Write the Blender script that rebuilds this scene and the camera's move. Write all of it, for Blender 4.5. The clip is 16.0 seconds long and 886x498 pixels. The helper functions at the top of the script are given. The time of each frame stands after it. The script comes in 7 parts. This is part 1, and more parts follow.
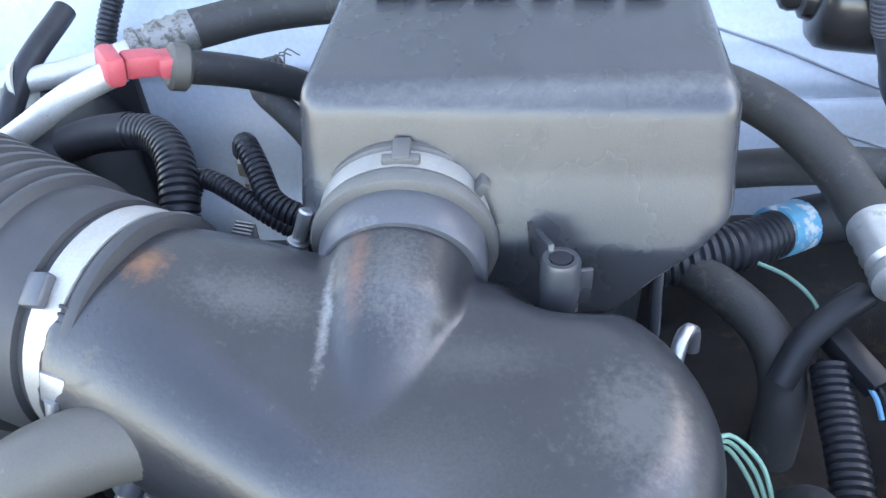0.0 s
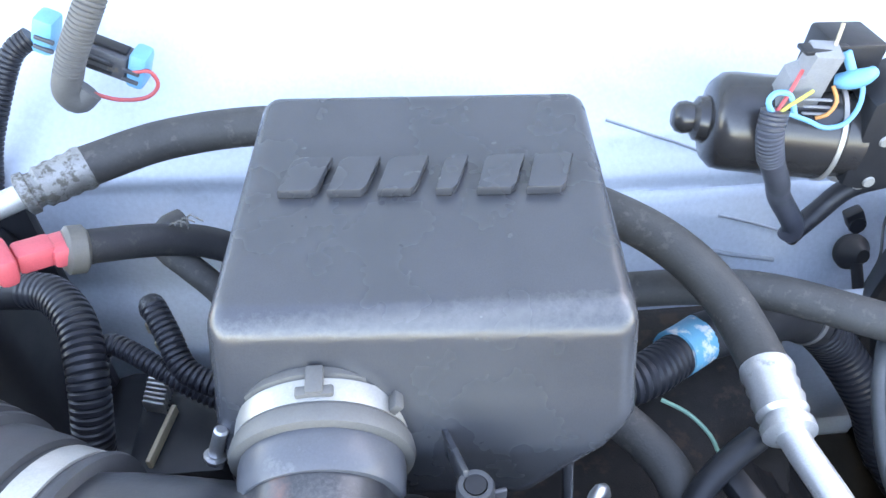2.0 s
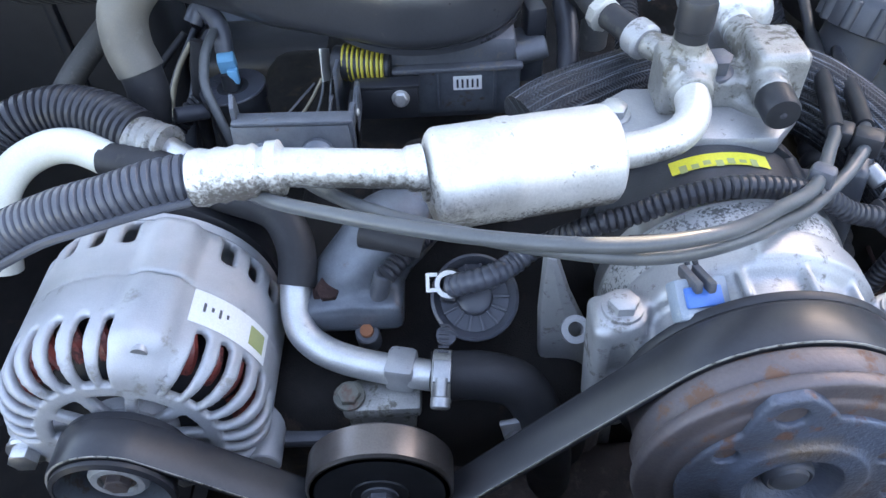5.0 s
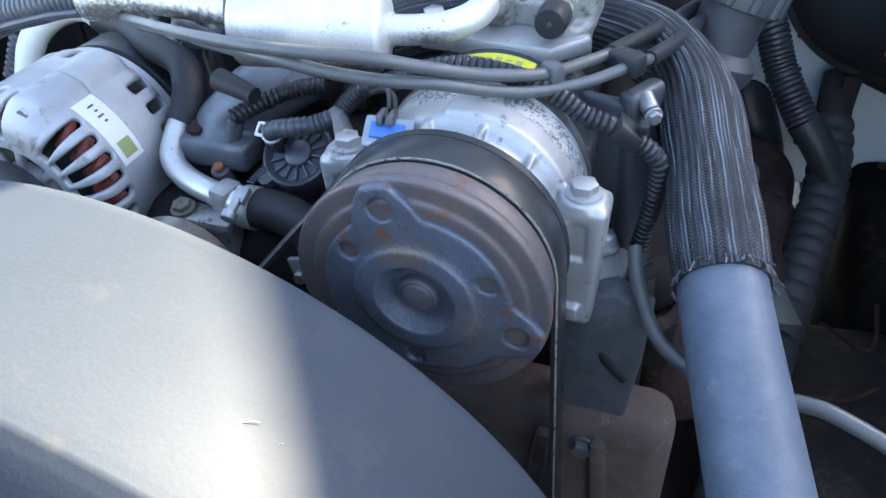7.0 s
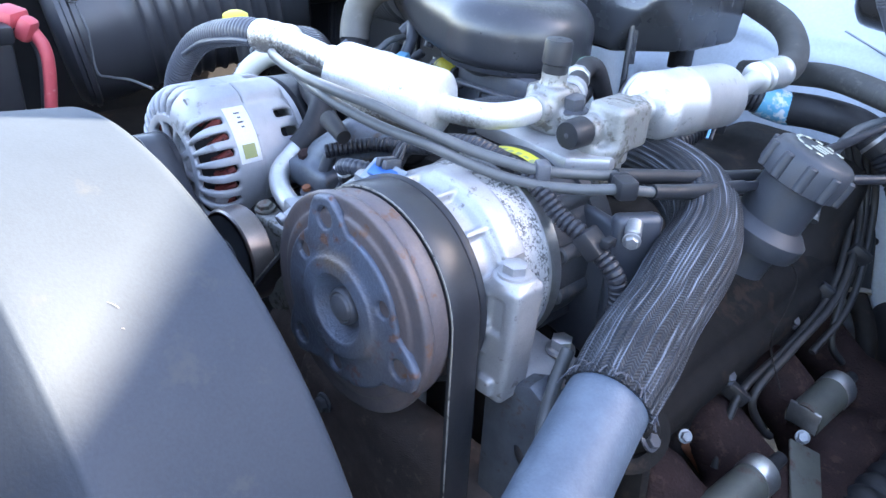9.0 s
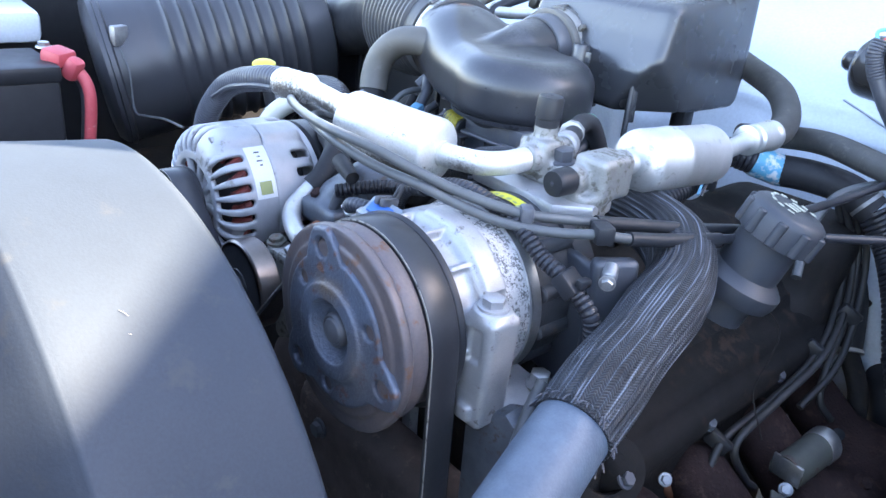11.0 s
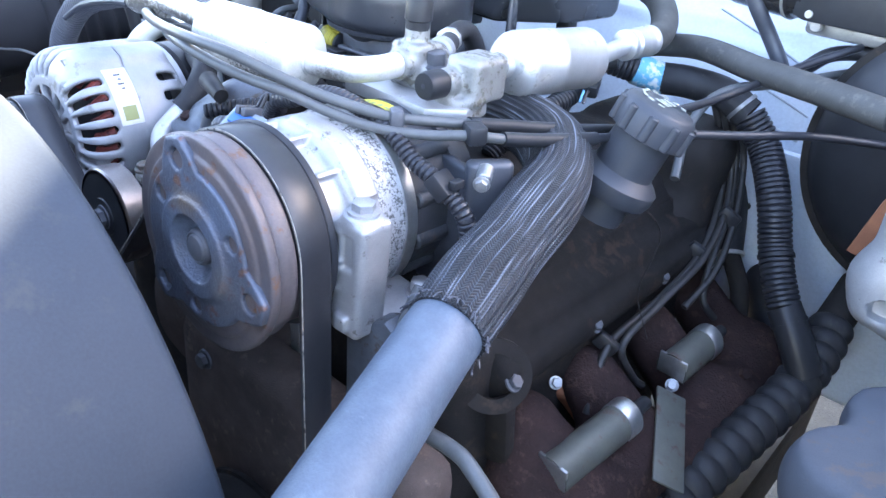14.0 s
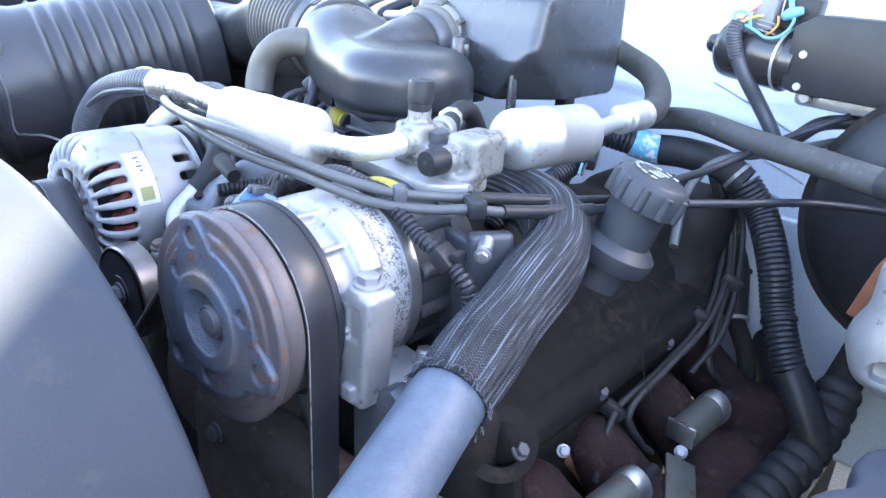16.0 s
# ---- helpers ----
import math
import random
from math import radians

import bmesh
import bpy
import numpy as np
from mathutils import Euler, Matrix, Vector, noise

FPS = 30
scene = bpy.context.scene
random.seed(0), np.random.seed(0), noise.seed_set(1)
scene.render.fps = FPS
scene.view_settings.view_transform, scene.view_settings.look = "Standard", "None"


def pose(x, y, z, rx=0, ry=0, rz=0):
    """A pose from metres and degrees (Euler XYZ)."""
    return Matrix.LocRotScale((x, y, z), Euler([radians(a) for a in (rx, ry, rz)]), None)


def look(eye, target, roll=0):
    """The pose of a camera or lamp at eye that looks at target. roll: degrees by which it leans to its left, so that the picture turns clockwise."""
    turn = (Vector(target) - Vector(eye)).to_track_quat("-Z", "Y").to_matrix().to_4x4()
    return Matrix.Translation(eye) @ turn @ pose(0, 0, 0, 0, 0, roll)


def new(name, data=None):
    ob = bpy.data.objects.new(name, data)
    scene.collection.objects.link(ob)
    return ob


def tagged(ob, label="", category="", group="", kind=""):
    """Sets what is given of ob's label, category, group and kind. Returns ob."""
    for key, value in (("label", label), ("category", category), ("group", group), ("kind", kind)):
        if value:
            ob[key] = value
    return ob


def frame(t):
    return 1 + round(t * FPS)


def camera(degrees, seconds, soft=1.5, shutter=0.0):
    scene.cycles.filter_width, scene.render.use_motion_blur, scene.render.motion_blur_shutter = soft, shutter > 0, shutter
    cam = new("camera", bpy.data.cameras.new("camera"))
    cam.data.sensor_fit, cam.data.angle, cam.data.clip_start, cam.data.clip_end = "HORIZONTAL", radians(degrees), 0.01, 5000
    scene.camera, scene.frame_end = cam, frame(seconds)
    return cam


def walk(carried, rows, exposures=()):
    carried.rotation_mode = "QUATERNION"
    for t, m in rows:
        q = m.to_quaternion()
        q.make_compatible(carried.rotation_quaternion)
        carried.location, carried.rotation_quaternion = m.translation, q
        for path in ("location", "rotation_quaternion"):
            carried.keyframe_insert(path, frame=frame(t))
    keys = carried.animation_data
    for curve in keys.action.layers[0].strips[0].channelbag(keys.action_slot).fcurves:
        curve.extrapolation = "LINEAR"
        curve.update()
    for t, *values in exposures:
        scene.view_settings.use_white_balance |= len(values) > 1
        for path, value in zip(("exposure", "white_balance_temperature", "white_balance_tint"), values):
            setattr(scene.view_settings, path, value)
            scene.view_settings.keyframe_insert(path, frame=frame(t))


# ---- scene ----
cam = camera(61.5, 16.0)
PATH = [
    (0, (0.0241, -0.003, 1.2589), (-0.0845, 1.5216, -0.0309), -3.32),
    (0.5, (0.0329, 0.0503, 1.2731), (-0.0682, 1.4426, -0.1592), -5.34),
    (1, (0.0438, 0.0862, 1.3038), (0.1135, 1.4455, -0.1616), -2.07),
    (1.5, (0.032, 0.082, 1.3402), (0.1385, 1.4867, -0.0794), -1.0),
    (2, (0.0332, 0.0694, 1.349), (0.1304, 1.5186, -0.0259), -1.14),
    (2.5, (0.0358, 0.028, 1.3423), (0.0951, 1.4869, -0.0246), -1.74),
    (3, (0.0389, -0.0443, 1.3314), (0.0386, 1.432, -0.0179), -2.28),
    (3.5, (0.0415, -0.1133, 1.3149), (0.0159, 1.3439, -0.0547), -3.53),
    (4, (0.0366, -0.195, 1.2864), (0.0129, 1.2185, -0.1283), -3.47),
    (4.5, (0.0421, -0.2708, 1.2563), (0.0155, 1.1434, -0.1576), -4.1),
    (5, (0.0489, -0.3352, 1.242), (0.033, 1.0683, -0.1828), -2.99),
    (5.2, (0.067, -0.3491, 1.2324), (0.0385, 1.0662, -0.1804), -2.08),
    (7.3, (0.363, -0.4528, 1.1807), (-0.3014, 1.0106, -0.0097), -0.99),
    (7.5, (0.3901, -0.4602, 1.1881), (-0.2733, 1.0343, 0.0364), 4.01),
    (8, (0.4921, -0.408, 1.1848), (-0.4315, 0.9888, 0.0912), 5.06),
    (8.5, (0.5239, -0.3824, 1.1885), (-0.6106, 0.9091, 0.1662), 2.08),
    (9, (0.5075, -0.4056, 1.1647), (-0.7072, 0.8669, 0.2133), 4.28),
    (9.2, (0.5097, -0.4124, 1.1569), (-0.7592, 0.833, 0.2409), 4.79),
    (11.3, (0.5548, -0.4143, 1.1748), (-0.7598, 0.8424, 0.3428), 5.83),
    (11.5, (0.5549, -0.4136, 1.1721), (-0.7449, 0.8568, 0.3375), 5.86),
    (12, (0.5488, -0.4131, 1.1665), (-0.7031, 0.9041, 0.3312), 6.26),
    (12.5, (0.557, -0.4026, 1.1599), (-0.6504, 0.9557, 0.3249), 5.96),
    (13, (0.5674, -0.3868, 1.1518), (-0.5698, 0.9864, 0.2456), 5.86),
    (13.5, (0.5712, -0.3844, 1.1401), (-0.5217, 0.9906, 0.1835), 6.14),
    (14, (0.574, -0.3897, 1.1463), (-0.532, 0.9845, 0.2037), 5.96),
    (14.5, (0.5758, -0.3952, 1.1465), (-0.5696, 0.995, 0.2773), 4.94),
    (15, (0.5777, -0.399, 1.1523), (-0.5883, 0.9976, 0.3217), 5.05),
    (15.5, (0.5837, -0.3986, 1.1579), (-0.5965, 1.0042, 0.3585), 4.56),
    (16, (0.5886, -0.3981, 1.1544), (-0.6053, 1.0072, 0.3801), 4.26),
]
walk(cam, [(t, look(eye, target, roll)) for t, eye, target, roll in PATH],
     [(0, 3.32, 7700, 18), (0.7, 3.50, 7700, 18), (1.5, 3.62, 7800, 19), (3, 3.74, 7900, 18), (4, 3.90, 7900, 16), (4.5, 3.88, 7900, 18), (5, 3.20, 7800, 18), (7.5, 3.10, 7000, 13),
      (9, 3.52, 6900, 18), (12, 3.33, 6880, 18), (14, 3.85, 7000, 19), (15, 3.92, 7030, 19), (16, 3.78, 7050, 19)])


# ---- light ----
SUN_EL, SUN_AZ = radians(30), radians(40)     # azimuth clockwise from +y
world = bpy.data.worlds.new("sky")
scene.world = world
world.use_nodes = True
wn = world.node_tree.nodes
sky = wn.new("ShaderNodeTexSky")
sky.sky_type, sky.sun_disc = "NISHITA", False
sky.sun_elevation, sky.sun_rotation = SUN_EL, SUN_AZ
wn["Background"].inputs["Strength"].default_value = 0.15
world.node_tree.links.new(sky.outputs["Color"], wn["Background"].inputs["Color"])
sun_data = bpy.data.lights.new("sun", "SUN")
sun_data.energy, sun_data.angle, sun_data.color = 4.8, radians(0.5), (1.0, 0.90, 0.70)
sun = new("sun", sun_data)
SUN_DIR = Vector((math.sin(SUN_AZ) * math.cos(SUN_EL), math.cos(SUN_AZ) * math.cos(SUN_EL), math.sin(SUN_EL)))
sun.matrix_world = look(SUN_DIR * 5 + Vector((0.1, 0.1, 1)), (0.1, 0.1, 1))


# ---- materials ----
def material(name, c1, c2=None, rough=0.5, metal=0.0, scale=30.0, fine=900.0, bump=0.15, depth=0.0004, spots=None, spot_scale=60.0,
             spot_size=0.55, spot_rough=0.8, coat=0.0, spec=0.5):
    """A surface of two mingled colours with fine grain; spots: a third colour in uneven patches (dirt, rust, wear)."""
    m = bpy.data.materials.new(name)
    m.use_nodes = True
    n, l = m.node_tree.nodes, m.node_tree.links
    b = n["Principled BSDF"]
    c2 = c2 or tuple(0.75 * v for v in c1)
    co = n.new("ShaderNodeTexCoord").outputs["Object"]

    def tex(s, detail=4.0, r=0.6):
        t = n.new("ShaderNodeTexNoise")
        t.inputs["Scale"].default_value, t.inputs["Detail"].default_value, t.inputs["Roughness"].default_value = s, detail, r
        l.new(co, t.inputs["Vector"])
        return t.outputs["Fac"]

    def ramp(x, a, z):
        r = n.new("ShaderNodeMapRange")
        r.inputs["From Min"].default_value, r.inputs["From Max"].default_value = a, z
        l.new(x, r.inputs["Value"])
        return r.outputs["Result"]

    def mix(f, a, z):
        x = n.new("ShaderNodeMix")
        x.data_type = "RGBA"
        l.new(f, x.inputs["Factor"])
        for k, v in ((6, a), (7, z)):
            if isinstance(v, tuple):
                x.inputs[k].default_value = (*v, 1)
            else:
                l.new(v, x.inputs[k])
        return x.outputs[2]

    big, small = tex(scale), tex(fine, 2.0)
    col = mix(ramp(big, 0.35, 0.65), tuple(c1), tuple(c2))
    grain = mix(ramp(small, 0.3, 0.7), tuple(0.82 * v for v in c1), tuple(min(1, 1.15 * v) for v in c1))
    half = n.new("ShaderNodeMix")
    half.data_type = "RGBA"
    half.inputs["Factor"].default_value = 0.35
    l.new(col, half.inputs[6])
    l.new(grain, half.inputs[7])
    col = half.outputs[2]
    rr = n.new("ShaderNodeMapRange")
    rr.inputs["To Min"].default_value, rr.inputs["To Max"].default_value = max(0.04, rough - 0.1), min(1, rough + 0.1)
    l.new(big, rr.inputs["Value"])
    rv = rr.outputs["Result"]
    if spots:
        clump = n.new("ShaderNodeMath")
        clump.operation = "MULTIPLY_ADD"
        l.new(tex(spot_scale * 0.17, 3.0), clump.inputs[0])
        clump.inputs[1].default_value = 0.55
        l.new(tex(spot_scale, 8.0, 0.68), clump.inputs[2])
        f = ramp(clump.outputs[0], spot_size + 0.27, spot_size + 0.36)
        col = mix(f, col, tuple(spots))
        q = n.new("ShaderNodeMix")
        l.new(f, q.inputs["Factor"])
        l.new(rv, q.inputs[2])
        q.inputs[3].default_value = spot_rough
        rv = q.outputs[0]
        if metal:
            q = n.new("ShaderNodeMapRange")
            l.new(f, q.inputs["Value"])
            q.inputs["To Min"].default_value, q.inputs["To Max"].default_value = metal, 0.15
            l.new(q.outputs["Result"], b.inputs["Metallic"])
    elif metal:
        b.inputs["Metallic"].default_value = metal
    l.new(col, b.inputs["Base Color"])
    l.new(rv, b.inputs["Roughness"])
    b.inputs["Coat Weight"].default_value = coat
    b.inputs["Specular IOR Level"].default_value = spec
    if bump:
        p = n.new("ShaderNodeBump")
        p.inputs["Strength"].default_value, p.inputs["Distance"].default_value = bump, depth
        l.new(small, p.inputs["Height"])
        l.new(p.outputs["Normal"], b.inputs["Normal"])
    return m


DUCT = material("duct_plastic", (0.031, 0.032, 0.037), (0.018, 0.019, 0.023), 0.31, scale=22, fine=420, bump=0.35, spots=(0.060, 0.059, 0.057), spot_scale=170, spot_size=0.63, spot_rough=0.6, spec=0.75)
BOX = material("box_plastic", (0.049, 0.052, 0.060), (0.036, 0.039, 0.045), 0.27, scale=14, fine=1300, bump=0.25, depth=0.0003, spots=(0.068, 0.067, 0.065), spot_scale=300, spot_size=0.77, spot_rough=0.5, spec=0.8)
CUFF = material("cuff_plastic", (0.10, 0.105, 0.118), (0.07, 0.074, 0.085), 0.33, scale=20, spots=(0.16, 0.165, 0.175), spot_scale=40, spot_size=0.6)
SHROUD = material("shroud_plastic", (0.033, 0.046, 0.064), (0.027, 0.038, 0.054), 0.70, scale=9, fine=500, bump=0.2, spots=(0.048, 0.056, 0.065), spot_scale=26, spot_size=0.62, spot_rough=0.8, spec=0.40)
BLACK = material("black_plastic", (0.024, 0.025, 0.029), (0.016, 0.017, 0.020), 0.42, scale=40, spec=0.35)
CANISTER = material("canister_plastic", (0.050, 0.051, 0.057), (0.036, 0.037, 0.043), 0.33, scale=12, spots=(0.070, 0.066, 0.062), spot_scale=40, spot_size=0.66)
FILLER = material("filler_plastic", (0.042, 0.045, 0.053), (0.031, 0.034, 0.041), 0.46, scale=20, bump=0.25)
DIRT = material("caked_dirt", (0.125, 0.096, 0.086), (0.075, 0.060, 0.056), 0.85, scale=40, bump=0.9, depth=0.0010, spots=(0.17, 0.13, 0.105), spot_scale=90, spot_size=0.59, spec=0.15)
RUBBER = material("rubber", (0.028, 0.028, 0.031), (0.019, 0.019, 0.022), 0.55, scale=60, bump=0.3, spots=(0.055, 0.053, 0.050), spot_scale=90, spot_size=0.6, spec=0.35)
HOSE = material("hose_rubber", (0.06, 0.058, 0.055), (0.042, 0.041, 0.04), 0.62, scale=45, fine=600, bump=0.5, spots=(0.095, 0.09, 0.082), spot_scale=150, spot_size=0.58)
LOOM = material("loom_plastic", (0.029, 0.030, 0.036), (0.019, 0.020, 0.025), 0.36, scale=70, spec=0.4)
LOOM_GREY = material("loom_grey", (0.068, 0.073, 0.09), (0.050, 0.054, 0.068), 0.38, scale=70)
BREATHER = material("breather_rubber", (0.118, 0.108, 0.092), (0.088, 0.082, 0.073), 0.5, scale=25, bump=0.2, spots=(0.16, 0.15, 0.135), spot_scale=80, spot_size=0.64)
BELLOWS = material("bellows_rubber", (0.055, 0.056, 0.06), (0.04, 0.041, 0.045), 0.5, scale=30, bump=0.2, spots=(0.15, 0.145, 0.14), spot_scale=40, spot_size=0.62)
BELT_EDGE = material("frayed_cord", (0.36, 0.34, 0.30), (0.20, 0.185, 0.165), 0.8, scale=160, spots=(0.06, 0.055, 0.05), spot_scale=220, spot_size=0.56)
GREYRUBBER = material("grey_rubber", (0.14, 0.136, 0.128), (0.10, 0.098, 0.093), 0.55, scale=40)
CABLE = material("cable_sheath", (0.095, 0.10, 0.102), (0.062, 0.066, 0.069), 0.36, scale=50)
BAND = material("steel_band", (0.52, 0.51, 0.48), (0.42, 0.41, 0.385), 0.42, metal=0.6, scale=60, spots=(0.30, 0.28, 0.25), spot_scale=80, spot_size=0.66)
STEEL = material("bright_steel", (0.62, 0.62, 0.62), (0.45, 0.45, 0.46), 0.33, metal=0.9, scale=80)
ALU = material("aluminium", (0.68, 0.68, 0.68), (0.54, 0.54, 0.54), 0.40, metal=0.75, scale=35, bump=0.4, spots=(0.36, 0.35, 0.33), spot_scale=90, spot_size=0.62, spot_rough=0.7)
ALU_DIRTY = material("dirty_aluminium", (0.70, 0.69, 0.66), (0.54, 0.53, 0.50), 0.45, metal=0.5, scale=55, fine=700, bump=0.5, depth=0.0005, spots=(0.30, 0.28, 0.25), spot_scale=260, spot_size=0.66, spot_rough=0.9)
CAST = material("cast_aluminium", (0.42, 0.42, 0.425), (0.32, 0.32, 0.325), 0.42, metal=0.5, scale=45, fine=1100, bump=0.4, depth=0.0005, spots=(0.17, 0.16, 0.15), spot_scale=120, spot_size=0.61, spot_rough=0.7)
CAST_PITTED = material("pitted_aluminium", (0.52, 0.52, 0.52), (0.40, 0.40, 0.40), 0.55, metal=0.45, scale=60, fine=700, bump=0.8, depth=0.0008, spots=(0.13, 0.13, 0.128), spot_scale=520, spot_size=0.50, spot_rough=0.9)
CASTGREY = material("alternator_casting", (0.46, 0.465, 0.48), (0.36, 0.365, 0.38), 0.50, metal=0.3, scale=30, fine=1400, bump=0.6, spots=(0.28, 0.27, 0.25), spot_scale=60, spot_size=0.64)
BLOCKMETAL = material("valve_block_metal", (0.34, 0.335, 0.32), (0.22, 0.215, 0.205), 0.45, metal=0.6, scale=70, fine=900, bump=0.9, depth=0.0006, spots=(0.13, 0.12, 0.10), spot_scale=160, spot_size=0.52)
CLUTCH = material("weathered_steel", (0.105, 0.128, 0.172), (0.062, 0.056, 0.060), 0.46, metal=0.25, scale=30, fine=420, bump=0.9, depth=0.0008, spots=(0.125, 0.064, 0.045), spot_scale=70, spot_size=0.575, spot_rough=0.8)
CLUTCH_RIM = material("rusty_rim", (0.140, 0.112, 0.108), (0.085, 0.082, 0.094), 0.48, metal=0.3, scale=42, fine=500, bump=0.6, spots=(0.15, 0.080, 0.052), spot_scale=80, spot_size=0.59, spot_rough=0.8)
IDLER = material("worn_idler", (0.30, 0.27, 0.255), (0.17, 0.14, 0.125), 0.3, metal=0.9, scale=14)
BELT = material("belt_rubber", (0.024, 0.025, 0.029), (0.020, 0.021, 0.025), 0.33, scale=260, bump=0.1)
IRON = material("dark_iron", (0.024, 0.021, 0.020), (0.014, 0.0125, 0.012), 0.72, metal=0.0, scale=40, bump=0.6, depth=0.0009, spots=(0.052, 0.037, 0.029), spot_scale=50, spot_size=0.59, spec=0.2)
RUST = material("rusty_iron", (0.044, 0.024, 0.022), (0.025, 0.017, 0.017), 0.85, scale=45, fine=350, bump=1.0, depth=0.0015, spots=(0.070, 0.040, 0.032), spot_scale=110, spot_size=0.57, spec=0.18)
RUST_LIGHT = material("orange_rust", (0.30, 0.11, 0.05), (0.20, 0.075, 0.04), 0.8, scale=60, bump=0.8)
BRACKET = material("grey_bracket", (0.11, 0.115, 0.13), (0.075, 0.078, 0.09), 0.5, metal=0.3, scale=50, spots=(0.16, 0.14, 0.12), spot_scale=70, spot_size=0.62)
DARKMETAL = material("dark_metal", (0.050, 0.053, 0.060), (0.032, 0.034, 0.040), 0.5, metal=0.2, scale=50, bump=0.5, spots=(0.10, 0.09, 0.08), spot_scale=90, spot_size=0.63)
BRACKET_BLUE = material("blue_grey_bracket", (0.14, 0.155, 0.178), (0.085, 0.095, 0.11), 0.42, metal=0.4, scale=60, bump=0.5, spots=(0.11, 0.09, 0.075), spot_scale=110, spot_size=0.60)
PAINT = material("pale_blue_paint", (0.585, 0.650, 0.725), (0.535, 0.60, 0.68), 0.35, scale=5, fine=260, bump=0.05, spots=(0.48, 0.535, 0.60), spot_scale=11, spot_size=0.62, spot_rough=0.5, coat=0.3)
COWLTAN = material("tan_sealer", (0.34, 0.27, 0.20), (0.25, 0.20, 0.15), 0.7, scale=30)
COWLDARK = material("cowl_gasket", (0.33, 0.31, 0.28), (0.25, 0.24, 0.22), 0.7, scale=20)
SILVERHOSE = material("coated_hose", (0.100, 0.130, 0.168), (0.062, 0.084, 0.114), 0.52, scale=55, fine=600, bump=0.6, spots=(0.135, 0.165, 0.20), spot_scale=70, spot_size=0.60)
WORNBLACK = material("worn_black_paint", (0.058, 0.064, 0.077), (0.040, 0.044, 0.054), 0.36, scale=30, bump=0.4, spots=(0.16, 0.155, 0.145), spot_scale=75, spot_size=0.68, spot_rough=0.6)
WIREGREY = material("plug_wire_rubber", (0.036, 0.034, 0.034), (0.024, 0.023, 0.023), 0.5, scale=60)
PLUGGREY = material("plug_plastic", (0.27, 0.275, 0.285), (0.21, 0.215, 0.225), 0.5, scale=60)
DUSTYLOOM = material("dusty_loom", (0.135, 0.130, 0.122), (0.095, 0.092, 0.088), 0.55, scale=60, spots=(0.18, 0.175, 0.165), spot_scale=120, spot_size=0.62)
CREAM = material("cream_tube", (0.66, 0.66, 0.58), (0.58, 0.58, 0.52), 0.45, scale=30)
SCUFF = material("scuffed_plastic", (0.32, 0.31, 0.29), None, 0.7)
TRAY = material("dusty_tray", (0.068, 0.076, 0.092), (0.046, 0.053, 0.066), 0.7, scale=14, spots=(0.10, 0.085, 0.08), spot_scale=50, spot_size=0.58, bump=0.3)
RED = material("red_plastic", (0.60, 0.10, 0.115), (0.52, 0.08, 0.095), 0.45, scale=40, spots=(0.66, 0.30, 0.30), spot_scale=90, spot_size=0.66)
BLUE = material("blue_plastic", (0.16, 0.45, 0.66), (0.12, 0.37, 0.58), 0.4)
PALEBLUE = material("pale_blue_plastic", (0.27, 0.32, 0.37), (0.20, 0.245, 0.29), 0.45, spots=(0.36, 0.39, 0.41), spot_scale=120, spot_size=0.62)
DEEPBLUE = material("deep_blue_plastic", (0.05, 0.18, 0.52), (0.045, 0.15, 0.45), 0.4)
WHITE = material("white_label", (0.80, 0.80, 0.79), (0.72, 0.72, 0.71), 0.5)
GREENLABEL = material("olive_print", (0.36, 0.38, 0.16), (0.30, 0.32, 0.13), 0.5)
YELLOW = material("yellow_label", (0.72, 0.66, 0.05), (0.62, 0.57, 0.05), 0.5)
MUSTARD = material("spring_paint", (0.44, 0.36, 0.035), (0.30, 0.24, 0.03), 0.5, scale=120)
INK = material("dark_print", (0.04, 0.04, 0.05), None, 0.6)
CLAMPWORN = material("worn_clamp", (0.40, 0.40, 0.40), (0.26, 0.26, 0.27), 0.42, metal=0.7, scale=90)
WIPER = material("glossy_motor_paint", (0.030, 0.029, 0.030), (0.020, 0.019, 0.021), 0.24, scale=25, spec=0.7)
SHIELD = material("heat_shield_steel", (0.135, 0.135, 0.115), (0.095, 0.095, 0.083), 0.55, metal=0.3, scale=40, spots=(0.12, 0.075, 0.06), spot_scale=60, spot_size=0.60)
GRIME = material("black_grime", (0.020, 0.018, 0.0175), (0.011, 0.0105, 0.0105), 0.75, scale=25, bump=0.8, spots=(0.036, 0.026, 0.021), spot_scale=45, spot_size=0.60, spec=0.10)
LINER = material("grimy_liner", (0.010, 0.0098, 0.0100), (0.006, 0.0058, 0.006), 0.85, scale=25, bump=0.8, spots=(0.022, 0.016, 0.013), spot_scale=45, spot_size=0.60, spec=0.05)
SEAM_SHADE = material("seam_shade_grey", (0.36, 0.40, 0.44), (0.26, 0.29, 0.33), 0.7, scale=60)
PALEINK = material("pale_print", (0.46, 0.47, 0.38), None, 0.6)
COPPER = material("lacquered_copper", (0.24, 0.045, 0.035), (0.15, 0.03, 0.025), 0.35, scale=120, spots=(0.07, 0.02, 0.02), spot_scale=240, spot_size=0.52)
TAPE = material("tape", (0.12, 0.44, 0.62), (0.09, 0.36, 0.54), 0.4, spots=(0.72, 0.73, 0.72), spot_scale=85, spot_size=0.56, spot_rough=0.5)
TERMINAL = material("tan_clip", (0.45, 0.38, 0.26), None, 0.5)
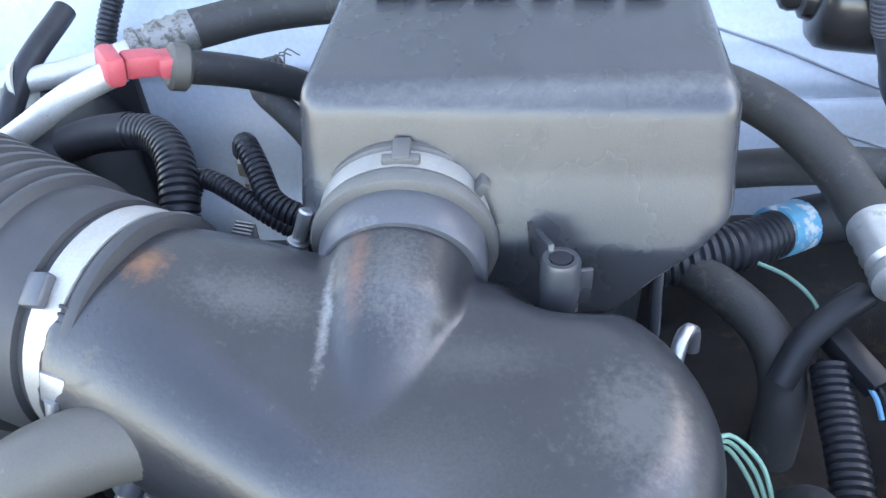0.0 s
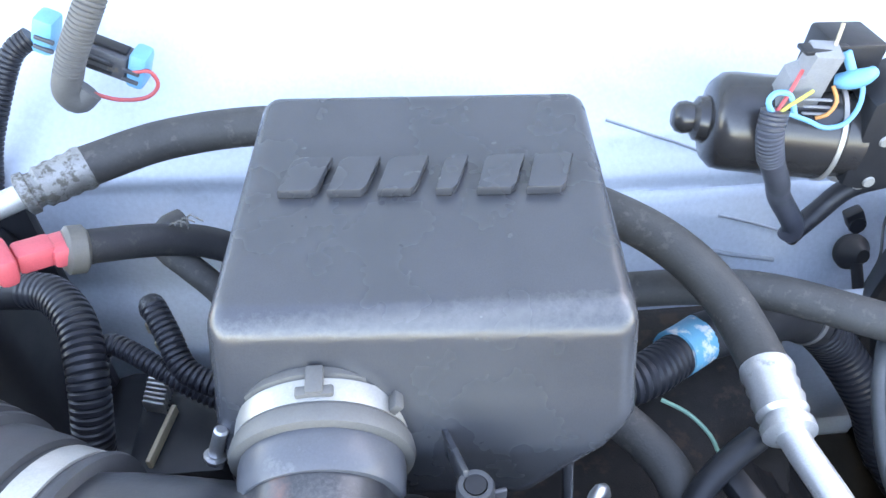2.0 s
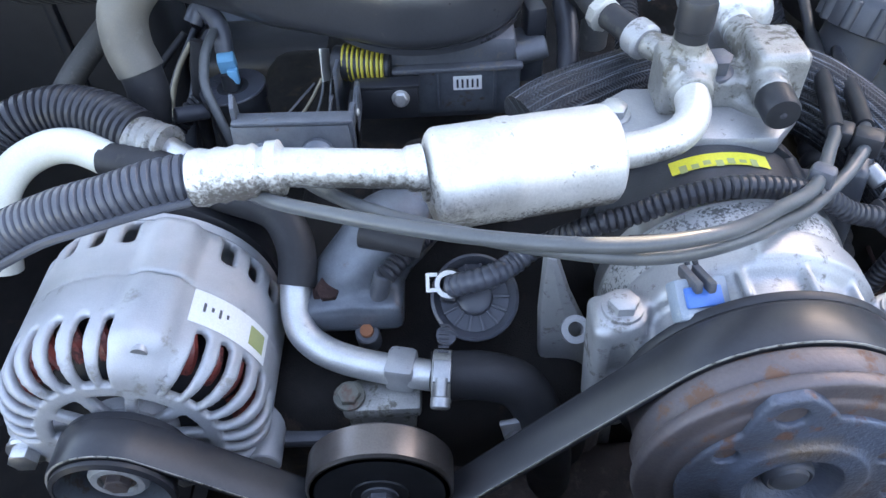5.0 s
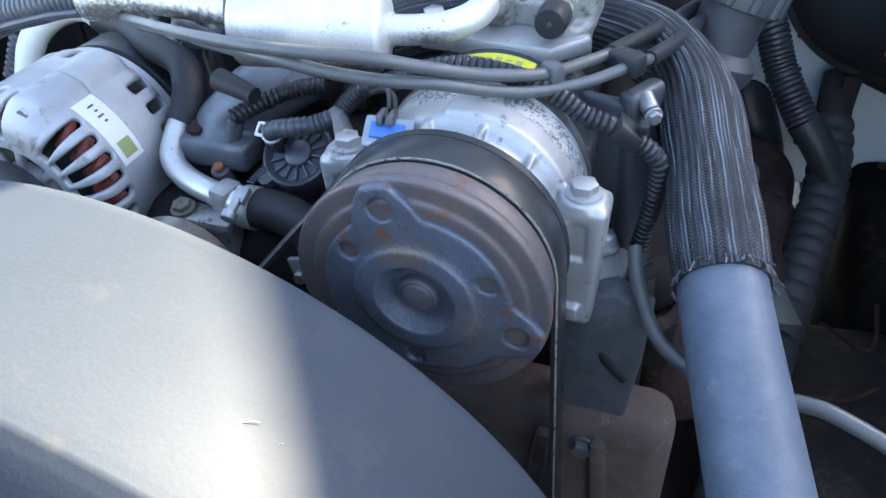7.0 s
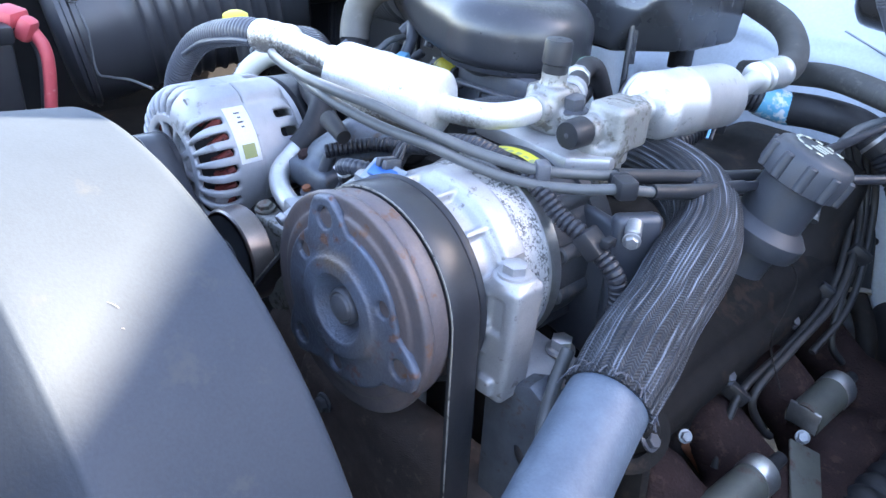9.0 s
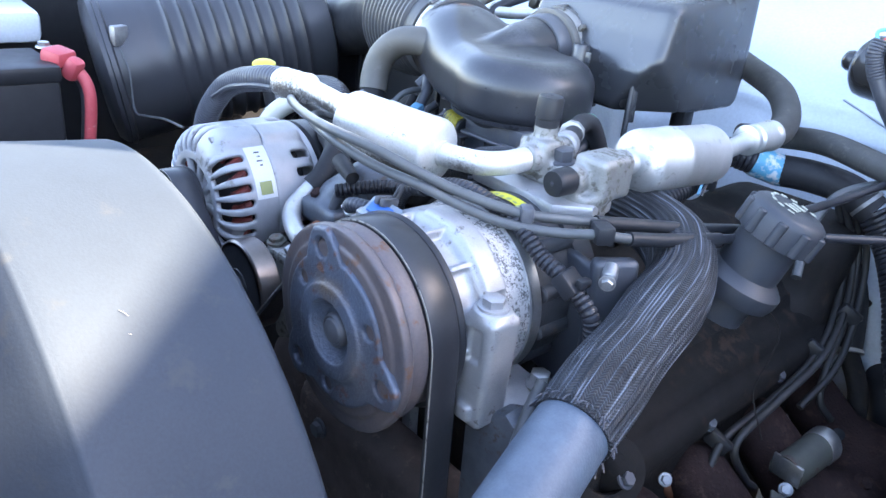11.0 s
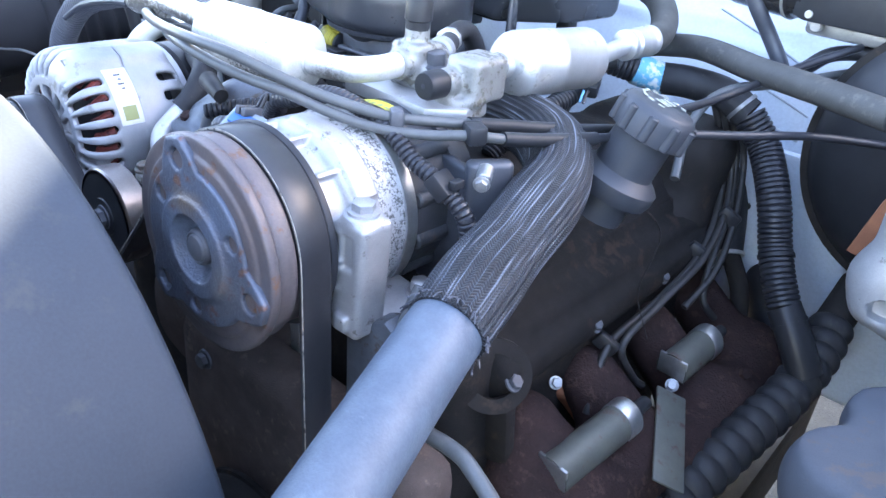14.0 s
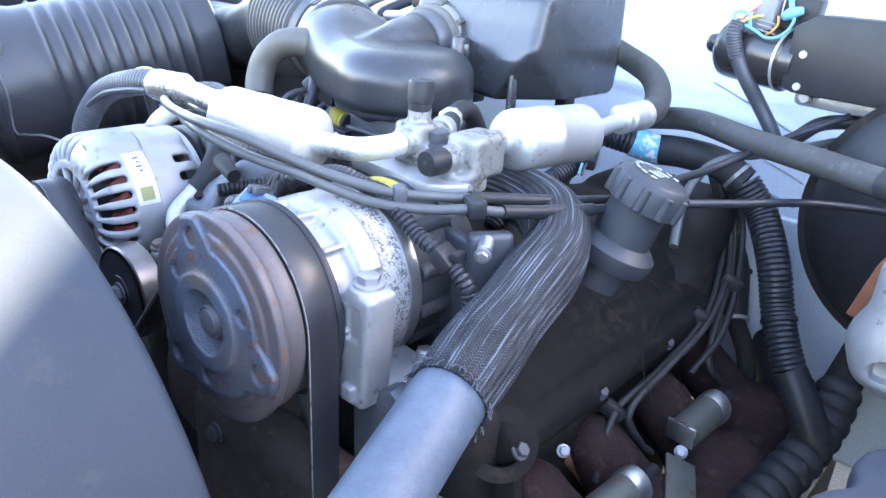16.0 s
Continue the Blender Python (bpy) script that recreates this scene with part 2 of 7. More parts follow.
ASPHALT = material("ground_gravel", (0.046, 0.043, 0.034), (0.031, 0.029, 0.024), 0.9, scale=9, fine=160, bump=0.8, depth=0.004, spots=(0.070, 0.066, 0.055), spot_scale=90, spot_size=0.6)
WIRE_G, WIRE_Y, WIRE_R, WIRE_O = (material("wire_" + k, c, None, 0.4) for k, c in (("green", (0.22, 0.42, 0.32)), ("yellow", (0.62, 0.55, 0.12)), ("red", (0.62, 0.10, 0.10)), ("orange", (0.65, 0.28, 0.08))))


def stain_or_shine(m, centre, size, colour, soft=0.4, scale=140.0, full=0.85):
    """Stains or painted shine with an uneven outline, round one place on a surface."""
    n, l = m.node_tree.nodes, m.node_tree.links
    b = n["Principled BSDF"]
    old = b.inputs["Base Color"].links[0].from_socket
    co = n.new("ShaderNodeTexCoord").outputs["Object"]
    off = n.new("ShaderNodeVectorMath")
    off.operation = "SUBTRACT"
    l.new(co, off.inputs[0])
    off.inputs[1].default_value = centre
    sc = n.new("ShaderNodeVectorMath")
    sc.operation = "DIVIDE"
    l.new(off.outputs["Vector"], sc.inputs[0])
    sc.inputs[1].default_value = size
    ln = n.new("ShaderNodeVectorMath")
    ln.operation = "LENGTH"
    l.new(sc.outputs["Vector"], ln.inputs[0])
    t = n.new("ShaderNodeTexNoise")
    t.inputs["Scale"].default_value, t.inputs["Detail"].default_value, t.inputs["Roughness"].default_value = scale, 8, 0.75
    l.new(co, t.inputs["Vector"])
    ad = n.new("ShaderNodeMath")
    ad.operation = "MULTIPLY_ADD"
    l.new(t.outputs["Fac"], ad.inputs[0])
    ad.inputs[1].default_value = 2.4
    l.new(ln.outputs["Value"], ad.inputs[2])
    mr = n.new("ShaderNodeMapRange")
    mr.inputs["From Min"].default_value, mr.inputs["From Max"].default_value = 1.75 - soft, 1.75 + soft
    mr.inputs["To Min"].default_value, mr.inputs["To Max"].default_value = full, 0.0
    l.new(ad.outputs["Value"], mr.inputs["Value"])
    x = n.new("ShaderNodeMix")
    x.data_type = "RGBA"
    l.new(mr.outputs["Result"], x.inputs["Factor"])
    l.new(old, x.inputs[6])
    x.inputs[7].default_value = (*colour, 1)
    l.new(x.outputs[2], b.inputs["Base Color"])


stain_or_shine(DUCT, (-0.107, 0.211, 1.070), (0.009, 0.010, 0.02), (0.30, 0.125, 0.055), 0.6, 260, 0.8)
stain_or_shine(DUCT, (-0.026, 0.217, 1.062), (0.005, 0.024, 0.03), (0.19, 0.09, 0.06), 0.7, 220)
stain_or_shine(DUCT, (-0.010, 0.210, 1.060), (0.018, 0.028, 0.04), (0.18, 0.176, 0.172), 0.4, 520, 0.45)
stain_or_shine(DUCT, (-0.064, 0.202, 1.066), (0.034, 0.016, 0.04), (0.16, 0.157, 0.152), 0.4, 520, 0.40)
stain_or_shine(DUCT, (0.078, 0.156, 1.045), (0.026, 0.032, 0.04), (0.17, 0.167, 0.155), 0.34, 280, 0.40)
stain_or_shine(DUCT, (0.000, 0.132, 1.045), (0.040, 0.026, 0.04), (0.14, 0.14, 0.138), 0.6, 700, 0.3)
stain_or_shine(DUCT, (0.018, 0.184, 1.045), (0.036, 0.014, 0.03), (0.13, 0.127, 0.12), 0.4, 300, 0.30)
stain_or_shine(DUCT, (-0.0375, 0.200, 1.050), (0.0030, 0.032, 0.036), (0.30, 0.29, 0.275), 0.5, 260, 0.7)
stain_or_shine(BOX, (0.05, 0.272, 1.078), (0.10, 0.03, 0.022), (0.085, 0.083, 0.079), 0.7, 330, 0.3)
# Pale line painted on as the highlight of the rounded top front edge.
stain_or_shine(BOX, (0.04, 0.2835, 1.1045), (0.16, 0.0065, 0.0050), (0.20, 0.198, 0.19), 0.9, 240, 0.55)
stain_or_shine(ALU_DIRTY, (0.088, -0.061, 0.977), (0.125, 0.036, 0.019), (0.10, 0.085, 0.072), 0.20, 420, 0.95)
stain_or_shine(ALU_DIRTY, (-0.052, -0.062, 1.001), (0.050, 0.026, 0.024), (0.13, 0.115, 0.10), 0.18, 420, 0.9)
stain_or_shine(ALU_DIRTY, (0.046, -0.066, 0.985), (0.034, 0.030, 0.024), (0.16, 0.14, 0.12), 0.3, 330)
stain_or_shine(ALU_DIRTY, (0.120, -0.049, 0.980), (0.036, 0.020, 0.014), (0.09, 0.075, 0.06), 0.35, 260)
stain_or_shine(ALU_DIRTY, (0.008, -0.060, 1.004), (0.075, 0.020, 0.015), (0.11, 0.095, 0.08), 0.3, 260, 0.95)
stain_or_shine(ALU_DIRTY, (0.165, -0.035, 0.993), (0.020, 0.02, 0.010), (0.14, 0.12, 0.10), 0.4, 260)
stain_or_shine(CLUTCH, (0.200, -0.178, 0.945), (0.020, 0.02, 0.010), (0.17, 0.12, 0.075), 0.6, 90)
stain_or_shine(CLUTCH, (0.170, -0.178, 0.880), (0.022, 0.02, 0.02), (0.045, 0.05, 0.068), 0.6, 70)
stain_or_shine(CLUTCH, (0.235, -0.178, 0.90), (0.022, 0.02, 0.03), (0.13, 0.125, 0.13), 0.6, 120)


def sleeve_material():
    """Woven sleeve: a herringbone of dark and pale yarn, with pale lengthwise yarns; u runs round, v along in metres."""
    m = bpy.data.materials.new("woven_sleeve")
    m.use_nodes = True
    n, l = m.node_tree.nodes, m.node_tree.links
    b = n["Principled BSDF"]
    uv = n.new("ShaderNodeUVMap")
    sep = n.new("ShaderNodeSeparateXYZ")
    l.new(uv.outputs["UV"], sep.inputs["Vector"])

    def op(kind, a, z=None):
        x = n.new("ShaderNodeMath")
        x.operation = kind
        for k, v in ((0, a), (1, z)):
            if v is None:
                continue
            if isinstance(v, (int, float)):
                x.inputs[k].default_value = v
            else:
                l.new(v, x.inputs[k])
        return x.outputs["Value"]
    u, v = sep.outputs["X"], sep.outputs["Y"]

    def noise(scale, vec, detail=3.0):
        t = n.new("ShaderNodeTexNoise")
        t.inputs["Scale"].default_value, t.inputs["Detail"].default_value = scale, detail
        l.new(vec, t.inputs["Vector"])
        return t.outputs["Fac"]
    co = n.new("ShaderNodeTexCoord").outputs["Object"]
    drift = op("MULTIPLY", noise(16.0, co), 0.030)                            # yarns wander round the tube
    w = op("ADD", u, drift)
    fold = op("PINGPONG", op("MULTIPLY", w, 27.0), 0.5)                       # zigzag rows round the tube
    phase = op("ADD", op("MULTIPLY", v, 420.0), op("MULTIPLY", fold, 2.6))
    yarn = op("SINE", op("MULTIPLY", phase, 6.2832))
    patch = noise(60.0, co)
    f = op("ADD", op("MULTIPLY", yarn, 0.5), op("MULTIPLY", patch, 0.9))
    long_ = n.new("ShaderNodeCombineXYZ")
    l.new(op("MULTIPLY", w, 60.0), long_.inputs["X"])
    l.new(op("MULTIPLY", v, 14.0), long_.inputs["Y"])
    streak = noise(1.0, long_.outputs["Vector"], 4.0)                         # long uneven pale yarns
    stripe = op("MULTIPLY", op("SUBTRACT", streak, 0.50), 7.0)
    comb = op("MULTIPLY", op("ADD", op("SINE", op("MULTIPLY", w, 6.2832 * 72)), 0.35), 0.6)
    mixer = n.new("ShaderNodeMapRange")
    mixer.inputs["From Min"].default_value, mixer.inputs["From Max"].default_value = 0.72, 2.3
    l.new(f, mixer.inputs["Value"])
    pale = op("MAXIMUM", mixer.outputs["Result"], op("MULTIPLY", op("MINIMUM", op("MAXIMUM", stripe, 0.0), 1.0), op("MAXIMUM", comb, 0.0)))
    x = n.new("ShaderNodeMix")
    x.data_type = "RGBA"
    l.new(pale, x.inputs["Factor"])
    x.inputs[6].default_value, x.inputs[7].default_value = (0.007, 0.008, 0.011, 1), (0.23, 0.26, 0.31, 1)
    l.new(x.outputs[2], b.inputs["Base Color"])
    b.inputs["Roughness"].default_value = 0.62
    p = n.new("ShaderNodeBump")
    p.inputs["Strength"].default_value, p.inputs["Distance"].default_value = 0.6, 0.0006
    l.new(f, p.inputs["Height"])
    l.new(p.outputs["Normal"], b.inputs["Normal"])
    return m


SLEEVE = sleeve_material()


# ---- shapes: each gives (points, faces) or (points, faces, uvs) ----
def smooth_path(pts, step):
    """A Catmull-Rom curve through the points, at even steps."""
    p = [Vector(q) for q in pts]
    p = [2 * p[0] - p[1]] + p + [2 * p[-1] - p[-2]]
    fine = []
    for a, b, c, d in zip(p, p[1:], p[2:], p[3:]):
        for k in range(24):
            t = k / 24
            fine.append(0.5 * (2 * b + (c - a) * t + (2 * a - 5 * b + 4 * c - d) * t * t + (3 * b - a - 3 * c + d) * t ** 3))
    fine.append(p[-2])
    run = [0.0]
    for a, b in zip(fine, fine[1:]):
        run.append(run[-1] + (b - a).length)
    n = max(3, int(run[-1] / step) + 1)
    out, j = [], 0
    for k in range(n):
        s = run[-1] * k / (n - 1)
        while j < len(run) - 2 and run[j + 1] < s:
            j += 1
        w = (s - run[j]) / max(1e-9, run[j + 1] - run[j])
        out.append(fine[j].lerp(fine[j + 1], min(1, max(0, w))))
    return out, run[-1]


def tube(pts, r, segs=14, step=0.004, flat=1.0, up=(0, 0, 1), ridge=None):
    """A hose along pts. r: radius, or r(s) of metres run; flat: squeezes it along up; ridge(angle): a factor round it."""
    path, length = smooth_path(pts, step)
    V, F, UV = [], [], []
    s, nrm = 0.0, None
    for i, c in enumerate(path):
        d = (path[min(i + 1, len(path) - 1)] - path[max(i - 1, 0)]).normalized()
        if i:
            s += (c - path[i - 1]).length
        if nrm is None:
            nrm = Vector(up) - d * d.dot(Vector(up))
            if nrm.length < 0.05:
                nrm = Vector((1, 0, 0)) - d * d.x
        nrm = (nrm - d * d.dot(nrm)).normalized()
        side = d.cross(nrm)
        rad = r(s) if callable(r) else r
        for k in range(segs):
            a = 2 * math.pi * k / segs
            g = rad * (ridge(a) if ridge else 1)
            V.append(c + side * (math.cos(a) * g) + nrm * (math.sin(a) * g * flat))
            UV.append((k / segs, s))
    n = len(path)
    for i in range(n - 1):
        for k in range(segs):
            q = (k + 1) % segs
            F.append((i * segs + k, i * segs + q, (i + 1) * segs + q, (i + 1) * segs + k))
    F.append(tuple(reversed(range(segs))))
    F.append(tuple(range((n - 1) * segs, n * segs)))
    return V, F, UV


def ribs(r, depth, pitch):
    """Radius of a convoluted hose: square-shouldered rings."""
    return lambda s: r - depth * (1 if (s / pitch) % 1 > 0.62 else 0)


def corrugated(pts, r, depth=0.0012, pitch=0.0042, segs=14):
    return tube(pts, ribs(r, depth, pitch), segs, pitch / 4)


def basis(axis):
    """A turn that takes z to axis."""
    return Vector((0, 0, 1)).rotation_difference(Vector(axis).normalized()).to_matrix()


def lathe(profile, origin, axis, segs=40, arc=(0.0, 360.0)):
    """Turns (height, radius) pairs round an axis; a profile that returns to its start is an open ring."""
    m, o = basis(axis), Vector(origin)
    V, F = [], []
    full = abs(arc[1] - arc[0]) >= 359.9
    n = segs if full else segs + 1
    for h, r in profile:
        for k in range(n):
            a = radians(arc[0] + (arc[1] - arc[0]) * k / segs)
            V.append(o + m @ Vector((r * math.cos(a), r * math.sin(a), h)))
    for i in range(len(profile) - 1):
        for k in range(segs):
            q = (k + 1) % n
            F.append((i * n + k, i * n + q, (i + 1) * n + q, (i + 1) * n + k))
    if full and profile[0] != profile[-1]:
        for i, flip in ((0, True), (len(profile) - 1, False)):
            if profile[i][1] > 1e-6:
                ring = tuple(range(i * n, i * n + n))
                F.append(ring[::-1] if flip else ring)
    return V, F


def rod(a, b, r, bevel=0.001, segs=18):
    a, b = Vector(a), Vector(b)
    h = (b - a).length
    e = min(bevel, r / 2, h / 3)
    return lathe([(0, r - e), (e, r), (h - e, r), (h, r - e)], a, b - a, segs)


def box(centre, size, bevel=0.002, turn=(0, 0, 0), segs=2, taper=(1.0, 1.0)):
    """A block with rounded edges, its top scaled by taper."""
    bm = bmesh.new()
    bmesh.ops.create_cube(bm, size=1)
    for v in bm.verts:
        k = taper if v.co.z > 0 else (1, 1)
        v.co = Vector((v.co.x * size[0] * k[0], v.co.y * size[1] * k[1], v.co.z * size[2]))
    if bevel:
        bmesh.ops.bevel(bm, geom=bm.edges[:], offset=min(bevel, min(size) * 0.45), segments=segs, affect="EDGES", profile=0.5)
    m = pose(*centre, *turn)
    bm.verts.index_update()
    out = [m @ v.co for v in bm.verts], [tuple(v.index for v in f.verts) for f in bm.faces]
    bm.free()
    return out


def prism(outline, thick, m, bevel=0.001):
    """A plate: a 2D outline (metres) extruded by thick, with rounded rims, at the pose m."""
    bm = bmesh.new()
    low = [bm.verts.new((x, y, 0)) for x, y in outline]
    f = bm.faces.new(low)
    bmesh.ops.extrude_face_region(bm, geom=[f])
    for v in bm.verts:
        if v not in low:
            v.co.z = thick
    bmesh.ops.recalc_face_normals(bm, faces=bm.faces[:])
    if bevel:
        rim = [e for e in bm.edges if abs(e.verts[0].co.z - e.verts[1].co.z) < 1e-7]
        bmesh.ops.bevel(bm, geom=rim, offset=bevel, segments=2, affect="EDGES", profile=0.5)
    bm.verts.index_update()
    out = [m @ v.co for v in bm.verts], [tuple(v.index for v in g.verts) for g in bm.faces]
    bm.free()
    return out


def hexagon(origin, axis, r, h):
    """A hexagon head with a flange under it."""
    a = lathe([(0, r), (h - 0.0006, r), (h, r * 0.88)], origin, axis, 6)
    b = lathe([(-0.0004, r * 1.35), (h * 0.22, r * 1.3), (h * 0.3, r * 0.9)], origin, axis, 20)
    return merge(a, b)


def merge(*shapes):
    V, F = [], []
    for s in shapes:
        k = len(V)
        V += list(s[0])
        F += [tuple(i + k for i in f) for f in s[1]]
    return V, F


def moved(shape, m):
    return [m @ Vector(v) for v in shape[0]], shape[1]


# rounded solids from distance fields
def smin(a, b, k):
    h = np.clip(0.5 + 0.5 * (b - a) / k, 0, 1)
    return b * (1 - h) + a * h - k * h * (1 - h)


def d_cone(P, a, b, ra, rb):
    """A rounded bar from a to b whose radius goes from ra to rb."""
    a, b = np.array(a, float), np.array(b, float)
    w = b - a
    t = np.clip(sum((P[i] - a[i]) * w[i] for i in range(3)) / (w @ w), 0, 1)
    return np.sqrt(sum((P[i] - a[i] - t * w[i]) ** 2 for i in range(3))) - (ra + (rb - ra) * t)


def d_box(P, c, half, r):
    q = [np.abs(P[i] - c[i]) - (half[i] - r) for i in range(3)]
    return np.sqrt(sum(np.maximum(x, 0) ** 2 for x in q)) + np.minimum(np.maximum(np.maximum(q[0], q[1]), q[2]), 0) - r


def d_drum(P, c, axis, rad, half, r=0.004):
    """A drum round one of the axes 0, 1, 2 with rounded rims."""
    o = [i for i in range(3) if i != axis]
    dr = np.sqrt(sum((P[i] - c[i]) ** 2 for i in o)) - (rad - r)
    dh = np.abs(P[axis] - c[axis]) - (half - r)
    return np.sqrt(np.maximum(dr, 0) ** 2 + np.maximum(dh, 0) ** 2) + np.minimum(np.maximum(dr, dh), 0) - r


def solid(field, lo, hi, h):
    """The surface on which a field is zero (surface nets on an even grid)."""
    n = [int((hi[i] - lo[i]) / h) + 2 for i in range(3)]
    P = np.meshgrid(*[lo[i] + h * np.arange(n[i]) for i in range(3)], indexing="ij")
    v = field(P)
    s = v < 0
    corner = lambda g, i, j, k: g[i:n[0] - 1 + i, j:n[1] - 1 + j, k:n[2] - 1 + k]
    C = [(i, j, k) for i in (0, 1) for j in (0, 1) for k in (0, 1)]
    count = sum(corner(s, *c).astype(np.int8) for c in C)
    mixed = (count > 0) & (count < 8)
    acc, num = np.zeros((*mixed.shape, 3)), np.zeros(mixed.shape)
    for a in C:
        for ax in range(3):
            if a[ax] == 0:
                b = tuple(1 if i == ax else a[i] for i in range(3))
                va, vb = corner(v, *a), corner(v, *b)
                cut = (va < 0) != (vb < 0)
                t = np.where(cut, va / np.where(cut, va - vb, 1), 0)
                for i in range(3):
                    acc[..., i] += np.where(cut, a[i] + (t if i == ax else 0), 0)
                num += cut
    at = np.argwhere(mixed)
    pts = np.array(lo) + h * (at + acc[mixed] / num[mixed][:, None])
    idx = -np.ones(mixed.shape, int)
    idx[mixed] = np.arange(len(at))
    F = []
    for ax in range(3):
        b1, b2 = (ax + 1) % 3, (ax + 2) % 3
        sl0, sl1 = [slice(None)] * 3, [slice(None)] * 3
        sl0[ax], sl1[ax] = slice(0, -1), slice(1, None)
        g0, g1 = s[tuple(sl0)], s[tuple(sl1)]
        for e in np.argwhere(g0 != g1):
            if min(e[b1], e[b2]) < 1 or e[b1] >= n[b1] - 1 or e[b2] >= n[b2] - 1:
                continue
            q = []
            for d1, d2 in ((1, 1), (0, 1), (0, 0), (1, 0)):
                c = e.copy()
                c[b1] -= d1
                c[b2] -= d2
                q.append(int(idx[tuple(c)]))
            F.append(tuple(q) if g0[tuple(e)] else tuple(q[::-1]))
    return [Vector(p) for p in pts], F


# ---- things and parts ----
def mesh_of(name, shape, mat, sharp=38):
    me = bpy.data.meshes.new(name)
    me.from_pydata([tuple(v) for v in shape[0]], [], shape[1])
    if len(shape) > 2:
        layer = me.uv_layers.new(name="UVMap")
        for loop in me.loops:
            layer.data[loop.index].uv = shape[2][loop.vertex_index]
    me.materials.append(mat)
    me.validate()
    me.polygons.foreach_set("use_smooth", [True] * len(me.polygons))
    if sharp:
        me.set_sharp_from_angle(angle=radians(sharp))
    return me


def thing(name, label, category, base, group="", kind=""):
    """The Empty of a thing, at its base."""
    ob = new(name)
    ob.location = base
    ob.empty_display_size = 0.02
    return tagged(ob, label, category, group, kind)


def part(name, shape, mat, parent, label="", sharp=38):
    """One mesh object under a thing or a part; the shape is in world metres."""
    ob = new(name, mesh_of(name, shape, mat, sharp))
    ob.parent = parent
    up = parent
    while up.parent:
        up = up.parent
    if parent is up:
        ob.matrix_parent_inverse = Matrix.Translation(-Vector(up.location))
    return tagged(ob, label)


def single(name, shape, mat, label, category, group="", kind="", sharp=38):
    """A thing that is one mesh."""
    return tagged(new(name, mesh_of(name, shape, mat, sharp)), label, category, group, kind)


# ---- setting: ground, firewall, inner fenders ----
def sheet(pts_fn, nu, nv):
    V = [Vector(pts_fn(i / nu, j / nv)) for i in range(nu + 1) for j in range(nv + 1)]
    F = [(i * (nv + 1) + j, (i + 1) * (nv + 1) + j, (i + 1) * (nv + 1) + j + 1, i * (nv + 1) + j + 1) for i in range(nu) for j in range(nv)]
    return V, F


ground = single("ground", sheet(lambda u, v: (-60 + 120 * u, -60 + 120 * v, 0.002 * math.sin(40 * u) * math.sin(37 * v)), 12, 12), ASPHALT,
                "pale gravelly asphalt under the truck", "ground", kind="structure")

# firewall: one pressed sheet from the floor up over the ledge to the cowl
FW = [(0.520, 0.585), (0.515, 0.655), (0.507, 0.70), (0.505, 0.84), (0.535, 0.93), (0.562, 0.985), (0.572, 1.0), (0.59, 1.014), (0.61, 1.033), (0.66, 1.075), (0.72, 1.10), (0.80, 1.12), (0.815, 1.135), (0.82, 1.16)]


def firewall_point(u, v):
    """Pressed swages: a long bead under the ledge, a hump at the middle."""
    x = -0.75 + 1.55 * u
    f = v * (len(FW) - 1)
    k = min(int(f), len(FW) - 2)
    y, z = [FW[k][i] + (FW[k + 1][i] - FW[k][i]) * (f - k) for i in (0, 1)]
    hump = math.exp(-((x - 0.0) / 0.16) ** 2) * max(0, min(1, (1.02 - z) / 0.1))
    y -= 0.03 * hump
    left = max(0.0, min(1.0, (-0.02 - x) / 0.08))
    y += 0.050 * left * max(0.0, min(1.0, (0.985 - z) / 0.12))      # the passenger side falls back below the ledge
    bead = 0.006 * math.exp(-((z - (0.985 - 0.06 * max(0, x - 0.1))) / 0.008) ** 2)
    y -= bead
    right = max(0.0, min(1.0, (x - 0.12) / 0.05))
    for y0 in (0.560, 0.604, 0.632):                     # slanting pressed steps beside the wiper motor
        z -= 0.005 * right / (1 + math.exp(-max(-40.0, min(40.0, (y0 - 0.32 * (x - 0.195) - y) / 0.003)))) if z > 0.95 else 0
    y -= 0.004 * math.sin(9 * x) * max(0, min(1, (z - 0.9) / 0.1))
    return x, y, z


firewall = single("wall_firewall", sheet(firewall_point, 120, 130), PAINT, "pale blue painted sheet metal firewall with pressed beads", "firewall", kind="structure", sharp=60)
sol = firewall.modifiers.new("thickness", "SOLIDIFY")
sol.thickness, sol.offset = 0.003, 1
single("trim_strip", box((0.035, 0.800, 1.128), (0.18, 0.05, 0.012), 0.004, (14, 6, 0)), COWLTAN, "tan sealing strip on the cowl ledge", "trim", kind="structure")
single("trim_cowl", box((0.02, 0.845, 1.165), (1.55, 0.06, 0.03), 0.01), COWLDARK, "dull grey rubber gasket along the cowl", "trim", kind="structure")
for sgn, name in ((1, "wall_fender_left"), (-1, "wall_fender_right")):
    x0 = 0.72 if sgn > 0 else -0.92
    fender = single(name, sheet(lambda u, v: (x0 + sgn * (0.02 * math.sin(5 * v) + 0.10 * (1 - v) ** 2), -0.62 + 1.15 * u, 0.45 + 0.60 * v), 30, 16), PAINT if sgn > 0 else BLACK,
                    "pale blue painted inner fender panel" if sgn > 0 else "black inner fender panel", "fender", kind="structure", sharp=60)
    sol = fender.modifiers.new("thickness", "SOLIDIFY")
    sol.thickness, sol.offset = 0.003, sgn

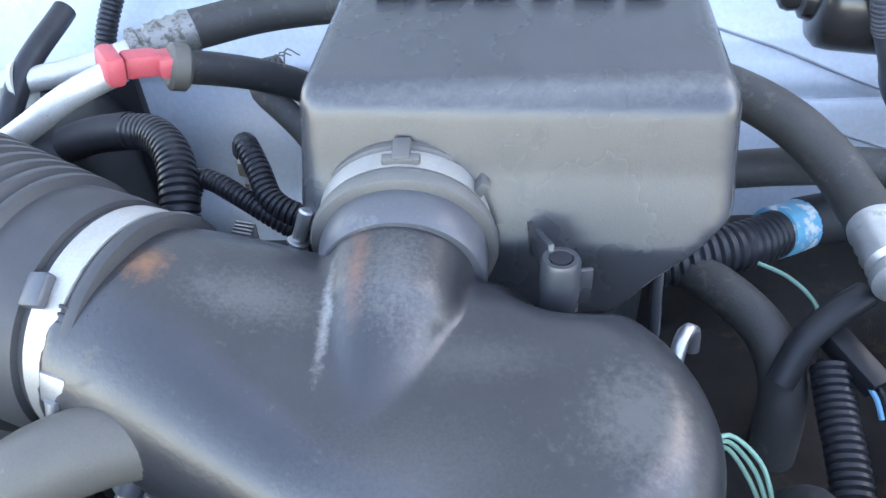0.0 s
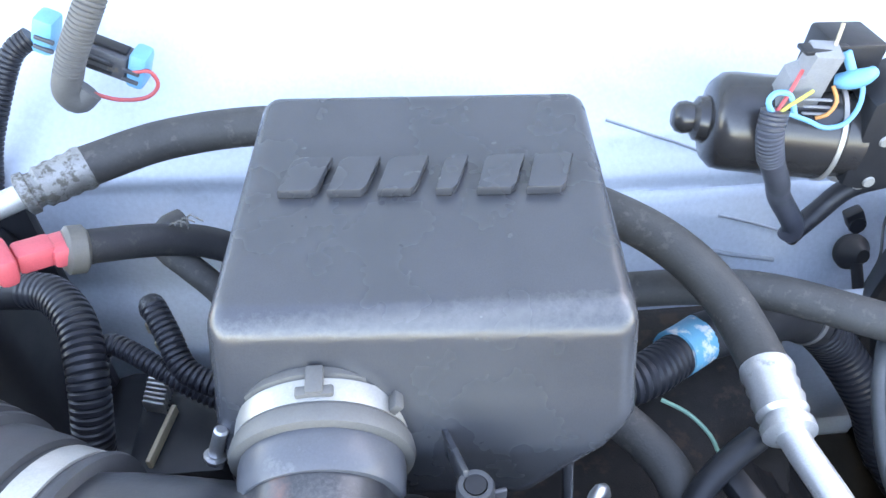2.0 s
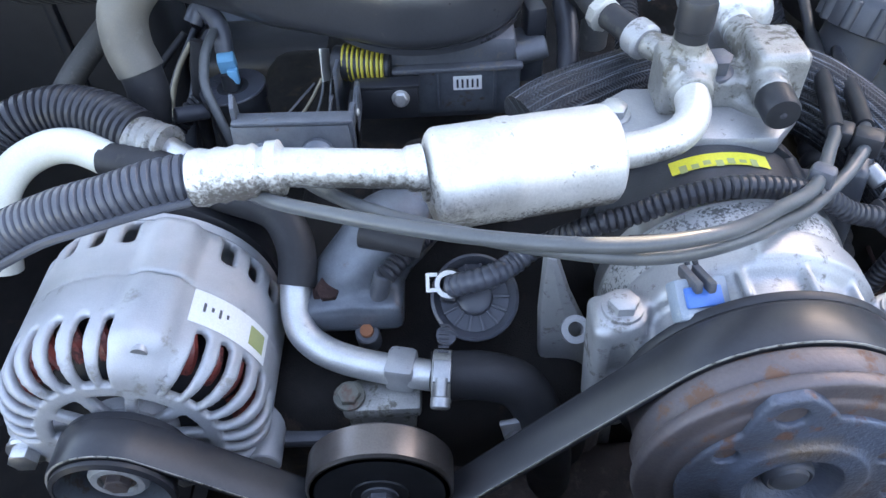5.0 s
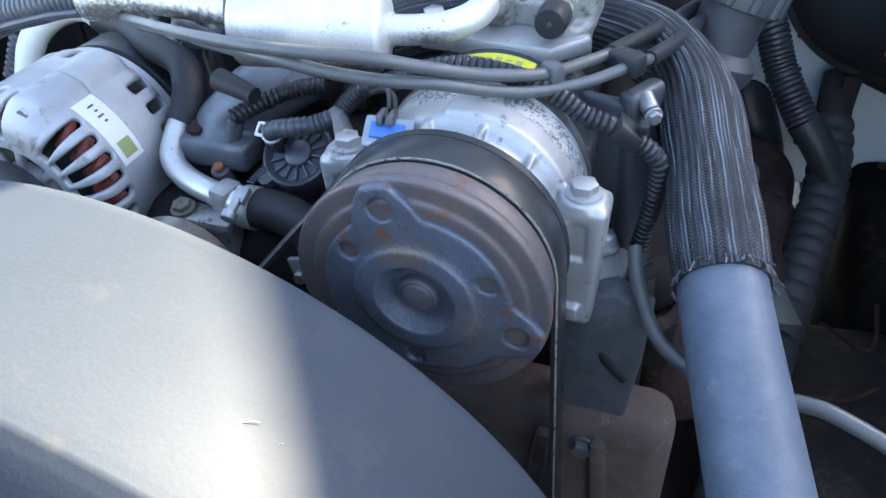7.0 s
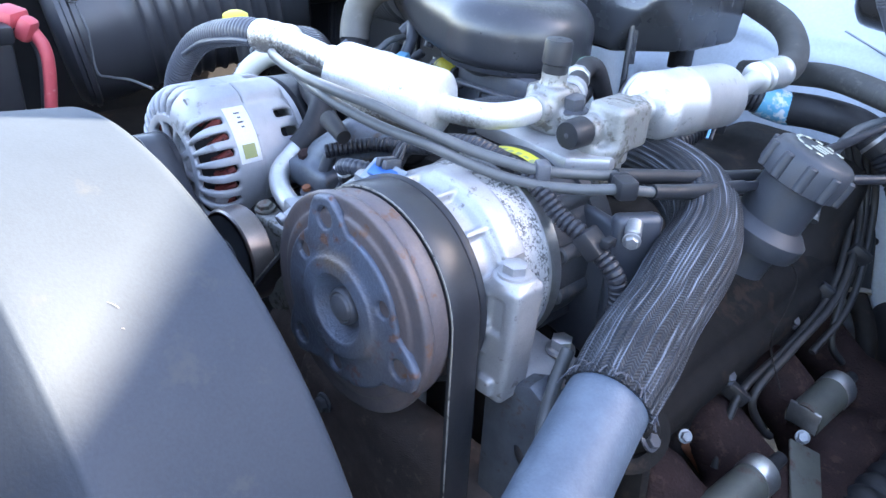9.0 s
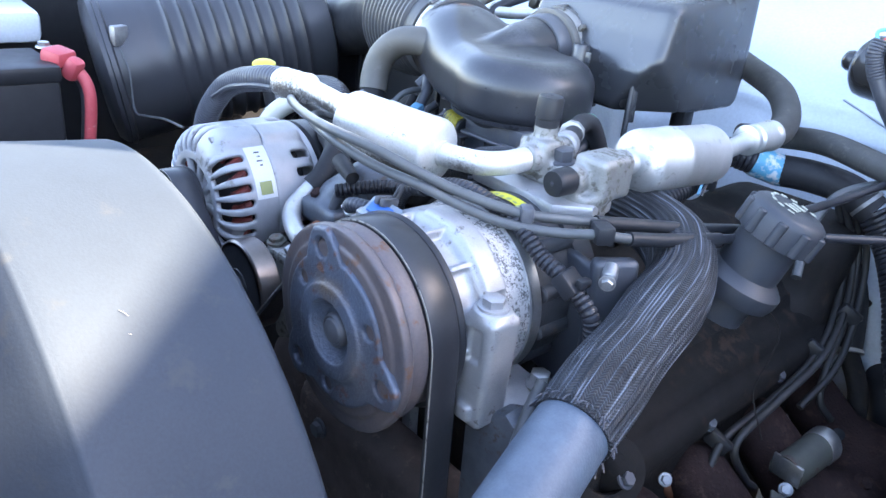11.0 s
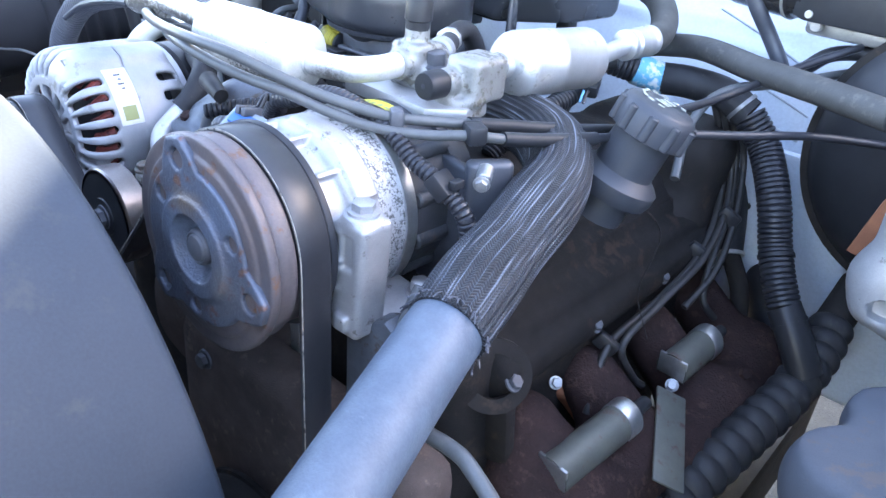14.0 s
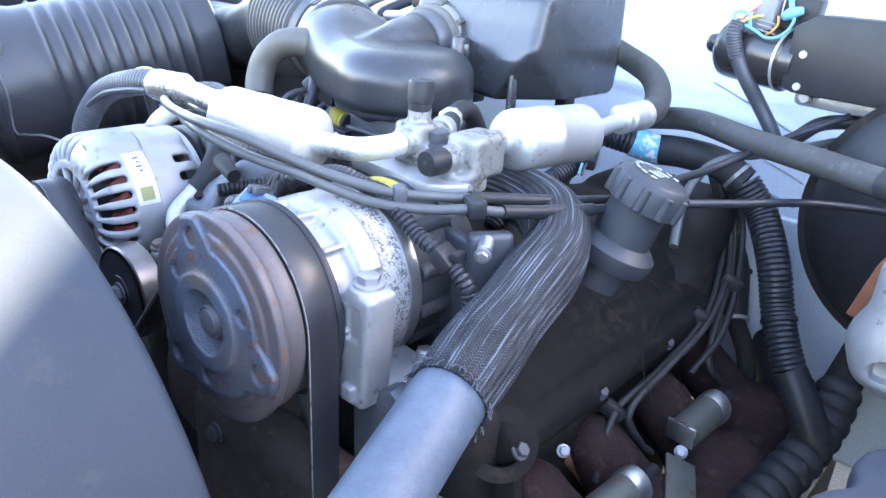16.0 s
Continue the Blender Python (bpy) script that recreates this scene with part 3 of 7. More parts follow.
# unseen plain wall added behind the driver's side; its top edge shades the bay
single("wall_shade_caster", moved(box((2.0, 0.05, 1.3575), (6.0, 0.10, 2.715), 0.004), pose(2.087, 2.076, 0, 0, 0, -26.7)), COWLDARK, "unseen plain wall added to shade the engine bay", "wall", kind="structure")
hood_m = pose(0, 0.88, 1.19, -70, 0, 0)
single("hood_underside", moved(box((0, -0.62, 0), (1.60, 1.24, 0.03), 0.01), hood_m), PAINT, "raised pale blue hood over the engine bay", "hood", kind="structure")
for k, x in enumerate((-0.5, 0.0, 0.5)):
    single("hood_brace", moved(box((x, -0.62, -0.03), (0.10, 1.1, 0.035), 0.012), hood_m), PAINT, "pressed brace under the raised hood", "hood", kind="structure")

# the lower firewall panel at the driver's side, with its row of small holes
panel = thing("firewall_panel", "pale blue painted panel with small round holes below the firewall", "panel", (0.40, 0.47, 0.66), kind="structure")
part("sheet", box((0.396, 0.479, 0.782), (0.172, 0.012, 0.205), 0.003, (4, 0, 0)), PAINT, panel)
for k in range(4):
    part("hole", lathe([(0, 0.0045), (0.0015, 0.0045), (0.0015, 0.0)], (0.330 + 0.005 * k, 0.4715, 0.855 - 0.047 * k), (0, -1, 0), 12), BLACK, panel, "small dark hole")


# ---- engine block, valve cover, manifold ----
def valve_cover_field(P):
    q = [P[0], P[1], P[2]]
    c, s = math.cos(radians(42)), math.sin(radians(42))
    X = (q[0] - 0.272) * c - (q[2] - 0.800) * s
    Z = (q[0] - 0.272) * s + (q[2] - 0.800) * c
    body = d_box([X, q[1] - 0.20, Z], (0, 0, 0), (0.062, 0.20, 0.042), 0.016)
    rim = d_box([X, q[1] - 0.20, Z + 0.036], (0, 0, 0), (0.075, 0.21, 0.007), 0.005)
    rail = d_box([X - 0.02, q[1] - 0.20, Z - 0.040], (0, 0, 0), (0.008, 0.17, 0.006), 0.004)
    body = smin(body, rail, 0.006)
    for x0 in (-0.035, -0.008, 0.045):
        body = smin(body, d_box([X - x0, q[1] - 0.20, Z - 0.041], (0, 0, 0), (0.004, 0.185, 0.004), 0.002), 0.004)
    return smin(body, rim, 0.008)


cover = thing("valve_cover", "black oily valve cover with a flanged rim", "valve cover", (0.33, 0.21, 0.82))
part("cover", solid(valve_cover_field, (0.16, -0.03, 0.70), (0.40, 0.43, 0.92), 0.005), GRIME, cover)
for y in (0.01, 0.13, 0.26, 0.38):
    part("bolt", hexagon((0.335, y, 0.79), (0.7, 0, 0.7), 0.006, 0.006), BRACKET, cover)


def block_field(P):
    a = d_box(P, (0.09, 0.18, 0.66), (0.23, 0.22, 0.17), 0.03)
    b = d_box(P, (0.09, 0.17, 0.83), (0.15, 0.18, 0.07), 0.03)
    c = d_box(P, (0.03, -0.03, 0.72), (0.11, 0.06, 0.14), 0.03)
    e = d_box(P, (0.235, 0.405, 0.80), (0.085, 0.06, 0.11), 0.03)
    return smin(smin(smin(a, b, 0.03), c, 0.03), e, 0.03)


single("engine_block", solid(block_field, (-0.17, -0.12, 0.46), (0.35, 0.49, 0.95), 0.011), IRON, "dark grimy cast iron engine block and intake", "engine block")


def manifold_field(P):
    line = [(0.350, 0.03, 0.675), (0.385, 0.11, 0.655), (0.410, 0.20, 0.648), (0.418, 0.30, 0.650), (0.412, 0.39, 0.652), (0.395, 0.45, 0.62)]
    d = None
    for p, q in zip(line, line[1:]):
        e = d_cone(P, p, q, 0.036, 0.038)
        d = e if d is None else smin(d, e, 0.02)
    for y in (0.05, 0.15, 0.27, 0.38):
        d = smin(d, d_cone(P, (0.33, y, 0.72), (0.39, y + 0.01, 0.665), 0.030, 0.034), 0.03)
    return smin(d, d_cone(P, (0.40, 0.42, 0.65), (0.37, 0.45, 0.50), 0.04, 0.032), 0.03)


mani = thing("exhaust_manifold", "rust-brown cast iron exhaust manifold with tubular runners", "manifold", (0.40, 0.24, 0.61))
part("casting", solid(manifold_field, (0.28, -0.03, 0.45), (0.475, 0.51, 0.77), 0.006), RUST, mani)
for x, y, z in ((0.395, 0.10, 0.692), (0.425, 0.315, 0.69), (0.36, 0.06, 0.71)):
    part("bolt", hexagon((x, y, z), (0.6, -0.2, 0.8), 0.007, 0.008), RUST, mani)


def along(a, b, across=(0, 0, 1)):
    """A pose whose z runs from a to b, with its origin at a."""
    w = (Vector(b) - Vector(a)).normalized()
    u = Vector(across).cross(w).normalized()
    m = Matrix((u, w.cross(u), w)).transposed().to_4x4()
    m.translation = a
    return m


def plug_shield(a, b, mat):
    """A folded sheet-metal heat shield round a spark plug boot, open at one end."""
    m, h = along(a, b), (Vector(b) - Vector(a)).length
    th = thing("plug_heat_shield", "bright folded steel heat shield round a spark plug boot", "heat shield", a, "plug heat shields")
    half = [(0.0165 * math.cos(radians(a)), 0.0185 * math.sin(radians(a)) + 0.002) for a in range(-30, 211, 15)]
    inner = [(0.0150 * math.cos(radians(a)), 0.0170 * math.sin(radians(a)) + 0.002) for a in range(210, -31, -15)]
    part("shell", moved(prism(half + inner, h, Matrix.Identity(4), 0), m), mat, th)
    rim_ = [(x * 1.05, y * 1.05) for x, y in half] + [(x * 1.0, y * 1.0) for x, y in inner]
    part("lip", moved(prism(rim_, 0.016, Matrix.Translation((0, 0, h - 0.014)), 0.0004), m), STEEL, th, "shiny rolled lip")
    part("end_tab", moved(box((0, 0.006, 0.001), (0.030, 0.024, 0.003), 0.001), m), STEEL, th, "shiny end tab")
    part("boot", moved(lathe([(h - 0.01, 0.011), (h + 0.012, 0.010), (h + 0.016, 0.007), (h + 0.03, 0.006)], (0, 0, 0), (0, 0, 1), 16), m), RUBBER, th)
    return th


plug_shield((0.375, 0.027, 0.708), (0.387, 0.122, 0.722), SHIELD)
plug_shield((0.380, 0.228, 0.714), (0.386, 0.296, 0.721), SHIELD)
tab = thing("manifold_tab", "flat grey steel shield tab bolted on the manifold", "heat shield", (0.42, 0.19, 0.66))
part("plate", moved(box((0, 0, 0.044), (0.032, 0.003, 0.100), 0.0012), along((0.438, 0.121, 0.685), (0.391, 0.207, 0.715), (0.3, 0.3, 1))), SHIELD, tab)
part("bolt", hexagon((0.387, 0.221, 0.705), (0.3, -0.7, 0.6), 0.005, 0.006), CLAMPWORN, tab)
single("temperature_sender", merge(rod((0.315, 0.144, 0.700), (0.315, 0.141, 0.705), 0.0030), lathe([(0, 0.004), (0.02, 0.004)], (0.315, 0.144, 0.700), (0, 0.4, -1), 10)), BAND, "pale capped sender screwed into the cylinder head", "sensor")
single("pipe_stub", tube([(0.312, 0.118, 0.715), (0.322, 0.132, 0.702), (0.338, 0.142, 0.680)], 0.0085, 14), RUST_LIGHT, "short tan metal pipe stub at the manifold", "pipe")
eye = thing("lifting_eye", "dark steel lifting eye low beside the engine", "lifting eye", (0.31, 0.03, 0.70))
part("eye", lathe([(-0.003, 0.018), (-0.003, 0.030), (0.003, 0.030), (0.003, 0.018), (-0.003, 0.018)], (0.322, 0.002, 0.793), (0.7, -0.6, 0.4), 36), IRON, eye)
part("foot", box((0.326, 0.012, 0.735), (0.03, 0.014, 0.07), 0.004, (10, 0, 0)), IRON, eye)
part("nut", hexagon((0.330, 0.090, 0.744), (0.6, -0.5, 0.6), 0.0046, 0.005), CLAMPWORN, eye, "bright hex nut")


def plug_wire(pts, r=0.0038):
    return single("plug_wire", tube(pts, r, 10), WIREGREY, "dull grey rubber spark plug wire", "wire", "spark plug wires")


plug_wire([(0.292, 0.40, 0.93), (0.309, 0.423, 0.87), (0.328, 0.39, 0.821), (0.343, 0.323, 0.793), (0.343, 0.236, 0.772), (0.340, 0.167, 0.761), (0.344, 0.139, 0.737), (0.351, 0.121, 0.704)])
plug_wire([(0.300, 0.40, 0.93), (0.317, 0.425, 0.87), (0.336, 0.392, 0.824), (0.351, 0.318, 0.797), (0.350, 0.236, 0.777), (0.349, 0.170, 0.757), (0.358, 0.190, 0.715), (0.364, 0.205, 0.70)])
plug_wire([(0.306, 0.41, 0.93), (0.320, 0.43, 0.871), (0.339, 0.395, 0.817), (0.351, 0.344, 0.773), (0.360, 0.330, 0.745), (0.372, 0.345, 0.722)])
plug_wire([(0.314, 0.41, 0.93), (0.328, 0.432, 0.87), (0.347, 0.397, 0.815), (0.357, 0.352, 0.775), (0.352, 0.30, 0.745)])
for p in ((0.341, 0.326, 0.798), (0.337, 0.160, 0.757), (0.342, 0.392, 0.82)):
    single("wire_clip", box(p, (0.024, 0.010, 0.016), 0.003, (0, 30, 20)), BLACK, "small black plastic clip holding plug wires", "clip", "wire clips")
pb = thing("sender_boot", "black rubber boot with a pale ring on a pipe", "boot", (0.36, 0.43, 0.70))
part("boot", tube([(0.306, 0.478, 0.845), (0.324, 0.465, 0.80), (0.340, 0.442, 0.757)], 0.015, 16), RUBBER, pb)
part("ring", lathe([(-0.002, 0.0152), (-0.002, 0.0165), (0.002, 0.0165), (0.002, 0.0152)], (0.341, 0.441, 0.756), (0.4, -0.5, -0.75), 24), BAND, pb, "pale ring")
part("pipe", tube([(0.340, 0.442, 0.757), (0.368, 0.425, 0.725), (0.38, 0.412, 0.69)], 0.011, 14), IRON, pb)
single("heat_lump", solid(lambda P: d_cone(P, (0.385, 0.49, 0.72), (0.415, 0.468, 0.655), 0.032, 0.028), (0.33, 0.42, 0.60), (0.47, 0.54, 0.77), 0.006), BLACK, "black rubber-covered pipe joint near the firewall", "pipe")
single("thin_wire", tube([(0.318, 0.16, 0.905), (0.330, 0.20, 0.878), (0.340, 0.215, 0.855), (0.342, 0.205, 0.832), (0.343, 0.19, 0.802), (0.364, 0.185, 0.765)], 0.0007, 6, 0.006), IRON, "thin bare bent wire hanging beside the valve cover", "wire")

# oil filler
oil = thing("oil_filler", "black plastic oil filler neck with a ribbed screw cap", "oil filler", (0.325, 0.075, 0.915))
ax = Vector((0.29, 0.19, 0.94)).normalized()
b0 = Vector((0.3265, 0.1195, 0.920))
part("stem", tube([b0 + ax * 0.004, b0 - ax * 0.008, b0 - ax * 0.022], 0.0225, 20), FILLER, oil)
part("neck", lathe([(0, 0.032), (0.006, 0.034), (0.014, 0.034), (0.018, 0.030), (0.022, 0.0245), (0.052, 0.0235), (0.058, 0.025)], b0, ax, 36), FILLER, oil)
oil_cap_profile = [(0.052, 0.026), (0.053, 0.0292), (0.070, 0.0300), (0.076, 0.028), (0.0785, 0.0245), (0.0795, 0.0)]
capo = part("cap", lathe(oil_cap_profile, b0, ax, 48), FILLER, oil, "black screw cap with grip lugs and pale print")
for k in range(10):
    a = 2 * math.pi * k / 10
    u, w = basis(ax) @ Vector((math.cos(a), math.sin(a), 0)), basis(ax) @ Vector((-math.sin(a), math.cos(a), 0))
    part("grip_lug", rod(b0 + ax * 0.053 + u * 0.0290, b0 + ax * 0.073 + u * 0.0290, 0.0040, 0.001, 10), FILLER, capo)
mcap = Matrix.Translation(b0 + ax * 0.0802) @ basis(ax).to_4x4()
for k in range(9):
    a = radians(60 + 28 * k)
    part("print_bar", moved(box((0.0185 * math.cos(a), 0.0185 * math.sin(a), 0.0003), (0.0028, 0.005, 0.0006), 0, (0, 0, math.degrees(a))), mcap), PALEINK, capo, "pale printed bar")
for dx, dy, w in ((0, 0.008, 0.014), (0, 0.0, 0.012), (0, -0.007, 0.014)):
    part("print_bar", moved(box((dx, dy, 0.0003), (w * 0.8, 0.0026, 0.0006), 0), mcap), PALEINK, capo, "pale printed bar")


# ---- radiator hose ----
HOSE_PATH = [(0.102, 0.050, 0.953), (0.125, 0.062, 0.958), (0.17, 0.085, 0.960), (0.235, 0.103, 0.957), (0.285, 0.090, 0.951), (0.318, 0.050, 0.943), (0.334, -0.005, 0.932), (0.346, -0.065, 0.917),
             (0.3555, -0.108, 0.9035)]
rad = thing("radiator_hose", "thick coated radiator hose partly in a grey woven sleeve", "hose", (0.37, -0.12, 0.87))
part("hose", tube([(0.343, -0.05, 0.921), (0.352, -0.09, 0.909), (0.3587, -0.1227, 0.8989), (0.3835, -0.2157, 0.8718), (0.408, -0.309, 0.845), (0.445, -0.447, 0.804)], 0.0238, 32, 0.006), SILVERHOSE, rad, "pale blue-grey coated rubber hose")
part("sleeve", tube(HOSE_PATH, lambda s: 0.0260 + 0.0009 * math.sin(70 * s), 216, 0.004, ridge=lambda a: 1 + 0.018 * math.sin(36 * a)), SLEEVE, rad, "woven sleeve with pale yarns and a frayed end")
rs = random.Random(4)
end, aim = Vector(HOSE_PATH[-1]), Vector((0.012, -0.05, -0.0095)).normalized()
m = basis(aim)
for k in range(40):
    a = rs.uniform(0, 6.28)
    base = end + m @ Vector((0.0262 * math.cos(a), 0.0262 * math.sin(a), -0.002))
    tip = end + m @ Vector((0.0285 * math.cos(a + rs.uniform(-.15, .15)), 0.0285 * math.sin(a + rs.uniform(-.15, .15)), rs.uniform(0.001, 0.007)))
    part("frayed_yarn", tube([base, (base + tip) / 2 + Vector((0, 0, 0.001)), tip], 0.0005, 5, 0.004), LOOM_GREY, rad)
single("thermostat_housing", merge(box((0.045, 0.03, 0.935), (0.05, 0.05, 0.04), 0.012, segs=3), box((0.045, 0.045, 0.915), (0.09, 0.05, 0.02), 0.006)), IRON, "dark cast thermostat housing with a bolt", "housing")
single("housing_bolt", hexagon((0.048, 0.046, 0.951), (0, -0.2, 1), 0.0065, 0.009), STEEL, "bright hex bolt on the thermostat housing", "bolt")


# ---- fan shroud ----
FAN = (0.035, 0.70)


def shroud_point(u, v):
    a = radians(-12 + 204 * u)
    prof = [(-0.225, 0.282), (-0.223, 0.288), (-0.227, 0.293), (-0.25, 0.295), (-0.29, 0.299), (-0.335, 0.304), (-0.342, 0.304), (-0.349, 0.299), (-0.40, 0.250), (-0.43, 0.236), (-0.475, 0.23)]
    f = v * (len(prof) - 1)
    k = min(int(f), len(prof) - 2)
    y, r = [prof[k][i] + (prof[k + 1][i] - prof[k][i]) * (f - k) for i in (0, 1)]
    return FAN[0] + r * math.cos(a), y, FAN[1] + r * math.sin(a)


shroud = thing("fan_shroud", "large smooth black plastic radiator fan shroud, scuffed and dusty", "fan shroud", (FAN[0], -0.35, 0.62))
sh = part("shroud", sheet(shroud_point, 110, 45), SHROUD, shroud, sharp=60)
sol = sh.modifiers.new("thickness", "SOLIDIFY")
sol.thickness, sol.offset = 0.003, -1
for a0, y0, da, dy in ((60, -0.300, -1.0, 0.0035), (66, -0.322, -0.35, 0.0008), (57, -0.30, -0.2, 0.0012), (63, -0.335, -0.25, -0.001)):
    P0, P1 = [(FAN[0] + 0.3005 * math.cos(radians(q)), y, FAN[1] + 0.3005 * math.sin(radians(q))) for q, y in ((a0, y0), (a0 + da, y0 + dy))]
    part("scratch", tube([P0, [(p + q) / 2 + 0.0004 for p, q in zip(P0, P1)], P1], 0.00018, 5, 0.002), SCUFF, shroud, "pale scratch")
core = thing("radiator", "dark finned radiator core behind the fan shroud", "radiator", (0.03, -0.50, 0.50))
part("core", box((0.03, -0.515, 0.80), (0.85, 0.05, 0.52), 0.01), BLACK, core)
part("tank", box((0.03, -0.515, 1.075), (0.88, 0.06, 0.03), 0.012), BLACK, core)


# ---- air intake ----
def box_field(P):
    yaw = radians(-4)
    X, Y = P[0] - 0.0435, P[1] - 0.3640
    x, y = X * math.cos(yaw) + Y * math.sin(yaw), -X * math.sin(yaw) + Y * math.cos(yaw)
    z = P[2] - 1.0753 - 0.12 * np.clip(y, -0.09, 0.09) * np.clip((P[2] - 1.02) / 0.05, 0, 1)      # top slopes up to the rear
    front = 0.30 * (0.035 - np.maximum(z, -0.035))                            # front face leans out downwards
    y2 = y + front * np.clip(0.5 - y / 0.16, 0, 1)
    y2 = np.where(y2 > 0, y2 * 0.0838 / 0.0745, y2)
    wide = 0.0942 + 0.06 * (0.03 - np.maximum(z, -0.03)) - 0.0025 * np.clip(y / 0.07, -1, 1)
    d = d_box([x * 0.0955 / wide, y2, z + 0.022], (0, 0, 0), (0.0955, 0.0838, 0.063), 0.011)
    side = 0.985 * (x - 0.0985) + 0.15 * (-0.027 - z)                  # lower edge tucked in under a crease
    corner = 0.72 * (x - 0.0655) - 0.44 * (y2 + 0.0838) - 0.54 * (z + 0.058)
    return -smin(smin(-d, -side, 0.002), -corner, 0.003)


airbox = thing("air_box", "dusty grey-black moulded plastic intake resonator box", "air box", (0.04, 0.36, 1.01))
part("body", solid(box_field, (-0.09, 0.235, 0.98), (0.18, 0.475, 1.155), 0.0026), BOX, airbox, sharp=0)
TOP = pose(0.044, 0.366, 1.1165, 6.9, 0, -4)
for k in range(6):
    x = -0.062 + 0.0245 * k
    w = 0.0195 if k != 3 else 0.011
    emb = part("emblem_shape", prism([(x - w / 2, -0.012), (x + w / 2 - 0.003, -0.012), (x + w / 2, -0.009), (x + w / 2 + 0.006, 0.012), (x - w / 2 + 0.009, 0.012), (x - w / 2 + 0.005, 0.009)], 0.0062, TOP, 0.0012), BOX, airbox, "plain raised slanted emblem shape")
part("mounting_boss", lathe([(0, 0.005), (0, 0.0088), (0.026, 0.0085), (0.028, 0.0076), (0.028, 0.0054), (0.027, 0.0047), (0.004, 0.0046)], (0.056, 0.229, 1.028), (0, 0.05, 1), 28), BOX, airbox)
part("boss_bore", lathe([(0.026, 0.0047), (0.004, 0.0046), (0.004, 0)], (0.056, 0.2292, 1.030), (0, 0.05, 1), 20), BLACK, airbox)
part("boss_web", merge(box((0.049, 0.249, 1.046), (0.003, 0.034, 0.016), 0.001, (-18, 0, 14)), box((0.065, 0.230, 1.040), (0.010, 0.0025, 0.020), 0.001, (0, 0, 10))), BOX, airbox)
part("post", merge(rod((0.106, 0.262, 1.022), (0.112, 0.255, 0.94), 0.003), box((0.108, 0.266, 1.002), (0.003, 0.008, 0.040), 0.001, (0, -4, -20))), BOX, airbox)
part("leg", merge(box((0.118, 0.36, 0.985), (0.012, 0.02, 0.06), 0.002), box((0.09, 0.40, 0.985), (0.02, 0.012, 0.06), 0.002)), BLACK, airbox)
part("leg", box((-0.03, 0.37, 0.985), (0.014, 0.03, 0.06), 0.003), BLACK, airbox)

NECK, NAX = Vector((-0.012, 0.286, 1.042)), Vector((0, -1, -0.10)).normalized()
part("neck", lathe([(-0.01, 0.036), (0.03, 0.036), (0.03, 0.03)], NECK, NAX, 48), BOX, airbox)


def hose_clamp(name, label, centre, axis, r, w, screw_dir, group):
    """A band with a worm screw in a small housing."""
    th = thing(name, label, "hose clamp", centre, group)
    c, a, sd = Vector(centre), Vector(axis).normalized(), Vector(screw_dir).normalized()
    part("band", lathe([(-w / 2, r - 0.001), (-w / 2, r), (-w / 2 + 0.0004, r + 0.0006), (w / 2 - 0.0004, r + 0.0006), (w / 2, r), (w / 2, r - 0.001)], c, a, 56), BAND, th)
    t = a.cross(sd).normalized()
    at = c + sd * (r + 0.004)
    mm = Matrix((t, a, sd)).transposed().to_4x4()
    mm.translation = at
    part("housing", moved(box((0, 0, -0.001), (0.013, w * 0.95, 0.006), 0.0015), mm), CLAMPWORN, th)
    part("screw", moved(lathe([(0, 0.0036), (0.010, 0.0036), (0.011, 0.0056), (0.016, 0.0056), (0.017, 0.0045), (0.017, 0)], (0.004, 0, 0.001), (1, 0, 0), 16), mm), CLAMPWORN, th, "slotted screw")
    for k in range(7):
        part("slot", moved(box((-0.012 - 0.0028 * k, 0, -0.0034 - 0.0012 * k), (0.0012, w * 0.55, 0.0012), 0), mm), INK, th)
    return th


cuff = thing("neck_cuff", "grey ribbed rubber cuff with a pale steel band", "cuff", (-0.013, 0.262, 1.0))
part("rubber", lathe([(0.002, 0.037), (0.002, 0.0415), (0.004, 0.0425), (0.007, 0.0425), (0.008, 0.0408), (0.021, 0.0408), (0.022, 0.0425), (0.027, 0.0435), (0.030, 0.0425), (0.031, 0.040), (0.031, 0.036)], NECK, NAX, 64), GREYRUBBER, cuff)
part("band", lathe([(0.009, 0.0410), (0.009, 0.0416), (0.020, 0.0416), (0.020, 0.0410)], NECK, NAX, 64), BAND, cuff, "pale steel band")
part("latch", merge(box((-0.011, 0.271, 1.0837), (0.008, 0.014, 0.004), 0.001, (6, 0, 0)), box((-0.011, 0.266, 1.0823), (0.017, 0.005, 0.0035), 0.001, (6, 0, 0))), GREYRUBBER, cuff)
part("latch", box((0.0225, 0.269, 1.065), (0.005, 0.010, 0.010), 0.001, (0, 40, 0)), GREYRUBBER, cuff)
part("screw", merge(rod((-0.064, 0.268, 1.036), (-0.058, 0.271, 1.052), 0.0035), hexagon((-0.064, 0.267, 1.036), (-0.4, -0.2, -1), 0.004, 0.004)), STEEL, cuff, "small bright clamp screw")
part("inner_ring", lathe([(0.027, 0.0375), (0.034, 0.0385), (0.046, 0.038), (0.049, 0.036)], NECK, NAX, 64), CUFF, cuff, "smooth blue-grey plastic collar")


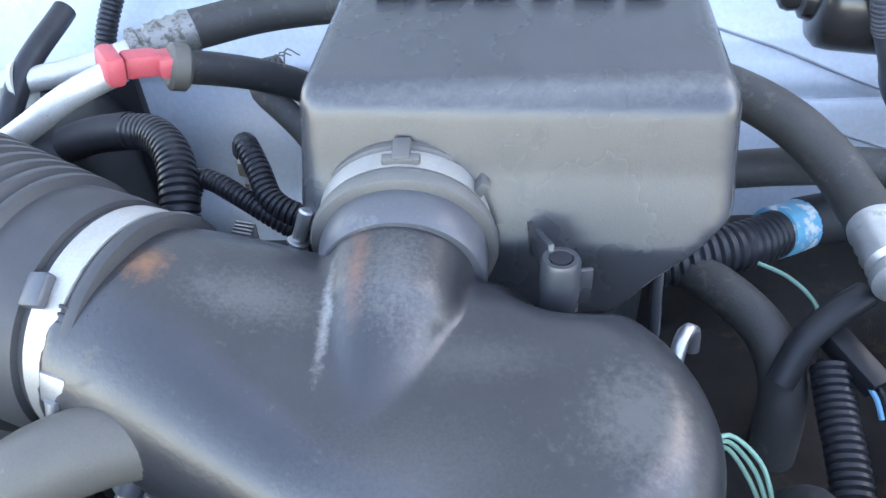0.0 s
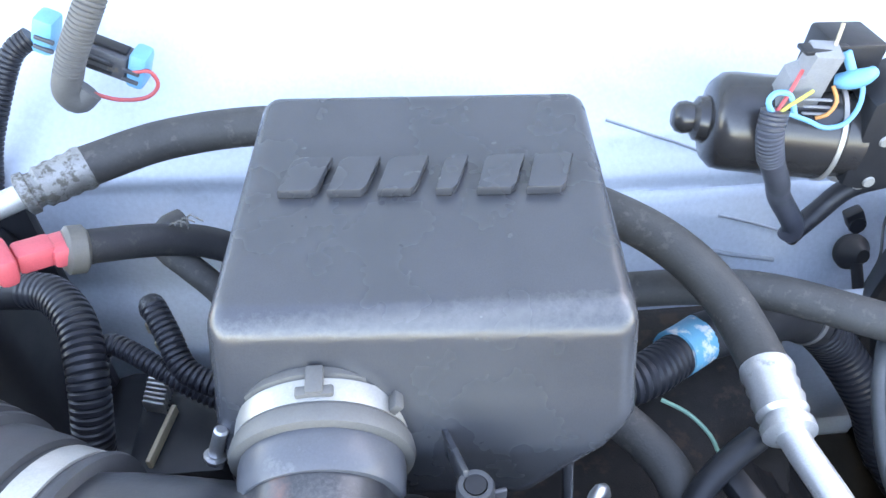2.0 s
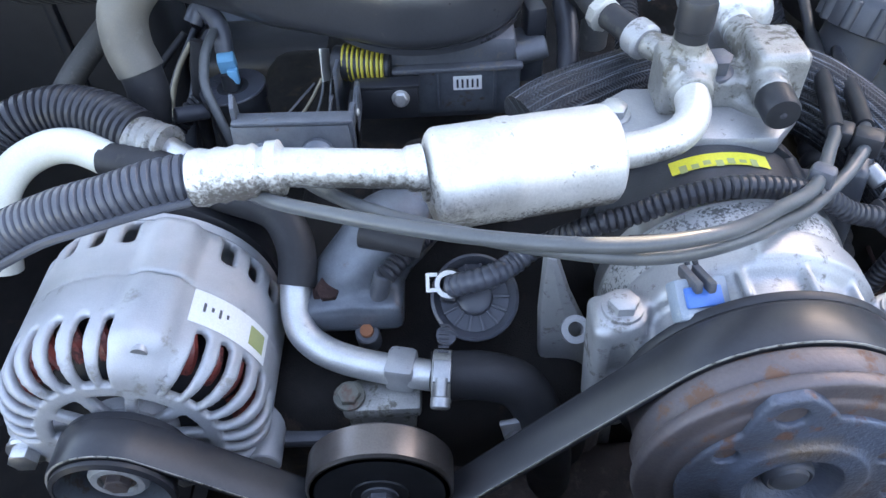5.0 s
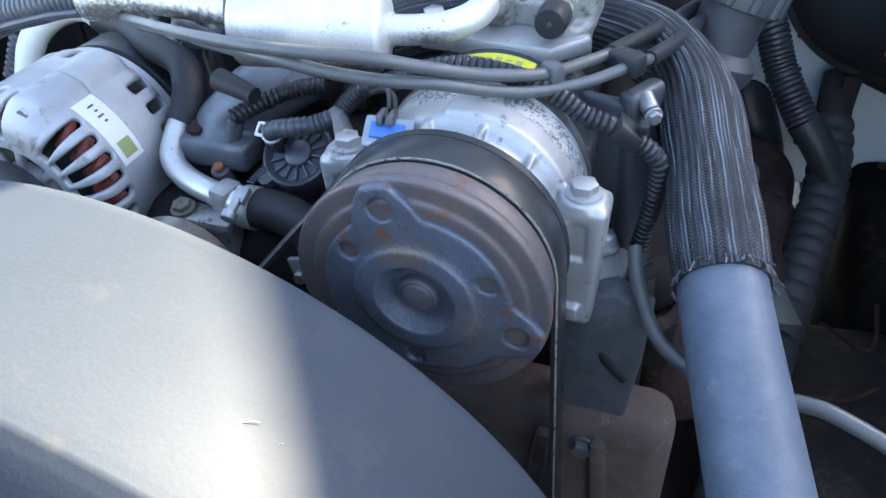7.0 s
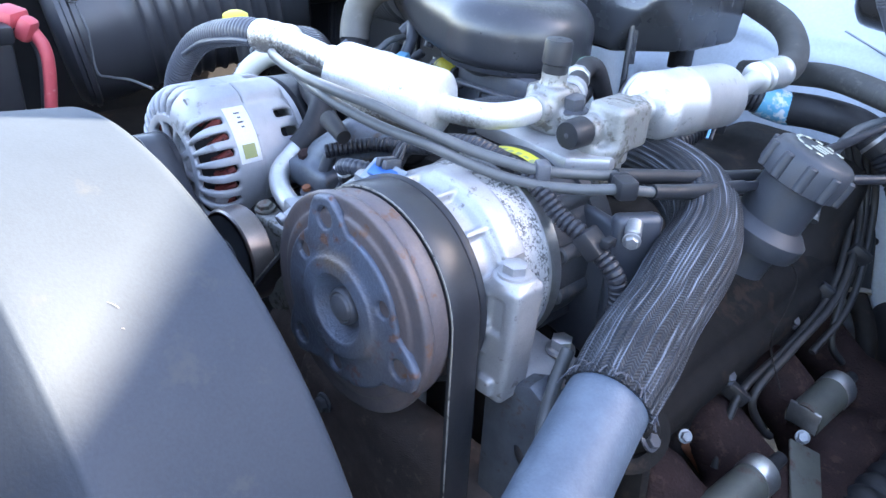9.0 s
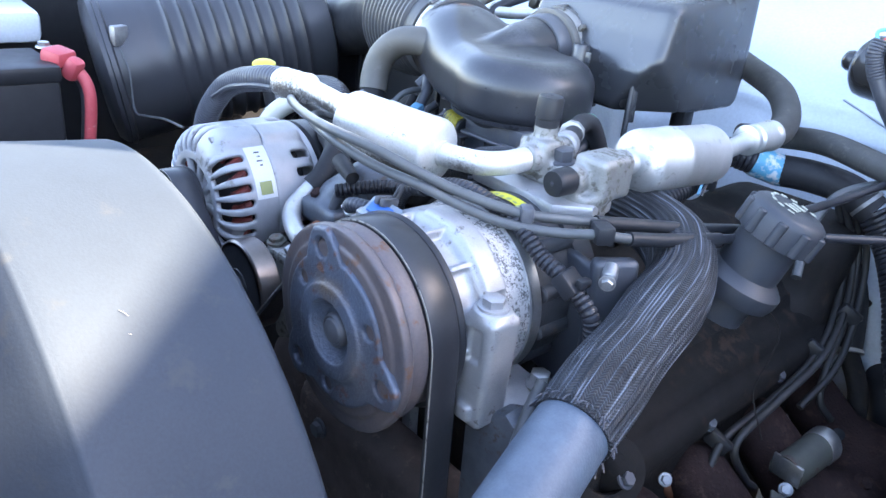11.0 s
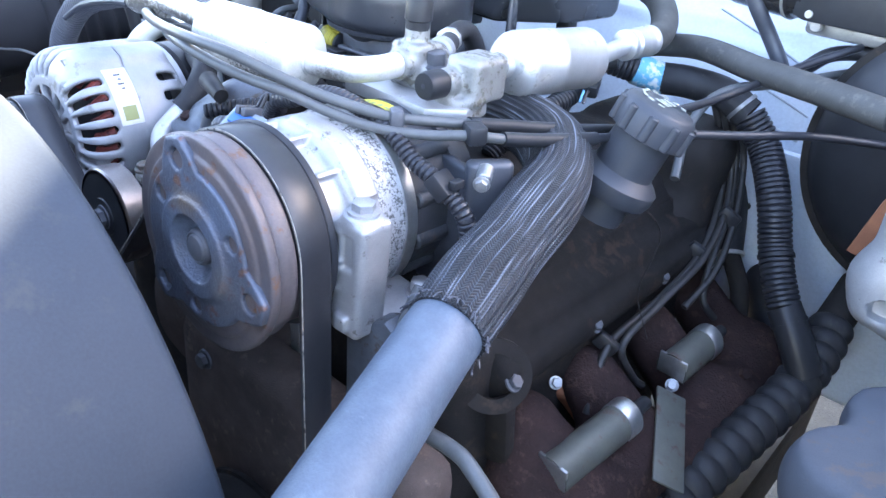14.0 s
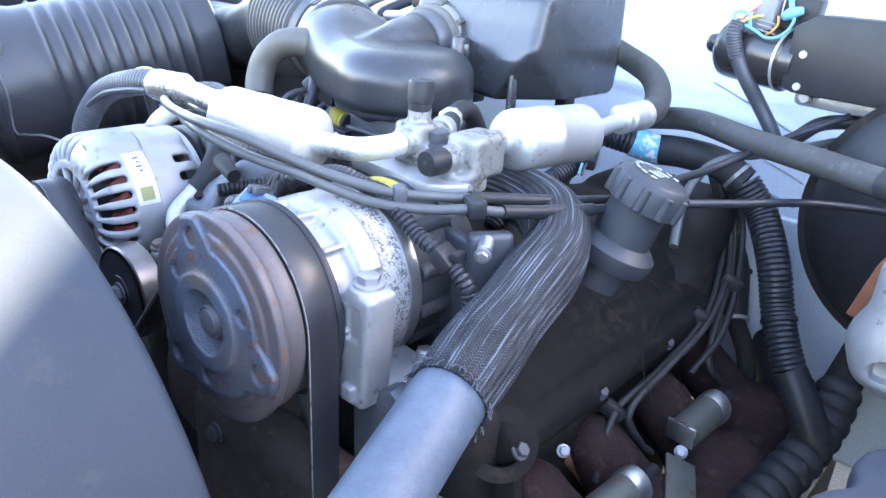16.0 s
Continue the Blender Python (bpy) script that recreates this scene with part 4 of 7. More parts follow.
def duct_field(P):
    """A tapering body in plan, round where the hose joins, flat on top over the throttle."""
    a, b, ra, rb = np.array((-0.150, 0.223)), np.array((0.0378, 0.1664)), 0.0490, 0.0740
    w = b - a
    ln = math.sqrt(w @ w)
    w = w / ln
    X, Y = P[0] - a[0], P[1] - a[1]
    along_, off = X * w[0] + Y * w[1], np.abs(-X * w[1] + Y * w[0])
    sn = (rb - ra) / ln
    cs = math.sqrt(1 - sn * sn)
    t = np.clip((along_ + off * sn / cs) / ln, 0, 1)                  # foot on the tapering axis
    plan = np.sqrt((along_ - t * ln) ** 2 + off ** 2) - (ra + (rb - ra) * t)
    k = np.clip((t - 0.22) / 0.55, 0, 1)
    k = k * k * (3 - 2 * k)
    edge, half, mid = 0.049 + (0.030 - 0.049) * k, 0.049 + (0.0300 - 0.049) * k, 1.0235 + (1.0170 - 1.0235) * k
    up = np.where(P[2] > mid, edge, edge + (0.011 - edge) * k)
    q0, q1 = plan + up, np.abs(P[2] - mid) - (half - up)
    body = np.sqrt(np.maximum(q0, 0) ** 2 + np.maximum(q1, 0) ** 2) + np.minimum(np.maximum(q0, q1), 0) - up
    notch = 0.0265 - np.sqrt((P[0] - 0.060) ** 2 + (P[1] - 0.240) ** 2)   # hollow behind, round the air box boss
    body = -smin(-body, -notch, 0.012)
    body = smin(body, d_drum(P, (0.030, 0.222, 1.006), 2, 0.021, 0.026, 0.012), 0.012)
    branch = np.minimum(d_cone(P, (-0.012, 0.272, 1.040), (-0.014, 0.216, 1.036), 0.0365, 0.0320), d_cone(P, (-0.014, 0.216, 1.036), (-0.020, 0.165, 1.028), 0.0320, 0.0210))
    body = smin(body, branch, 0.004)
    body = np.maximum(body, -(P[0] + 0.128) + 0.3525 * (P[1] - 0.222))
    return np.maximum(body, P[1] - 0.250)


duct = thing("intake_duct", "dusty black plastic intake elbow with chalky scuffs", "air duct", (0.04, 0.15, 0.965))
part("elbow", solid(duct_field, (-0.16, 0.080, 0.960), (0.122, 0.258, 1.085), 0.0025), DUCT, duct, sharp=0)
part("collar", lathe([(0, 0.0495), (0.001, 0.0503), (0.007, 0.0503), (0.009, 0.0488)], (-0.117, 0.2115, 1.023), (1, -0.42, -0.06), 64), DUCT, duct)
part("seam", lathe([(-0.012, 0.052), (-0.003, 0.058), (-0.002, 0.066), (0.0, 0.0712), (0.004, 0.0716), (0.005, 0.066)], (0.0378, 0.1664, 0.985), (0, 0, 1), 56), DUCT, duct)

# corrugated hose and filter canister at the passenger side
CAN_AX = Vector((-1, 0.3525, 0.0293)).normalized()
CAN0 = Vector((-0.1355, 0.2248, 1.0257))
bel = thing("intake_bellows", "black ribbed rubber intake bellows widening to the filter", "bellows", (-0.25, 0.215, 0.95))
prof = [(-0.020, 0.0500), (-0.019, 0.0535), (-0.0165, 0.0542), (-0.014, 0.0535), (-0.0135, 0.0515), (0.006, 0.0515), (0.0065, 0.0545), (0.014, 0.0555), (0.026, 0.0560)]
for k in range(1, 13):
    h, r = 0.0225 + 0.0095 * k, 0.058 + 0.0014 * k
    prof += [(h, r - 0.0035), (h + 0.002, r + 0.0005), (h + 0.005, r + 0.0010), (h + 0.007, r - 0.0005), (h + 0.0083, r - 0.004)]
prof += [(0.145, 0.070), (0.155, 0.070)]
part("rubber", lathe(prof, CAN0, CAN_AX, 72), BELLOWS, bel, sharp=50)
hose_clamp("hose_clamp", "wide bright steel hose clamp on the intake elbow", (-0.1314, 0.2234, 1.0256), (1, -0.3525, -0.0293), 0.0522, 0.0135, (-0.10, -0.93, 0.35), "hose clamps")
part("buckle", box((-0.1455, 0.1975, 1.0712), (0.011, 0.014, 0.005), 0.0015, (30, -12, -18)), CUFF, bel, "small rubber keeper")
cani = thing("filter_canister", "large black ribbed plastic air filter canister", "air filter", (-0.69, 0.18, 0.79))
DRUM0, DRUM_AX = Vector((-0.6447, 0.3566, 0.9489)), Vector((-0.2389, -0.9512, -0.1952)).normalized()
prof = [(0.0, 0.060), (0.0, 0.100), (0.002, 0.110), (0.007, 0.1155), (0.014, 0.1165), (0.044, 0.1165)]
for k in range(10 * 8 - 3):
    h = 0.056 + 0.02328 * (k - 2) / 8
    prof.append((h, 0.1165 + 0.0050 * max(0.0, math.cos(2 * math.pi * (k - 2) / 8)) ** 2.5))
prof += [(0.292, 0.1168), (0.300, 0.1195), (0.352, 0.1200), (0.355, 0.1255), (0.362, 0.1255), (0.364, 0.1200)]
part("drum", lathe(prof + [(0.368, 0.120)], DRUM0, DRUM_AX, 96), CANISTER, cani)
part("end_cap", lathe([(0.363, 0.1215), (0.370, 0.1215), (0.380, 0.110), (0.384, 0.08), (0.384, 0.0)], DRUM0, DRUM_AX, 72), CANISTER, cani, "smooth domed end cap")
part("outlet_neck", tube([(-0.262, 0.268, 1.029), (-0.33, 0.292, 1.028), (-0.44, 0.345, 1.005), (-0.54, 0.375, 0.975), (-0.648, 0.366, 0.950)], 0.052, 36), BLACK, cani, "black rubber outlet neck")
part("clip", box(DRUM0 + DRUM_AX * 0.358 + Vector((0.098, -0.02, 0.072)), (0.014, 0.026, 0.030), 0.003, (0, 0, 20)), CLAMPWORN, cani, "steel wire clip")
single("canister_wire", tube([(-0.628, -0.006, 0.936), (-0.600, -0.004, 0.902), (-0.582, -0.007, 0.849), (-0.50, -0.020, 0.862), (-0.40, -0.035, 0.885), (-0.292, -0.056, 0.905)], 0.0016, 8), CABLE, "thin grey wire hanging from the filter canister", "wire")
breather = thing("breather_hose", "smooth brown-grey rubber breather elbow on a black hose", "hose", (-0.15, 0.13, 0.93))
part("elbow", tube([(-0.106, 0.163, 1.028), (-0.122, 0.156, 1.030), (-0.146, 0.147, 1.024), (-0.163, 0.138, 1.006), (-0.166, 0.131, 0.985), (-0.161, 0.125, 0.966)], 0.0165, 24, 0.003), BREATHER, breather, sharp=60)
part("hose", tube([(-0.162, 0.126, 0.970), (-0.160, 0.122, 0.950), (-0.165, 0.117, 0.925), (-0.175, 0.110, 0.89), (-0.185, 0.105, 0.85)], 0.0148, 20), RUBBER, breather)
single("breather_grommet", lathe([(0, 0.02), (0.004, 0.021), (0.008, 0.018)], (-0.104, 0.167, 1.026), (-0.85, -0.5, 0.1), 24), RUBBER, "black rubber grommet where the breather enters the elbow", "grommet")

# ---- throttle body and its bracket ----
tb = thing("throttle_valve", "dark grey throttle housing and bracket with a small white label", "throttle", (0.045, 0.12, 0.90))
part("flange", box((0.052, 0.158, 0.974), (0.098, 0.09, 0.022), 0.005), BRACKET, tb)
part("body", box((0.060, 0.165, 0.938), (0.080, 0.094, 0.040), 0.006), BRACKET, tb)
part("front_plate", box((0.060, 0.1155, 0.946), (0.088, 0.005, 0.038), 0.002), BRACKET_BLUE, tb)
for x in (0.046, 0.086):
    part("rib", box((x, 0.112, 0.948), (0.002, 0.004, 0.030), 0.0005), BRACKET_BLUE, tb)
part("ledge", box((0.060, 0.112, 0.966), (0.090, 0.012, 0.004), 0.0015), BRACKET, tb)
part("bracket", merge(box((0.012, 0.092, 0.952), (0.042, 0.004, 0.024), 0.0015), box((0.012, 0.096, 0.965), (0.044, 0.012, 0.003), 0.001), box((-0.012, 0.074, 0.94), (0.004, 0.05, 0.04), 0.0015)), BLACK, tb)
lab = part("label", box((0.067, 0.1124, 0.952), (0.020, 0.001, 0.011), 0.0003), WHITE, tb, "white paper label")
for k in range(5):
    part("print_bar", box((0.060 + 0.0035 * k, 0.1117, 0.952), (0.0014, 0.0006, 0.0065), 0), INK, lab)
part("bolt", hexagon((0.021, 0.0895, 0.957), (0, -1, 0.25), 0.0046, 0.005), STEEL, tb, "bright hex bolt")
part("side_boss", merge(rod((0.10, 0.12, 0.968), (0.122, 0.122, 0.972), 0.008), box((0.112, 0.142, 0.955), (0.02, 0.03, 0.03), 0.004)), BRACKET, tb)
quad = thing("throttle_spring", "yellow and black coiled spring on the throttle shaft", "spring", (0.0, 0.115, 0.955))
for k in range(9):
    part("coil", lathe([(0, 0.0118), (0.0004, 0.0128), (0.0011, 0.0131), (0.0018, 0.0128), (0.0022, 0.0118)], (-0.018 + 0.0034 * k, 0.1235 - 0.0011 * k, 0.966), (1, -0.13 + 0.04 * (k % 2), 0.03), 28), MUSTARD, quad)
part("core", rod((-0.025, 0.124, 0.966), (0.016, 0.1145, 0.966), 0.0120), BLACK, quad)
part("lever", merge(prism([(-0.02, -0.03), (0.004, -0.034), (0.018, 0.0), (0.006, 0.018), (-0.014, 0.014)], 0.003, pose(-0.022, 0.118, 0.958, 90, 0, 80), 0.0008), box((-0.026, 0.098, 0.938), (0.003, 0.006, 0.045), 0.001, (20, 0, 0))), BRACKET, quad, "bent grey lever")

cb = thing("cable_bracket", "blue-grey stamped steel throttle cable bracket", "bracket", (-0.04, 0.035, 0.93))
part("plate", prism([(-0.038, 0.018), (0.034, 0.018), (0.036, -0.006), (0.022, -0.020), (-0.026, -0.020), (-0.038, -0.004)], 0.004, pose(-0.042, 0.033, 0.960, 76, 0, -2), 0.0015), BRACKET_BLUE, cb)
part("lip", box((-0.042, 0.040, 0.979), (0.074, 0.014, 0.0035), 0.0015, (-8, 0, -2)), BRACKET_BLUE, cb)
part("ear", prism([(-0.012, -0.012), (0.012, -0.012), (0.010, 0.014), (0.004, 0.020), (-0.006, 0.016)], 0.003, pose(-0.080, 0.046, 0.972, 90, 0, 98), 0.001), BRACKET_BLUE, cb)
part("arm", merge(box((-0.007, 0.064, 0.962), (0.0035, 0.054, 0.020), 0.0015), box((-0.007, 0.044, 0.966), (0.0035, 0.022, 0.028), 0.0015)), BRACKET_BLUE, cb)
part("rivet", lathe([(0, 0.003), (0.0015, 0.002), (0.0015, 0)], (-0.0055, 0.060, 0.968), (1, 0, 0.2), 12), BAND, cb)
for x in (-0.060, -0.028):
    part("boss", lathe([(0, 0.010), (0.004, 0.010), (0.006, 0.008), (0.013, 0.0062)], (x, 0.028, 0.962), (0, -1, 0.2), 18), BRACKET_BLUE, cb)
for a, b in (((-0.05, 0.045, 0.975), (-0.038, 0.105, 0.962)), ((-0.022, 0.045, 0.972), (-0.026, 0.10, 0.955))):
    single("cable_wire", rod(a, b, 0.0008, 0.0002, 8), BRACKET, "thin bare steel throttle cable wire", "wire", "throttle cable wires")

# vacuum valve with a blue connector
vv = thing("purge_valve", "round black plastic valve with a blue connector", "valve", (-0.107, 0.143, 0.90))
part("body", lathe([(-0.045, 0.012), (-0.040, 0.0215), (0.020, 0.0225), (0.021, 0.0245), (0.028, 0.0250), (0.030, 0.0240), (0.030, 0.0215), (0.0285, 0.0205), (0.0285, 0.013), (0.031, 0.012), (0.031, 0.0)], (-0.107, 0.150, 0.903), (-0.06, 0.02, 1), 40), BLACK, vv)
for k in range(12):
    a = 2 * math.pi * k / 12
    part("rib", box((-0.108 + 0.0165 * math.cos(a), 0.1505 + 0.0165 * math.sin(a), 0.9325), (0.008, 0.0014, 0.002), 0.0004, (0, 0, math.degrees(a))), LOOM_GREY, vv)
part("rim", lathe([(0.0285, 0.0240), (0.0300, 0.0252), (0.0312, 0.0245), (0.0305, 0.0225)], (-0.107, 0.150, 0.903), (-0.06, 0.02, 1), 40), LOOM_GREY, vv, "worn grey rim")
part("port", rod((-0.128, 0.140, 0.92), (-0.150, 0.128, 0.925), 0.006), LOOM_GREY, vv)
part("stem", rod((-0.108, 0.147, 0.928), (-0.109, 0.152, 0.945), 0.007), BLACK, vv)
part("connector", merge(box((-0.109, 0.154, 0.951), (0.013, 0.012, 0.018), 0.0025, (20, 0, 10)), box((-0.105, 0.148, 0.944), (0.008, 0.006, 0.012), 0.0015)), BLUE, vv, "blue plastic connector")
single("valve_lead", tube([(-0.110, 0.158, 0.958), (-0.112, 0.168, 0.975), (-0.125, 0.178, 0.984), (-0.132, 0.172, 0.975)], 0.0068, 14), LOOM_GREY, "grey sheathed lead to the blue connector", "wire")
single("vacuum_line", tube([(-0.114, 0.158, 0.975), (-0.115, 0.143, 0.974), (-0.117, 0.132, 0.969), (-0.117, 0.118, 0.956), (-0.111, 0.108, 0.939), (-0.104, 0.100, 0.917), (-0.100, 0.093, 0.882)], 0.0036, 10), CABLE, "thin pale grey vacuum line", "hose", "vacuum lines")
for pts, r, mt, lab in (([(-0.151, 0.225, 0.942), (-0.156, 0.217, 0.934), (-0.168, 0.198, 0.915), (-0.178, 0.172, 0.889), (-0.183, 0.144, 0.862), (-0.18, 0.12, 0.80)], 0.0026, LOOM_GREY, "thin dusty grey wire hanging behind the breather"),
                        ([(-0.162, 0.232, 0.935), (-0.186, 0.212, 0.914), (-0.195, 0.197, 0.900), (-0.195, 0.178, 0.881), (-0.187, 0.157, 0.860), (-0.18, 0.13, 0.80)], 0.0034, RUBBER, "black rubber lead hanging behind the breather"),
                        ([(-0.131, 0.204, 0.949), (-0.136, 0.197, 0.943), (-0.142, 0.182, 0.927), (-0.147, 0.164, 0.910), (-0.152, 0.142, 0.887), (-0.155, 0.12, 0.82)], 0.0052, LOOM_GREY, "grey sheathed lead hanging beside the valve"),
                        ([(-0.151, 0.208, 0.939), (-0.162, 0.192, 0.924), (-0.168, 0.171, 0.903), (-0.159, 0.155, 0.886), (-0.15, 0.15, 0.84)], 0.0022, TERMINAL, "thin tan wire hanging behind the breather"),
                        ([(-0.040, 0.145, 0.940), (-0.049, 0.138, 0.927), (-0.058, 0.128, 0.918), (-0.066, 0.119, 0.908), (-0.072, 0.107, 0.890)], 0.0012, TERMINAL, "thin tan wire below the elbow"),
                        ([(-0.070, 0.118, 0.905), (-0.055, 0.114, 0.917), (-0.041, 0.118, 0.922), (-0.021, 0.118, 0.922)], 0.0022, CABLE, "short grey wire below the elbow"),
                        ([(-0.23, 0.27, 0.935), (-0.259, 0.237, 0.910), (-0.275, 0.220, 0.893), (-0.288, 0.203, 0.877), (-0.306, 0.183, 0.857)], 0.011, HOSE, "dim grey hose sloping down under the bellows")):
    single("loose_lead", tube(pts, r, 10), mt, lab, "wire" if r < 0.01 else "hose", "leads under the intake")
clip = thing("lever_clip", "pale folded steel clip on the throttle lever", "clip", (-0.032, 0.122, 0.94))
part("plate", prism([(-0.006, -0.010), (0.005, -0.012), (0.007, 0.010), (-0.003, 0.013)], 0.0016, pose(-0.033, 0.127, 0.962, 80, 10, 60), 0.0005), BAND, clip)
for dx in (-0.003, 0.003):
    part("tail", tube([(-0.032 + dx, 0.127, 0.955), (-0.033 + dx, 0.117, 0.946), (-0.036 + 1.5 * dx, 0.104, 0.936)], 0.0009, 8), CABLE, clip)
single("vacuum_line", tube([(-0.130, 0.165, 0.965), (-0.136, 0.155, 0.93), (-0.14, 0.15, 0.88)], 0.0055, 10), RUBBER, "black rubber vacuum line hanging down", "hose")
single("wire_loom", corrugated([(-0.136, 0.149, 0.923), (-0.146, 0.142, 0.916), (-0.157, 0.132, 0.906), (-0.167, 0.122, 0.896), (-0.181, 0.115, 0.875), (-0.19, 0.11, 0.83)], 0.0075), LOOM, "short black corrugated wire loom", "wire loom", "wire looms")


# ---- air-conditioning lines ----
def canister_profile(length, r, neck, shoulder):
    """A muffler can with rounded shoulders and a rolled seam."""
    p = [(0, neck)]
    for k in range(7):
        a = radians(90 * k / 6)
        p.append((0.002 + shoulder * (1 - math.cos(a)), neck + (r - neck) * math.sin(a)))
    mid = length * 0.42
    p += [(mid - 0.004, r), (mid - 0.003, r + 0.0006), (mid + 0.003, r + 0.0006), (mid + 0.004, r)]
    for k in range(7):
        a = radians(90 * k / 6)
        p.append((length - 0.002 - shoulder * (1 - math.sin(a)), neck + (r - neck) * math.cos(a)))
    p.append((length, neck))
    return p


def crimp(a, b, r):
    """A crimped ferrule: rings and flats."""
    a, b = Vector(a), Vector(b)
    h = (b - a).length
    return lathe([(0, r * 0.8), (0, r), (h * 0.10, r * 1.04), (h * 0.14, r), (h * 0.22, r * 0.93), (h * 0.30, r * 1.0), (h * 0.40, r * 0.92), (h * 0.50, r * 1.0), (h * 0.60, r * 0.92), (h * 0.68, r * 0.97), (h * 0.74, r * 0.80),
                  (h * 0.82, r * 0.82), (h * 0.84, r * 0.98), (h * 0.96, r * 0.98), (h, r * 0.7)], a, b - a, 28)


C1A, C1B = Vector((0.0370, -0.0500, 1.0010)), Vector((0.1400, -0.0285, 0.9970))
line1 = thing("suction_line", "bright stained aluminium refrigerant line with a muffler can", "refrigerant line", (0.08, -0.03, 0.965))
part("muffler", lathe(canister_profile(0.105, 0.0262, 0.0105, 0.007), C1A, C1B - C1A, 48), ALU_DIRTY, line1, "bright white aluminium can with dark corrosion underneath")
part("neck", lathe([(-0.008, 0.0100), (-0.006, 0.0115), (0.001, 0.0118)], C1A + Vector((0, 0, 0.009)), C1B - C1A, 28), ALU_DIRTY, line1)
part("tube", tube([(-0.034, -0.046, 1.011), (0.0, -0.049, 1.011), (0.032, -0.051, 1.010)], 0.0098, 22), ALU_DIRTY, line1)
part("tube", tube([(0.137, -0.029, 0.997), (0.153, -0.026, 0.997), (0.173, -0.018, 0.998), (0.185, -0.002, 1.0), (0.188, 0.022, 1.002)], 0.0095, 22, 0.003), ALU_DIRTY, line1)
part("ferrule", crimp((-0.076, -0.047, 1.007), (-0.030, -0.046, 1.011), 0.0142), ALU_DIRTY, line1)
h1 = thing("refrigerant_hose", "blue-grey corrugated sleeve over a refrigerant hose", "hose", (-0.16, -0.03, 0.96), "corrugated hoses")
part("sleeve", corrugated([(-0.071, -0.047, 1.008), (-0.094, -0.050, 1.007), (-0.120, -0.053, 1.001), (-0.152, -0.053, 0.992), (-0.190, -0.053, 0.974), (-0.231, -0.053, 0.935), (-0.255, -0.050, 0.88), (-0.28, -0.045, 0.80)], 0.0128, 0.0016, 0.0046, 20), LOOM_GREY, h1)
part("slit", tube([(-0.076, -0.059, 1.003), (-0.10, -0.063, 1.000), (-0.130, -0.066, 0.993), (-0.155, -0.066, 0.985), (-0.188, -0.066, 0.968)], 0.0026, 8), LOOM_GREY, h1, "lengthwise overlap of the sleeve")

h2 = thing("refrigerant_hose", "black corrugated sleeve over a thick hose with a crimped fitting", "hose", (-0.22, 0.09, 0.93), "corrugated hoses")
part("sleeve", corrugated([(-0.152, 0.069, 0.951), (-0.180, 0.086, 0.956), (-0.214, 0.095, 0.956), (-0.245, 0.088, 0.948), (-0.268, 0.066, 0.925), (-0.285, 0.045, 0.88)], 0.0175, 0.0022, 0.0058, 22), LOOM, h2)
part("ferrule", crimp((-0.156, 0.069, 0.951), (-0.128, 0.055, 0.950), 0.0150), BLOCKMETAL, h2)
part("tube", tube([(-0.132, 0.057, 0.950), (-0.112, 0.043, 0.947), (-0.085, 0.028, 0.938), (-0.06, 0.015, 0.92)], 0.0082, 18), STEEL, h2)
part("clip", box((-0.089, 0.034, 0.936), (0.016, 0.010, 0.004), 0.001, (0, 0, -30)), GREENLABEL, h2)

heat = thing("heater_line", "cream and black heater hose ending in a bent silver pipe", "heater line", (-0.05, -0.02, 0.86))
part("cream_tube", tube([(-0.168, 0.052, 0.945), (-0.193, 0.064, 0.948), (-0.215, 0.066, 0.946), (-0.236, 0.055, 0.938), (-0.248, 0.038, 0.92), (-0.255, 0.02, 0.88)], 0.0118, 20), CREAM, heat, "glossy cream tube")
part("hose", tube([(-0.172, 0.053, 0.945), (-0.132, 0.040, 0.945), (-0.092, 0.017, 0.944), (-0.058, 0.003, 0.940), (-0.046, -0.010, 0.930), (-0.043, -0.022, 0.917), (-0.0445, -0.032, 0.908)], 0.0118, 20), RUBBER, heat, "grey-black rubber hose")
part("pipe", tube([(-0.0445, -0.028, 0.911), (-0.0450, -0.042, 0.900), (-0.041, -0.055, 0.892), (-0.028, -0.065, 0.886), (-0.008, -0.072, 0.882), (0.018, -0.078, 0.880), (0.036, -0.082, 0.880)], 0.0092, 22, 0.003), ALU, heat, "bent dull silver pipe")
part("collar", box((0.018, -0.077, 0.880), (0.018, 0.021, 0.022), 0.004, (0, 0, -12)), CAST, heat)
part("outlet_hose", tube([(0.036, -0.083, 0.880), (0.062, -0.083, 0.880), (0.085, -0.085, 0.872), (0.098, -0.092, 0.852), (0.105, -0.10, 0.82), (0.11, -0.09, 0.76)], 0.0145, 22), RUBBER, heat, "black rubber hose")
hose_clamp("hose_clamp", "slotted steel worm clamp on a black heater hose", (0.042, -0.083, 0.880), (1, -0.1, 0), 0.0150, 0.011, (0, -0.45, 0.9), "hose clamps")

# valve block on the compressor
blk = thing("valve_block", "corroded aluminium refrigerant block with two black service caps", "valve block", (0.21, 0.03, 0.965))


